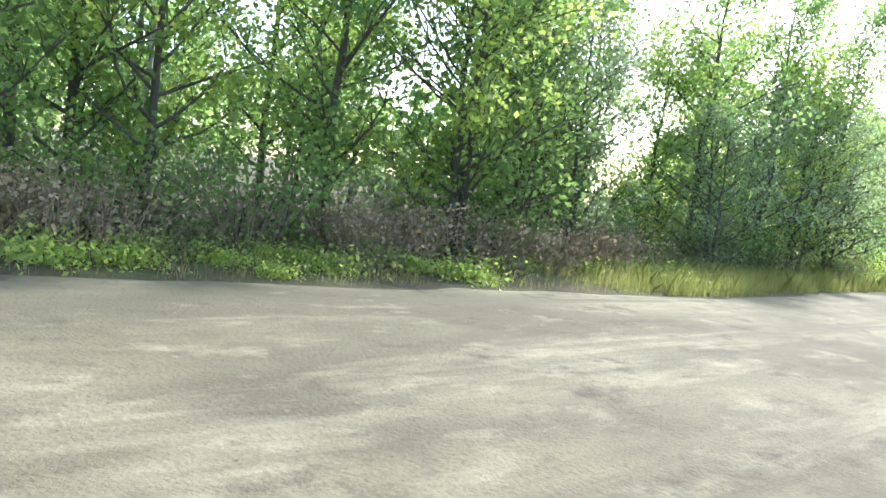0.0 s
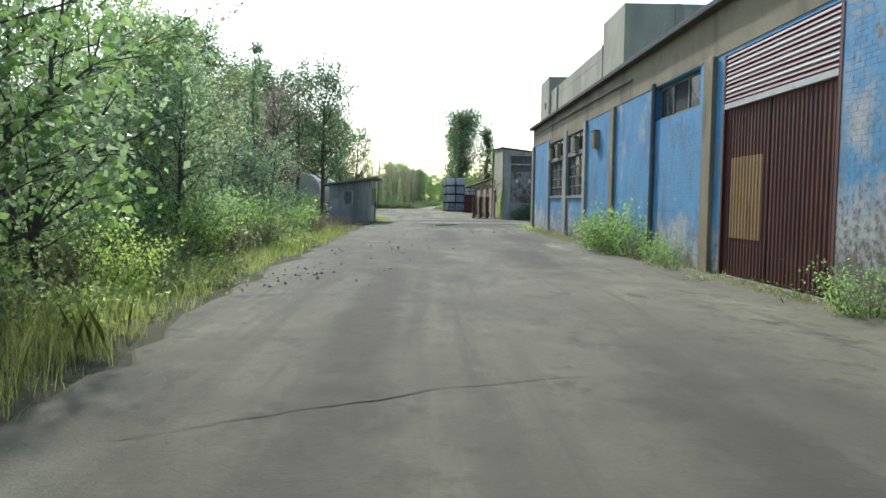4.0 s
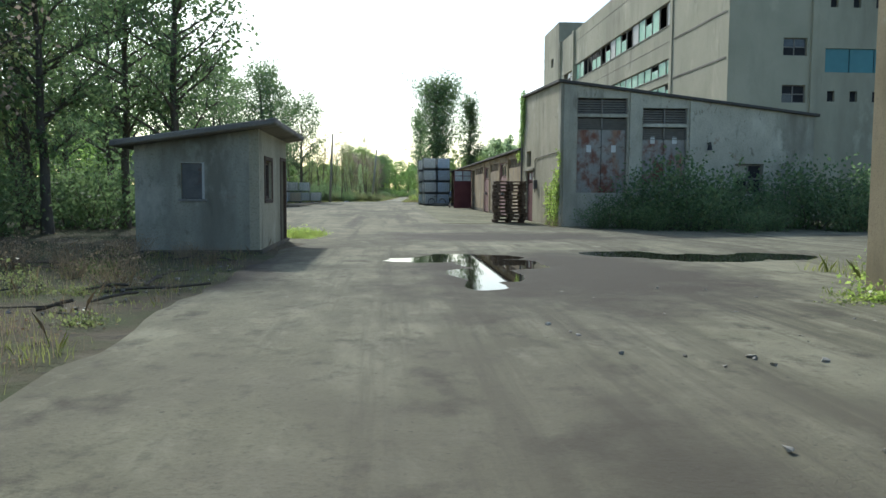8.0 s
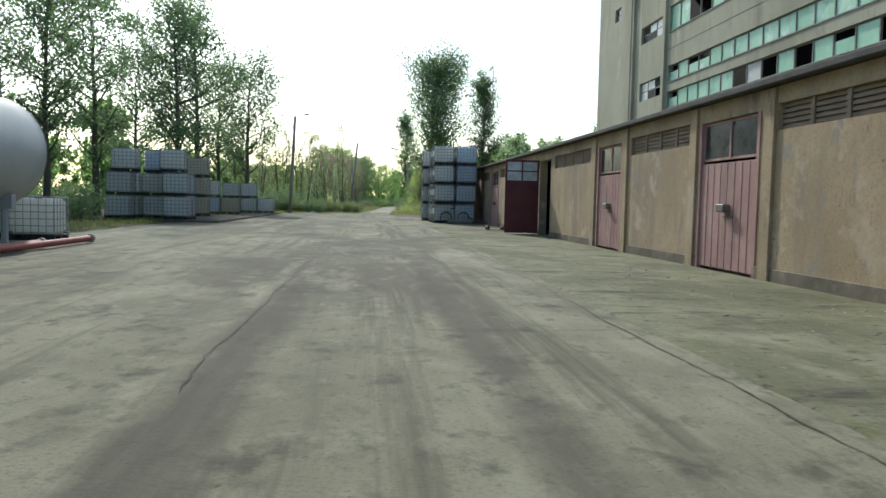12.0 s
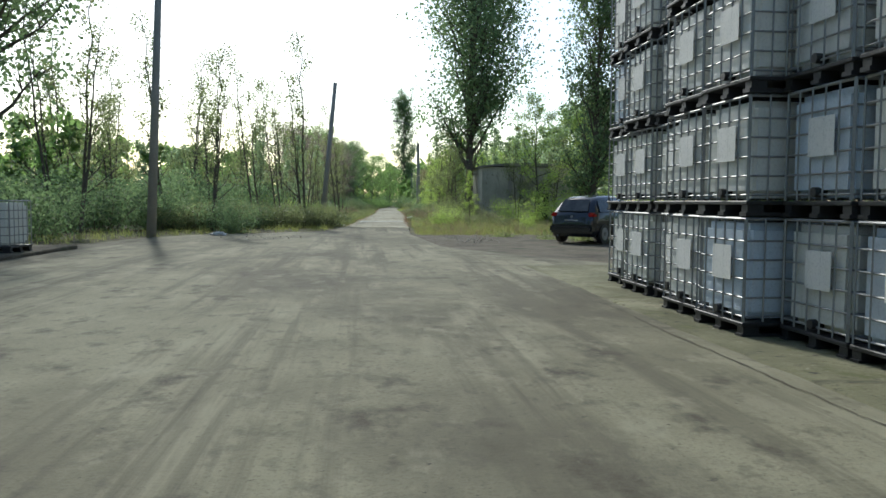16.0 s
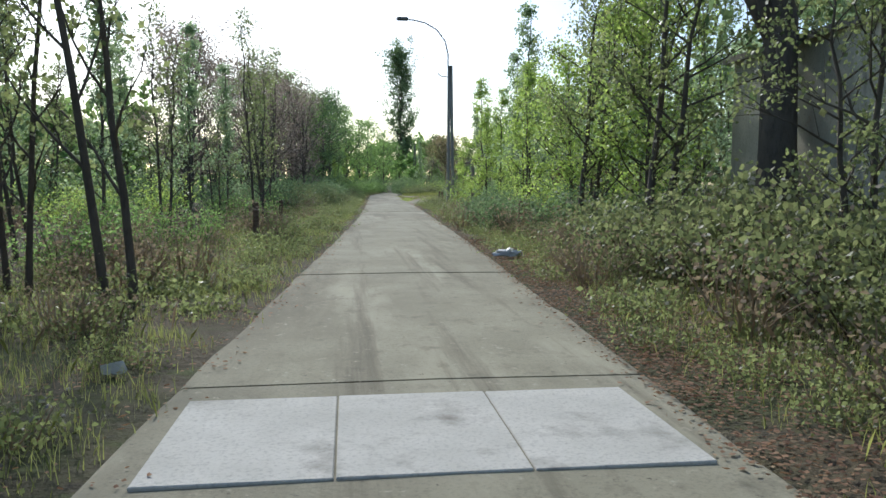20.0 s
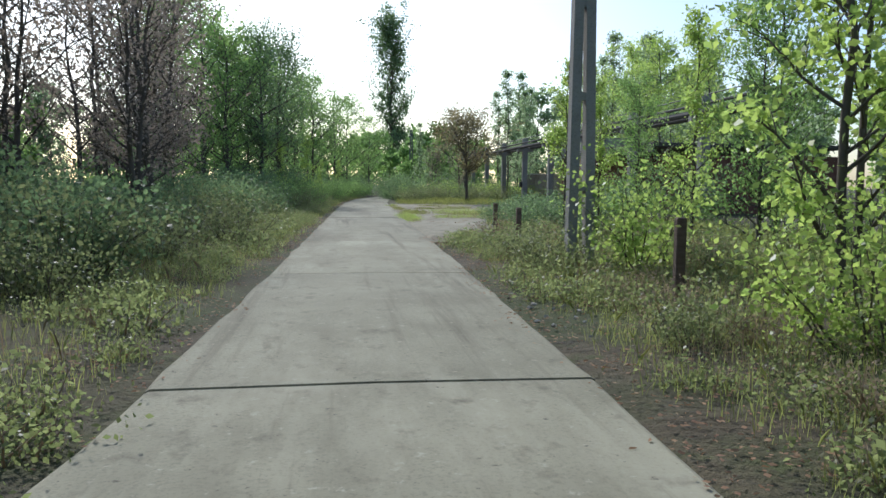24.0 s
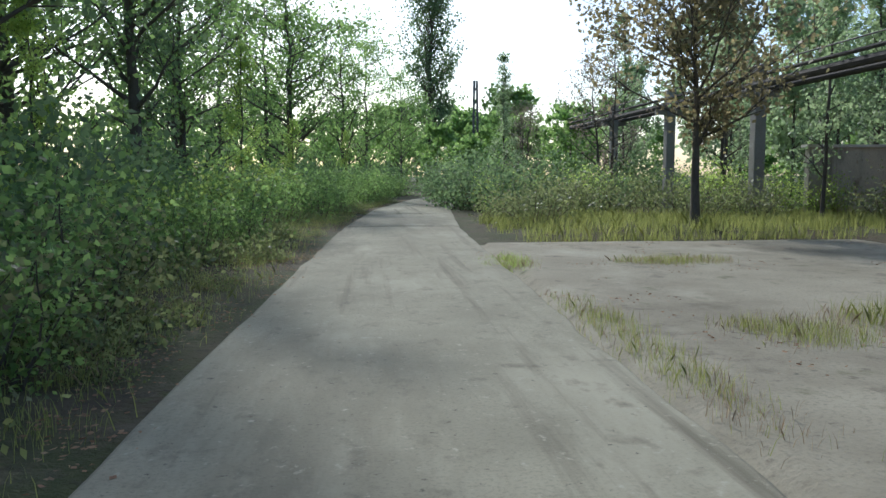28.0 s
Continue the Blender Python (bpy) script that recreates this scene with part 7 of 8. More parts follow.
    part("number_plate", one_box(-0.26, 0.26, 0.012, 0.03, 0.63, 0.74), M_LABEL, car, "pale plate with dark bars")
    for k in range(6):
        part("plate_bar", one_box(-0.22 + 0.075 * k, -0.17 + 0.075 * k, 0.006, 0.011, 0.655, 0.715), M_BLACK, car)
    part("badge", one_tube((0, 0.02, 0.84), (0, 0.05, 0.84), 0.045, seg=12), M_GALV, car)
    part("rear_wiper", one_box(-0.02, 0.36, 0.07, 0.085, 1.0, 1.015), M_BLACK, car)
    part("exhaust", one_tube((-0.5, -0.05, 0.24), (-0.5, 0.25, 0.24), 0.03), M_STEEL, car)


def build_posts():
    p = thing("street_lamp", "tall concrete twin-leg lamp post with a curved steel arm", "street lamp")
    top, base = Vector((4.15, 175.2, 7.7)), 175.2
    for x in (4.36, 4.66):
        part("leg", one_box(-0.075, 0.075, -0.09, 0.09, 0, 1, m=Matrix.Translation((x, base, -0.3)) @ Matrix(((1, 0, (4.42 + (x - 4.36) * 0.35 - x) * 1.0, 0), (0, 1, 0, 0), (0, 0, 8.0, 0), (0, 0, 0, 1)))), M_CONC, p)
    for z in (1.2, 2.6, 4.0, 5.4, 6.7):
        f = z / 7.7
        part("rung", one_box(4.38 + 0.04 * f, 4.64 - 0.1 * f, base - 0.07, base + 0.07, z, z + 0.12), M_CONC, p)
    arm = [(4.36, base, 7.6), (4.36, base, 8.3), (4.2, base, 9.0), (3.75, base, 9.6), (3.1, base, 9.95), (2.5, base, 10.08), (2.1, base, 10.1)]
    part("arm", wire(bmesh.new(), arm, 0.035, 8), M_STEEL, p)
    part("lamp_head", rounded(1.55, 2.2, base - 0.13, base + 0.13, 10.04, 10.22, 0.05), M_STEEL, p, "grey lamp head")
    part("side_stub", wire(bmesh.new(), [(4.3, base, 7.1), (3.95, base, 7.15), (3.8, base, 7.3)], 0.03), M_STEEL, p)
    q = thing("lamp_post", "grey concrete lamp post at the edge of the yard", "lamp post")
    part("shaft", one_tube((-9.25, 117.4, -0.3), (-8.85, 117.4, 8.75), 0.17, 0.11, 10), M_CONC, q, smooth=True)
    part("arm", wire(bmesh.new(), [(-8.85, 117.4, 8.6), (-8.5, 117.4, 8.85), (-8.0, 117.4, 8.95)], 0.025), M_STEEL, q)
    part("lamp_head", rounded(-8.05, -7.6, 117.3, 117.5, 8.9, 9.02, 0.03), M_STEEL, q)
    r = thing("leaning_pole", "bare leaning concrete pole without wires", "pole")
    part("shaft", one_tube((-4.15, 132.0, -0.3), (-3.4, 132.0, 7.6), 0.15, 0.1, 10), M_CONC, r, smooth=True)
    s = thing("lattice_pole", "distant narrow lattice power pole", "pole")
    for x in (8.35, 8.75):
        part("leg", one_tube((x, 243, -0.3), (8.55 + (x - 8.55) * 0.4, 243, 6.9), 0.07, seg=6), M_STEEL, s)
    for k in range(8):
        z = 0.5 + 0.8 * k
        part("lacing", one_tube((8.36 + 0.012 * k, 243, z), (8.74 - 0.012 * k, 243, z + 0.6), 0.025, seg=4), M_STEEL, s)
    for k, (x, y, h) in enumerate(((4.45, 167.4, 0.9), (4.37, 171.4, 0.95), (4.6, 179.6, 0.8), (3.4, 153.3, 0.85), (3.9, 160.0, 0.8), (4.5, 163.4, 0.75), (-3.1, 150.2, 0.75), (-3.5, 153.8, 0.8), (-3.2, 157.6, 0.8), (-2.6, 204.5, 0.7), (4.9, 183.4, 0.8))):
        f = thing("fence_post", "short rotting timber fence post in the grass", "post", group="old fence posts")
        part("shaft", one_box(x - 0.055, x + 0.055, y - 0.05, y + 0.05, -0.25, h, bevel=0.015), M_TIMBER, f)


def build_pipes():
    rack = thing("pipe_rack", "overhead pipes on tall concrete posts beside the apron", "pipe rack")
    ys = [187.6, 193.7, 199.7, 205.7, 211.7, 217.8, 224.0, 230.2]
    for k, y in enumerate(ys):
        part("post", one_box(12.66, 12.98, y - 0.16, y + 0.16, -0.3, 4.3, bevel=0.02), M_CONC, rack, "grey concrete post")
        part("cross_beam", one_box(12.3, 13.35, y - 0.11, y + 0.11, 3.42, 3.6), M_CONC, rack)
    for x, z, r in ((12.5, 3.72, 0.11), (12.62 + 0.55, 3.70, 0.09), (12.42, 3.95, 0.05), (13.28, 3.68, 0.06)):
        part("pipe", wire(bmesh.new(), [(x, y, z + 0.03 * math.sin(y)) for y in [182.0, *ys, 236.0]], r, 8), M_ROOF, rack, "dark lagged pipe")
    part("walkway_rail", one_tube((12.36, 182, 4.2), (12.36, 236, 4.15), 0.02, seg=5), M_STEEL, rack)
    part("switch_box", one_box(12.5, 12.66, 211.6, 211.85, 1.15, 1.5), M_BLACK, rack)


def build_water():
    for k, (x0, x1, y0, y1) in enumerate(((-2.2, 1.5, 27.4, 35.2), (1.9, 7.6, 31.2, 36.0))):
        tagged(new("puddle", mesh_of("puddle", one_box(x0, x1, y0, y1, -0.06, -0.016), M_WATER)), "still muddy puddle reflecting the sky", "puddle", kind="structure")


def stone_bm(rnd, r):
    bm = bmesh.new()
    sx, sy, sz = rnd.uniform(0.7, 1.3), rnd.uniform(0.7, 1.3), rnd.uniform(0.4, 0.8)
    for _ in range(11):
        w = Vector((rnd.gauss(0, 1), rnd.gauss(0, 1), rnd.gauss(0, 1))).normalized() * r * rnd.uniform(0.8, 1.1)
        bm.verts.new((w.x * sx, w.y * sy, w.z * sz))
    hull = bmesh.ops.convex_hull(bm, input=bm.verts)
    bmesh.ops.delete(bm, geom=[v for v in bm.verts if not v.link_faces], context="VERTS")
    return bm


M_HUMP = surface("whitish_concrete", (0.50, 0.485, 0.42), (0.60, 0.58, 0.51), 2, 0.9, layers=(((0.22, 0.20, 0.16), 1.4, 0.55, 0.72, (1, 1, 1)),))


def build_rubble():
    rnd = random.Random(12)
    shapes = [mesh_of("stone", stone_bm(rnd, 1.0), M_STONE) for _ in range(6)]
    pile = thing("rubble_pile", "heap of broken concrete and stones by the wall", "rubble")
    part("core", mesh_of("core", stone_bm(rnd, 0.9), M_SOIL), None, pile).matrix_local = Matrix.Translation((3.6, -7.4, -0.3)) @ Matrix.Diagonal((0.9, 2.6, 0.75, 1))
    for k in range(280):
        a, d = rnd.uniform(0, 6.28), rnd.random() ** 0.6
        x, y = 3.55 + 0.85 * d * math.cos(a), -7.3 + 2.9 * d * math.sin(a)
        r = rnd.uniform(0.025, 0.05) if k % 4 else rnd.uniform(0.05, 0.1)
        z = max(0.0, 0.30 * (1 - d * d)) + r * 0.2
        o = part("stone", shapes[k % 6], None, pile)
        o.matrix_local = Matrix.Translation((x, y, z)) @ Euler((rnd.uniform(0, 6), rnd.uniform(0, 6), rnd.uniform(0, 6))).to_matrix().to_4x4() @ Matrix.Diagonal((r, r, r, 1))
    heaps = ((3.95, 55.6, 0.5, 1.2, 40, "small heap of plaster crumbs by the wall"), (-2.95, 137.6, 0.35, 1.4, 22, "pale broken stones at the road's edge"), (-3.4, 2.0, 0.5, 2.4, 30, "scattered stones at the yard's edge"), (-5.6, 29.4, 1.4, 3.4, 110, "scattered rubble and clods beside the gatehouse"), (2.0, 149.5, 0.5, 2.5, 30, "scattered rubble along the road"), (-5.6, 117.5, 1.5, 2.2, 26, "scattered rubble beside the yard"), (3.1, 171.2, 0.8, 1.6, 34, "pale crumbs of rubble on the verge"), (-2.95, 133.4, 0.3, 2.4, 26, "pale broken stones along the road's edge"), (1.6, 116, 0.9, 3.0, 60, "broken brick and stone by the road"), (2.4, 60.0, 1.1, 6.5, 110, "crumbs of dirt and concrete before the garages"), (-2.0, 9.0, 1.6, 9.0, 60, "loose stones on the yard"), (1.5, 24.0, 2.0, 5.0, 50, "loose stones near the puddles"))
    for x0, y0, wx, wy, n, text in heaps:
        h = thing("stone_scatter", text, "stones")
        for k in range(n):
            a, d = rnd.uniform(0, 6.28), rnd.random() ** 0.7
            r = rnd.uniform(0.014, 0.045)
            o = part("stone", shapes[k % 6], None, h)
            o.matrix_local = Matrix.Translation((x0 + wx * d * math.cos(a), y0 + wy * d * math.sin(a), r * 0.3)) @ Euler((0, 0, rnd.uniform(0, 6))).to_matrix().to_4x4() @ Matrix.Diagonal((r, r, r, 1))
    for x, y, r in ((-2.75, 139.0, 0.11), (-2.9, 136.2, 0.10), (-3.3, 134.0, 0.09), (3.4, -4.6, 0.1)):
        tagged(new("boulder", mesh_of("boulder", stone_bm(rnd, r), M_HUMP)), "pale lump of broken concrete on the verge", "stone", group="lumps of concrete").location = (x, y, r * 0.35)
    hump = thing("speed_hump", "raised pale concrete strip across the road", "speed hump")
    for k, (a, b) in enumerate(((-2.1, -1.23), (-1.22, -0.33), (-0.32, 0.55))):
        part("strip_slab", one_box(a, b, 136.9, 138.2, -0.1, 0.022 + 0.003 * (k % 2), bevel=0.006), M_HUMP, hump)
    rs = random.Random(33)
    for k in range(26):
        x, y, a, ln = rs.uniform(-8.2, -4.7), rs.uniform(25.5, 33.8), rs.uniform(0, 3.14), rs.uniform(0.35, 1.3)
        st = thing("dead_branch", "dry grey branch lying on the dirt", "branch", group="dead branches before the gatehouse")
        pts = [(x + ln * (u - 0.5) * math.cos(a) + 0.05 * rs.uniform(-1, 1), y + ln * (u - 0.5) * math.sin(a), ground_z(x, y) + 0.03 + 0.10 * rs.random() * u) for u in (0, 0.33, 0.66, 1)]
        part("stick", wire(bmesh.new(), pts, rs.uniform(0.008, 0.02), 5), M_BARK, st)
    cr = thing("broken_crate", "flat broken timber crate by the garage wall", "crate")
    for k in range(5):
        part("board", one_box(3.35, 4.25, 82.1 + 0.17 * k, 82.24 + 0.17 * k, 0.12, 0.14), M_TIMBER, cr)
    for x in (3.4, 4.12):
        part("side_board", one_box(x, x + 0.08, 82.1, 82.92, 0.0, 0.22), M_TIMBER, cr)


def build_bag():
    rnd = random.Random(3)
    for x, y, s, text in ((1.72, 147.0, 0.21, "torn white plastic bag caught in the weeds"), (-7.2, 118.5, 0.22, "crumpled white litter on the verge"), (-3.0, 129.6, 0.12, "crumpled white litter on the verge")):
        bm = bmesh.new()
        bmesh.ops.create_icosphere(bm, subdivisions=4, radius=1.0)
        for v in bm.verts:
            d = v.co.copy()
            folds = 1 - abs(noise.noise(d * 1.7 + Vector((x, y, 0)))) * 1.6 + 0.45 * noise.noise(d * 4.1) + 0.2 * abs(noise.noise(d * 11))
            k = s * max(0.25, folds)
            v.co = Vector((d.x * k * 1.4, d.y * k * 0.8, max(-0.02, d.z * k * 0.55)))
        tagged(new("plastic_bag", mesh_of("plastic_bag", bm, M_BAG, True)), text, "litter").location = (x, y, 0.03)


def build_ivy():
    """Creepers on the store: each has a few wandering stems on the wall with uneven clumps of leaves."""
    rng = np.random.default_rng(77)
    for text, mat, starts, rise, height, stems, n, puff in (
            ("climbing ivy at the corner of the store", M_LEAFY, (47.35, 47.85), 1, 2.95, 6, 1900, 0.10),
            ("thin creeper reaching out over the wall", M_LEAFY, (48.3, 49.1), 1, 2.3, 4, 420, 0.11),
            ("creeper hanging from the store's roof", M_LEAF, (54.6, 55.1), -1, 2.7, 6, 2300, 0.14),
            ("yellowing creeper over the garage eaves", M_LEAFY, (55.3, 56.4), -1, 0.6, 4, 420, 0.10)):
        iv = thing("ivy", text, "climbing plant")
        v, f, tips = [], [], []
        z0 = 0.0 if rise > 0 else (5.95 if "roof" in text else 3.4)
        for k in range(stems):
            y, z = rng.uniform(*starts), z0
            h = height * rng.uniform(0.45, 1.0)
            pts = []
            for i in range(9):
                pts.append(Vector((4.71 - 0.05 * rng.random(), y, z)))
                y += rng.normal() * 0.11
                z += rise * h / 8
            tube_path(v, f, pts, [0.014 - 0.0012 * i for i in range(9)], 4)
            tips += [p.lerp(q, u) for p, q in zip(pts[:-1], pts[1:]) for u in (0.0, 0.5)]
        w = rng.uniform(0.02, 1, len(tips)) ** 2
        pick = rng.choice(len(tips), n, p=w / w.sum())
        c = np.array([tuple(t) for t in tips])[pick] + rng.normal(size=(n, 3)) * np.array([0.4, 1, 1]) * puff
        c[:, 0] = np.minimum(c[:, 0], 4.70)
        c[:, 2] = np.maximum(c[:, 2], 0.04)
        part("foliage", leaf_mesh("foliage", c, 0.052, mat, rng), None, iv)
        part("vine", from_arrays("vine", v, f, M_BARK), None, iv)


def build_scrap():
    dr = thing("steel_pipe", "dark steel pipe lying before the containers", "pipe")
    ring = bmesh.new()
    tube(ring, (2.5, 91.45, 0.145), (3.95, 91.4, 0.145), 0.14, seg=20, caps=False)
    tube(ring, (2.5, 91.45, 0.145), (3.95, 91.4, 0.145), 0.125, seg=20, caps=False)
    part("barrel", ring, M_RUIN, dr, smooth=True)
    for x in (2.5, 3.93):
        part("rim", one_tube((x - 0.012, 91.43, 0.145), (x + 0.012, 91.43, 0.145), 0.15, seg=20), M_STEEL, dr)
    for a, b, r in (((3.7, 91.75, 0.42), (4.68, 90.3, 0.05), 0.022), ((3.85, 91.8, 0.3), (4.6, 89.95, 0.03), 0.018), ((4.2, 91.7, 0.55), (4.72, 90.8, 0.03), 0.02), ((3.3, 91.4, 0.03), (4.5, 90.6, 0.03), 0.025)):
        sc = thing("scrap_pole", "thin grey scrap pole lying against the wall", "pole", group="scrap by the containers")
        part("rod", one_tube(a, b, r, seg=6), M_TIMBER, sc)


build_scrap()
build_totes()
build_pallets()
build_tank()
build_bicycle()
build_car()
build_posts()
build_pipes()
build_water()
build_rubble()
build_bag()
build_ivy()


# ---- grass, litter and the apron ----
def blades(name, label, spots, material, h0, h1, width, seed):
    """One object of many upright blades at the (x, y) spots."""
    rng = np.random.default_rng(seed)
    n = len(spots)
    p = np.zeros((n, 3))
    p[:, :2] = spots
    p[:, 2] = [top_z(x, y) - 0.01 for x, y in spots]
    a = rng.uniform(0, 2 * math.pi, n)
    side = np.stack([np.cos(a), np.sin(a), np.zeros(n)], 1) * 0.75 * width * rng.uniform(0.6, 1.2, (n, 1))
    h = rng.uniform(h0, h1, n)
    bend = rng.normal(size=(n, 2)) * 0.28
    tip = p + np.stack([bend[:, 0] * h, bend[:, 1] * h, h], 1)
    mid = p + np.stack([bend[:, 0] * h * 0.3, bend[:, 1] * h * 0.3, h * 0.55], 1)
    v = np.stack([p - side, p + side, mid + side * 0.7, tip, mid - side * 0.7], 1).reshape(-1, 3)
    me = bpy.data.meshes.new(name)
    me.vertices.add(5 * n)
    me.vertices.foreach_set("co", v.astype(np.float32).ravel())
    me.loops.add(5 * n)
    me.loops.foreach_set("vertex_index", np.arange(5 * n, dtype=np.int32))
    me.polygons.add(n)
    me.polygons.foreach_set("loop_start", np.arange(0, 5 * n, 5, dtype=np.int32))
    me.update(calc_edges=True)
    me.materials.append(material)
    return tagged(new(name, me), label, "grass", kind="stuff")


def spread(n, fn, seed):
    """n spots in tufts; fn gives a random tuft centre."""
    rnd = random.Random(seed)
    out = []
    while len(out) < n:
        x, y = fn(rnd)
        for _ in range(rnd.randint(6, 16)):
            out.append((x + rnd.gauss(0, 0.11), y + rnd.gauss(0, 0.11)))
    return out[:n]


def verge(side, y0, y1, near, far, power=1.6):
    def pick(r):
        y = r.uniform(y0, y1)
        return line_at(ROAD, y) + side * (near + (far - near) * r.random() ** power), y
    return pick


def yard_left(y0, y1, w):
    def pick(r):
        y = r.uniform(y0, y1)
        return line_at(LEFT_EDGE, y) - 0.1 - w * r.random(), y
    return pick


def oval(x, y, rx, ry):
    def pick(r):
        a, d = r.uniform(0, 6.28), math.sqrt(r.random())
        return x + rx * d * math.cos(a), y + ry * d * math.sin(a)
    return pick


blades("grass", "thin green and straw-coloured grass at the yard's edge", spread(20000, yard_left(-38, 25, 2.6), 61), M_GRASS, 0.03, 0.2, 0.005, 61)
blades("grass", "lush tall yellow-green grass below the trees", spread(11000, yard_left(-17.5, -4, 1.8), 361), M_GRASS, 0.1, 0.5, 0.0045, 361)
blades("grass", "bright grass at the yard's edge", spread(5000, yard_left(-4, 18, 1.2), 362), M_GRASSB, 0.06, 0.32, 0.005, 362)
blades("grass", "tall sunlit grass tufts below the trees", spread(5000, yard_left(-18.5, -11, 1.7), 62) + spread(2600, yard_left(8, 20, 1.6), 162), M_GRASS, 0.1, 0.36, 0.004, 62)
blades("grass", "thin dry grass on the verge beside the road", spread(62000, verge(1, 128, 182, 1.8, 5.5, 0.8), 63), M_GRASS, 0.03, 0.22, 0.004, 63)
blades("grass", "short shaded grass on the verge", spread(84000, verge(-1, 128, 235, 1.75, 5.0, 0.9), 64), M_GRASS, 0.03, 0.2, 0.004, 64)
blades("dry_grass", "brown withered stalks on the verge", spread(12000, verge(1, 126, 180, 2.1, 5.2, 0.8), 60), M_DRY, 0.05, 0.34, 0.0035, 60)
blades("dry_grass", "brown withered stalks on the shaded verge", spread(12000, verge(-1, 128, 200, 2.1, 5.2, 0.8), 59), M_DRY, 0.05, 0.32, 0.0035, 59)
blades("grass", "mat of short grass below the trees of the yard", spread(26000, yard_left(-38, 36, 3.2), 158), M_GRASS, 0.02, 0.12, 0.004, 158)
blades("dry_grass", "withered stalks below the trees of the yard", spread(9000, yard_left(-38, 36, 3.0), 58), M_DRY, 0.06, 0.4, 0.0035, 58)
blades("grass", "tall yellowing grass behind the parked car", spread(15000, lambda r: (r.uniform(0.6, 9.5), r.uniform(120.2, 133)), 65), M_GRASS, 0.06, 0.42, 0.0045, 65)
blades("dry_grass", "straw-coloured stalks behind the parked car", spread(7000, lambda r: (r.uniform(0.9, 9.5), r.uniform(120, 133)), 165), M_DRY, 0.1, 0.45, 0.004, 165)
blades("grass", "grass at the foot of the bramble bank", spread(12000, lambda r: (line_at(LEFT_EDGE, y := r.uniform(60, 127)) - 0.2 - 2.5 * r.random(), y), 66), M_GRASS, 0.06, 0.3, 0.008, 66)
blades("grass", "grass strip along the workshop's foot", spread(3600, lambda r: (4.2 - 0.45 * r.random() ** 2, r.uniform(-6, 28)), 67), M_GRASS, 0.04, 0.22, 0.006, 67)
blades("grass", "weedy grass by the puddles", spread(7000, lambda r: (5.2 + 12 * r.random(), 28.4 + 2.0 * r.random()), 68), M_GRASS, 0.1, 0.4, 0.008, 68)
def shoulder(r):
    y = r.uniform(119, 128)
    return line_at(RIGHT_EDGE, y) + 0.35 + (8.6 - line_at(RIGHT_EDGE, y)) * r.random() ** 1.2, y


blades("grass", "patchy yellow-green grass on the dirt beside the road", spread(20000, shoulder, 265), M_GRASS, 0.03, 0.26, 0.0045, 265)
blades("dry_grass", "straw stalks on the dirt beside the road", spread(7000, shoulder, 266), M_DRY, 0.05, 0.35, 0.0035, 266)
blades("grass_tuft", "bright grass tuft at the gatehouse corner", spread(5200, oval(-4.35, 40.4, 0.65, 1.2), 267), M_GRASSB, 0.05, 0.3, 0.0035, 267)
ISLES = ((3.45, 192.5, 0.30, 3.0), (4.2, 197.4, 0.55, 1.6), (3.95, 208.4, 0.3, 0.8), (6.4, 208.2, 0.9, 0.35), (7.0, 199.0, 2.0, 0.8), (7.6, 195.4, 2.2, 0.9), (9.8, 203.5, 1.6, 0.5), (5.4, 203.2, 0.5, 0.5), (10.8, 198, 1.2, 2.6), (3.95, 203.0, 0.16, 2.2), (5.6, 193.0, 1.1, 1.0), (6.9, 203.6, 0.9, 0.5), (6.6, 196.8, 1.6, 1.0))
for k, (x, y, rx, ry) in enumerate(ISLES):
    blades("grass_tuft", "island of long grass growing through the concrete", spread(int((1500 if k == 0 else 900) + 1500 * rx * ry), oval(x, y, rx, ry), 70 + k), M_GRASS if k % 2 else M_GRASSB, 0.03, 0.24 if k in (0, 1, 4, 5, 11) else 0.15, 0.0026, 70 + k)
    blades("dry_grass", "withered grass among the green tufts on the concrete", spread(int(500 + 700 * rx * ry), oval(x, y, rx * 1.15, ry * 1.15), 170 + k), M_DRY, 0.02, 0.14, 0.003, 170 + k)
blades("grass", "grass strip behind the concrete apron", spread(12000, lambda r: (r.uniform(5, 16), r.uniform(212, 219)), 90), M_GRASS, 0.1, 0.4, 0.008, 90)
blades("grass", "rank grass beside the bramble mound", spread(16000, lambda r: (r.uniform(5.6, 12.4), r.uniform(172, 188)), 91), M_GRASS, 0.12, 0.45, 0.007, 91)


def litter(label, spots, seed):
    rng = np.random.default_rng(seed)
    n = len(spots)
    c = np.zeros((n, 3))
    c[:, :2] = spots
    c[:, 2] = [max(ground_z(x, y), 0.0) for x, y in spots] + rng.uniform(0.0, 0.015, n)
    d = rng.normal(size=(n, 3)) * np.array([1, 1, 0.25])
    me = leaf_mesh("leaf_litter", c, 0.032, M_LITTER, rng, 1.3, 0.0)
    co = np.zeros(4 * n * 3, np.float32)
    me.vertices.foreach_get("co", co)
    co = co.reshape(n, 4, 3)
    co[:, :, 2] = c[:, None, 2] + (co[:, :, 2] - c[:, None, 2]) * 0.25 + 0.012
    me.vertices.foreach_set("co", co.ravel())
    tagged(new("leaf_litter", me), label, "fallen leaves", kind="stuff")


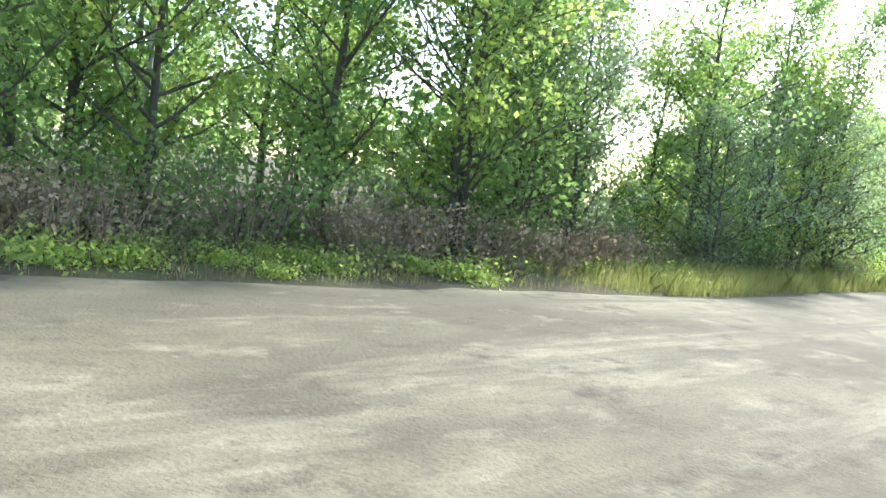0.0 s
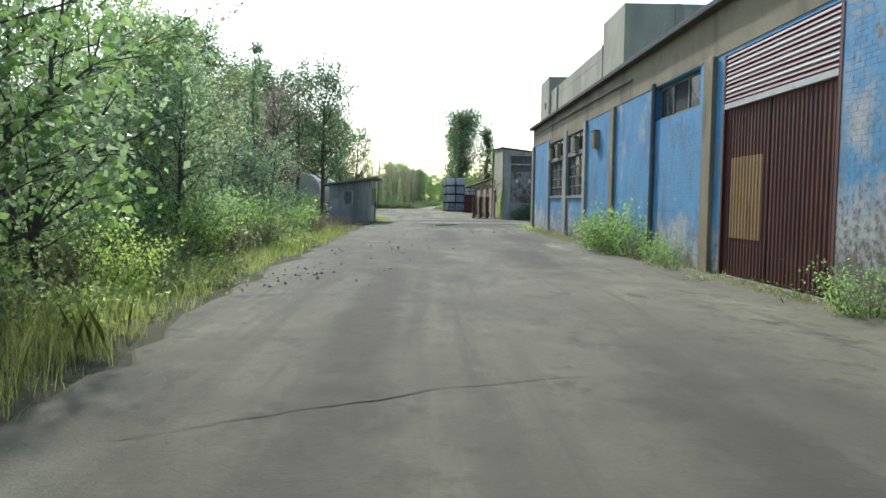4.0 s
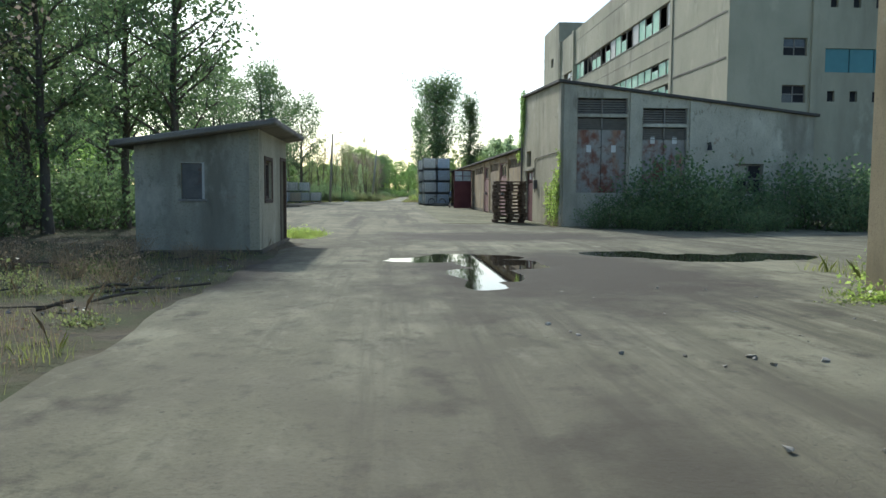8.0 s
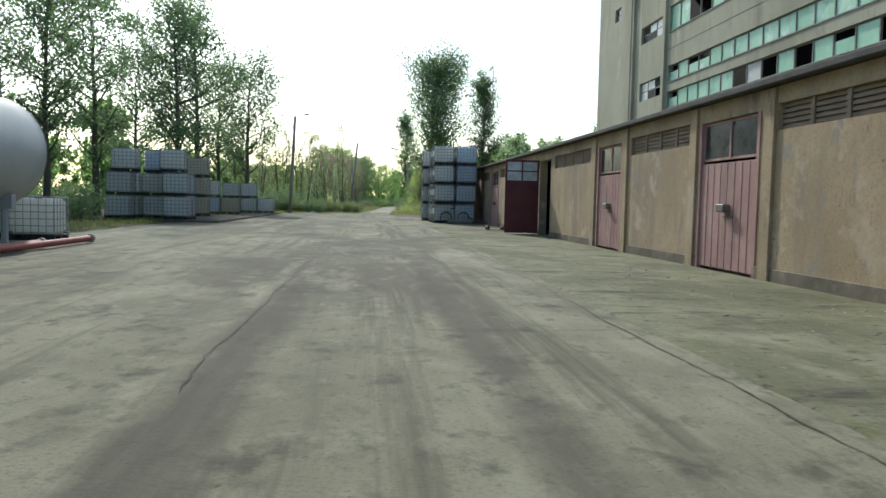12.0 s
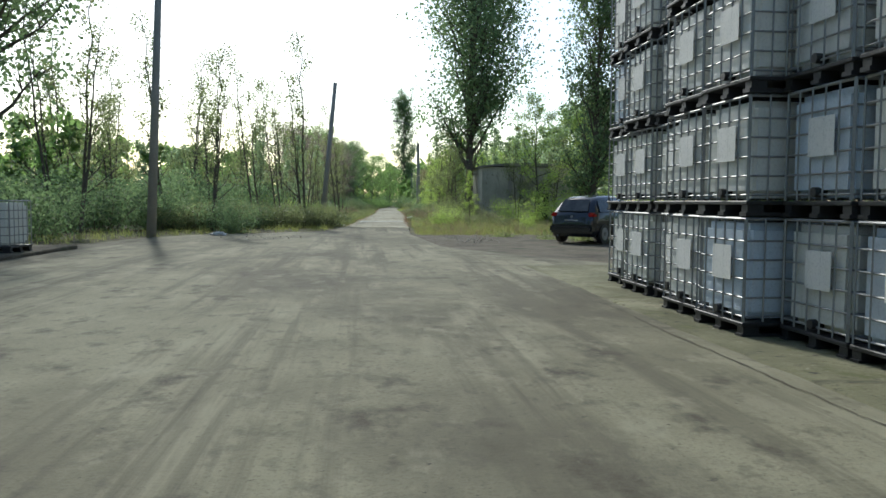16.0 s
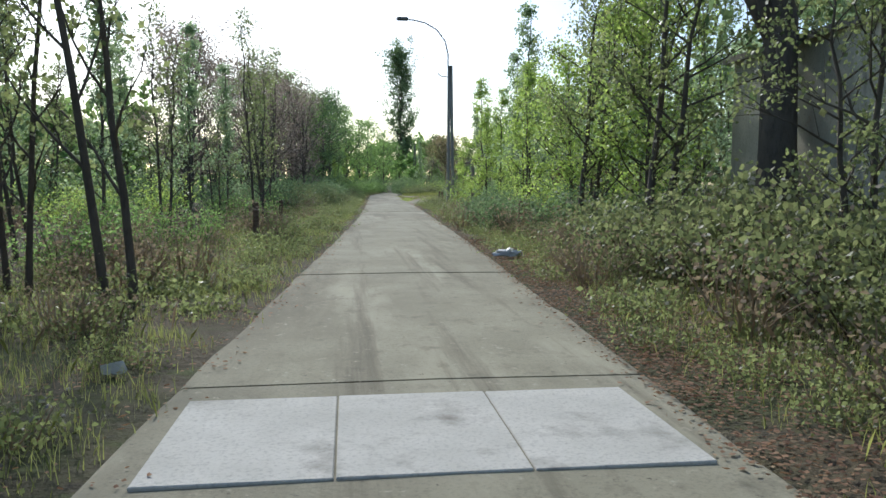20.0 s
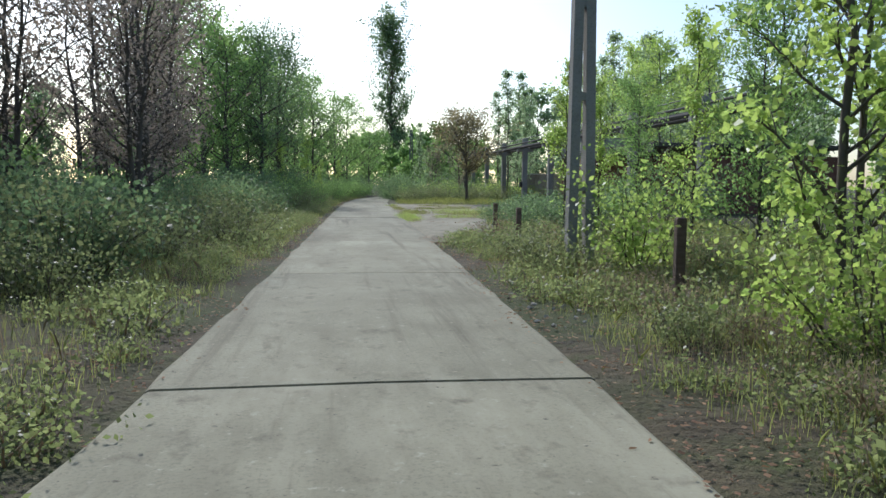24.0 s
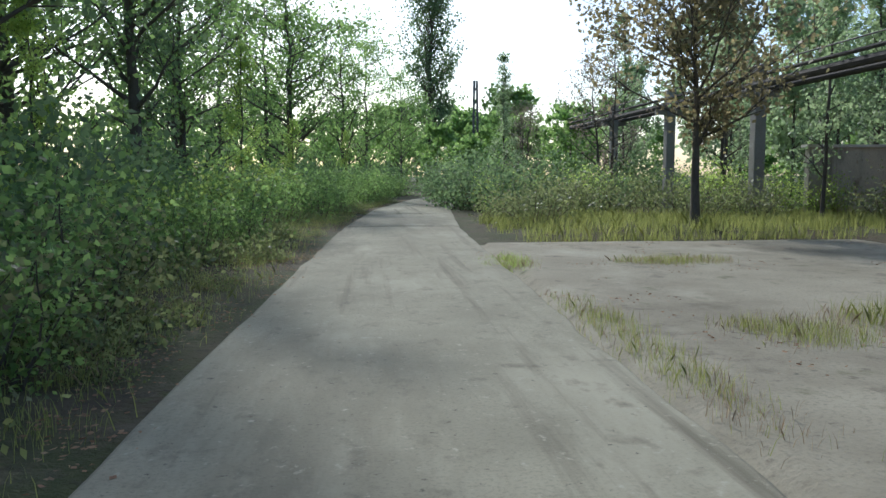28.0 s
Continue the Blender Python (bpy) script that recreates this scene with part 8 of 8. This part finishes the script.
litter("brown fallen leaves along the road's edge", spread(12000, verge(1, 128, 182, 1.38, 3.4, 1.6), 93), 93)
litter("thick drift of brown leaves below the bramble", spread(16000, verge(1, 134, 152, 1.45, 3.0, 1.3), 97), 97)
litter("brown fallen leaves under the hedge", spread(14000, verge(-1, 128, 236, 1.5, 3.0, 1.6), 94), 94)
litter("brown fallen leaves on the apron", spread(1800, lambda r: (r.uniform(3.6, 11), r.uniform(184, 212)), 96), 96)
litter("fallen leaves and scraps below the trees", spread(3000, yard_left(-35, 30, 1.3), 95), 95)


def sheet(name, label, category, fx0, fx1, y0, y1, z, material, step=0.4, n=28):
    verts, faces, rows = [], [], 0
    y = y0
    while y <= y1 + 1e-6:
        a, b = fx0(y), fx1(y)
        for i in range(n + 1):
            x = a + (b - a) * i / n
            edge = i in (0, n) or y <= y0 + 1e-6 or y >= y1 - step
            verts.append((x + 0.06 * noise.noise((x * 2, y * 2, 7)), y, -0.13 if edge else z + rough_z(x, y) * 0.4))
        rows += 1
        y += step
    for j in range(rows - 1):
        for i in range(n):
            k = j * (n + 1) + i
            faces.append((k, k + 1, k + n + 2, k + n + 1))
    tagged(new(name, from_arrays(name, verts, faces, material, True)), label, category, kind="structure")


sheet("apron", "cracked pale concrete apron with weeds in its joints", "pavement", lambda y: line_at(ROAD, y) + 1.40 + 0.05 * noise.noise((y, 0, 0)), lambda y: 11.8 + 0.4 * noise.noise((y * 0.7, 3, 0)), 182.0, 212.5, 0.0, M_APRON, 0.5, 34)
sheet("garage_strip", "mossy broken concrete along the garage doors", "pavement", lambda y: 0.34 + (y - 50) * 0.012 + 0.06 * noise.noise((y * 0.9, 4, 0)), lambda y: 4.79, 49.0, 106.0, 0.012, M_MOSSY, 0.4, 24)
sheet("dirt_shoulder", "bare trodden dirt beside the road", "dirt", lambda y: line_at(RIGHT_EDGE, y) - 0.5 + 0.25 * noise.noise((y, 2, 0)), lambda y: 10.0 + 0.4 * noise.noise((y, 5, 0)), 104, 121.2, -0.015, M_DIRT)


# ---- painted bricks of the workshop ----
def build_bricks():
    hall = bpy.data.objects["workshop_building"]
    X, L, H, PL, PH = 4.33, 0.248, 0.072, 0.255, 0.078
    holes = [(-1.28, 2.76, 0.0, 4.2), (4.0, 7.05, 3.25, 4.2), (15.05, 18.05, 1.48, 4.0), (18.85, 22.2, 1.5, 4.0)]
    piers = [(-11.8, 0.5), (-4.5, 0.46), (3.38, 0.48), (11.0, 0.42), (14.82, 0.40), (18.45, 0.72), (27.32, 0.56)]
    rnd = random.Random(71)
    one = from_arrays("brick", [(-d, s * L / 2, t * H / 2) for d in (0.0, 0.003) for s in (-1, 1) for t in (-1, 1)] , [(4, 5, 7, 6), (0, 1, 5, 4), (2, 6, 7, 3), (1, 3, 7, 5), (0, 4, 6, 2)], M_BLUE)
    verts, faces, single = [], [], 0
    row = 0
    z = 0.06
    while z < 4.08:
        y = -11.5 + (PL / 2 if row % 2 else 0)
        while y < 14.9:
            a, b = y - L / 2, y + L / 2
            clear = all(b < p - w / 2 or a > p + w / 2 for p, w in piers) and not any(a < h[1] and b > h[0] and z + H > h[2] and z - H < h[3] for h in holes)
            if clear and not (2.95 < z < 3.03 and y < -1.3):
                dx = rnd.uniform(-0.001, 0.0015)
                if -4.25 < y < -1.35 and z < 2.1 and single < 300:
                    o = part("brick", one, None, hall)
                    o.location = (X - 0.0005 + dx, y, z)
                    single += 1
                else:
                    k = len(verts)
                    d = 0.0022 - dx * 0.5
                    verts += [(X, a, z - H / 2), (X, a, z + H / 2), (X, b, z - H / 2), (X, b, z + H / 2), (X - d, a + 0.003, z - H / 2 + 0.002), (X - d, a + 0.003, z + H / 2 - 0.002), (X - d, b - 0.003, z - H / 2 + 0.002), (X - d, b - 0.003, z + H / 2 - 0.002)]
                    faces += [(k + 4, k + 5, k + 7, k + 6), (k, k + 1, k + 5, k + 4), (k + 2, k + 6, k + 7, k + 3), (k + 1, k + 3, k + 7, k + 5), (k, k + 4, k + 6, k + 2)]
            y += PL
        z += PH
        row += 1
    tagged(part("brickwork", from_arrays("brickwork", verts, faces, M_BLUE), None, hall), "courses of blue painted brick", kind="stuff")


build_bricks()
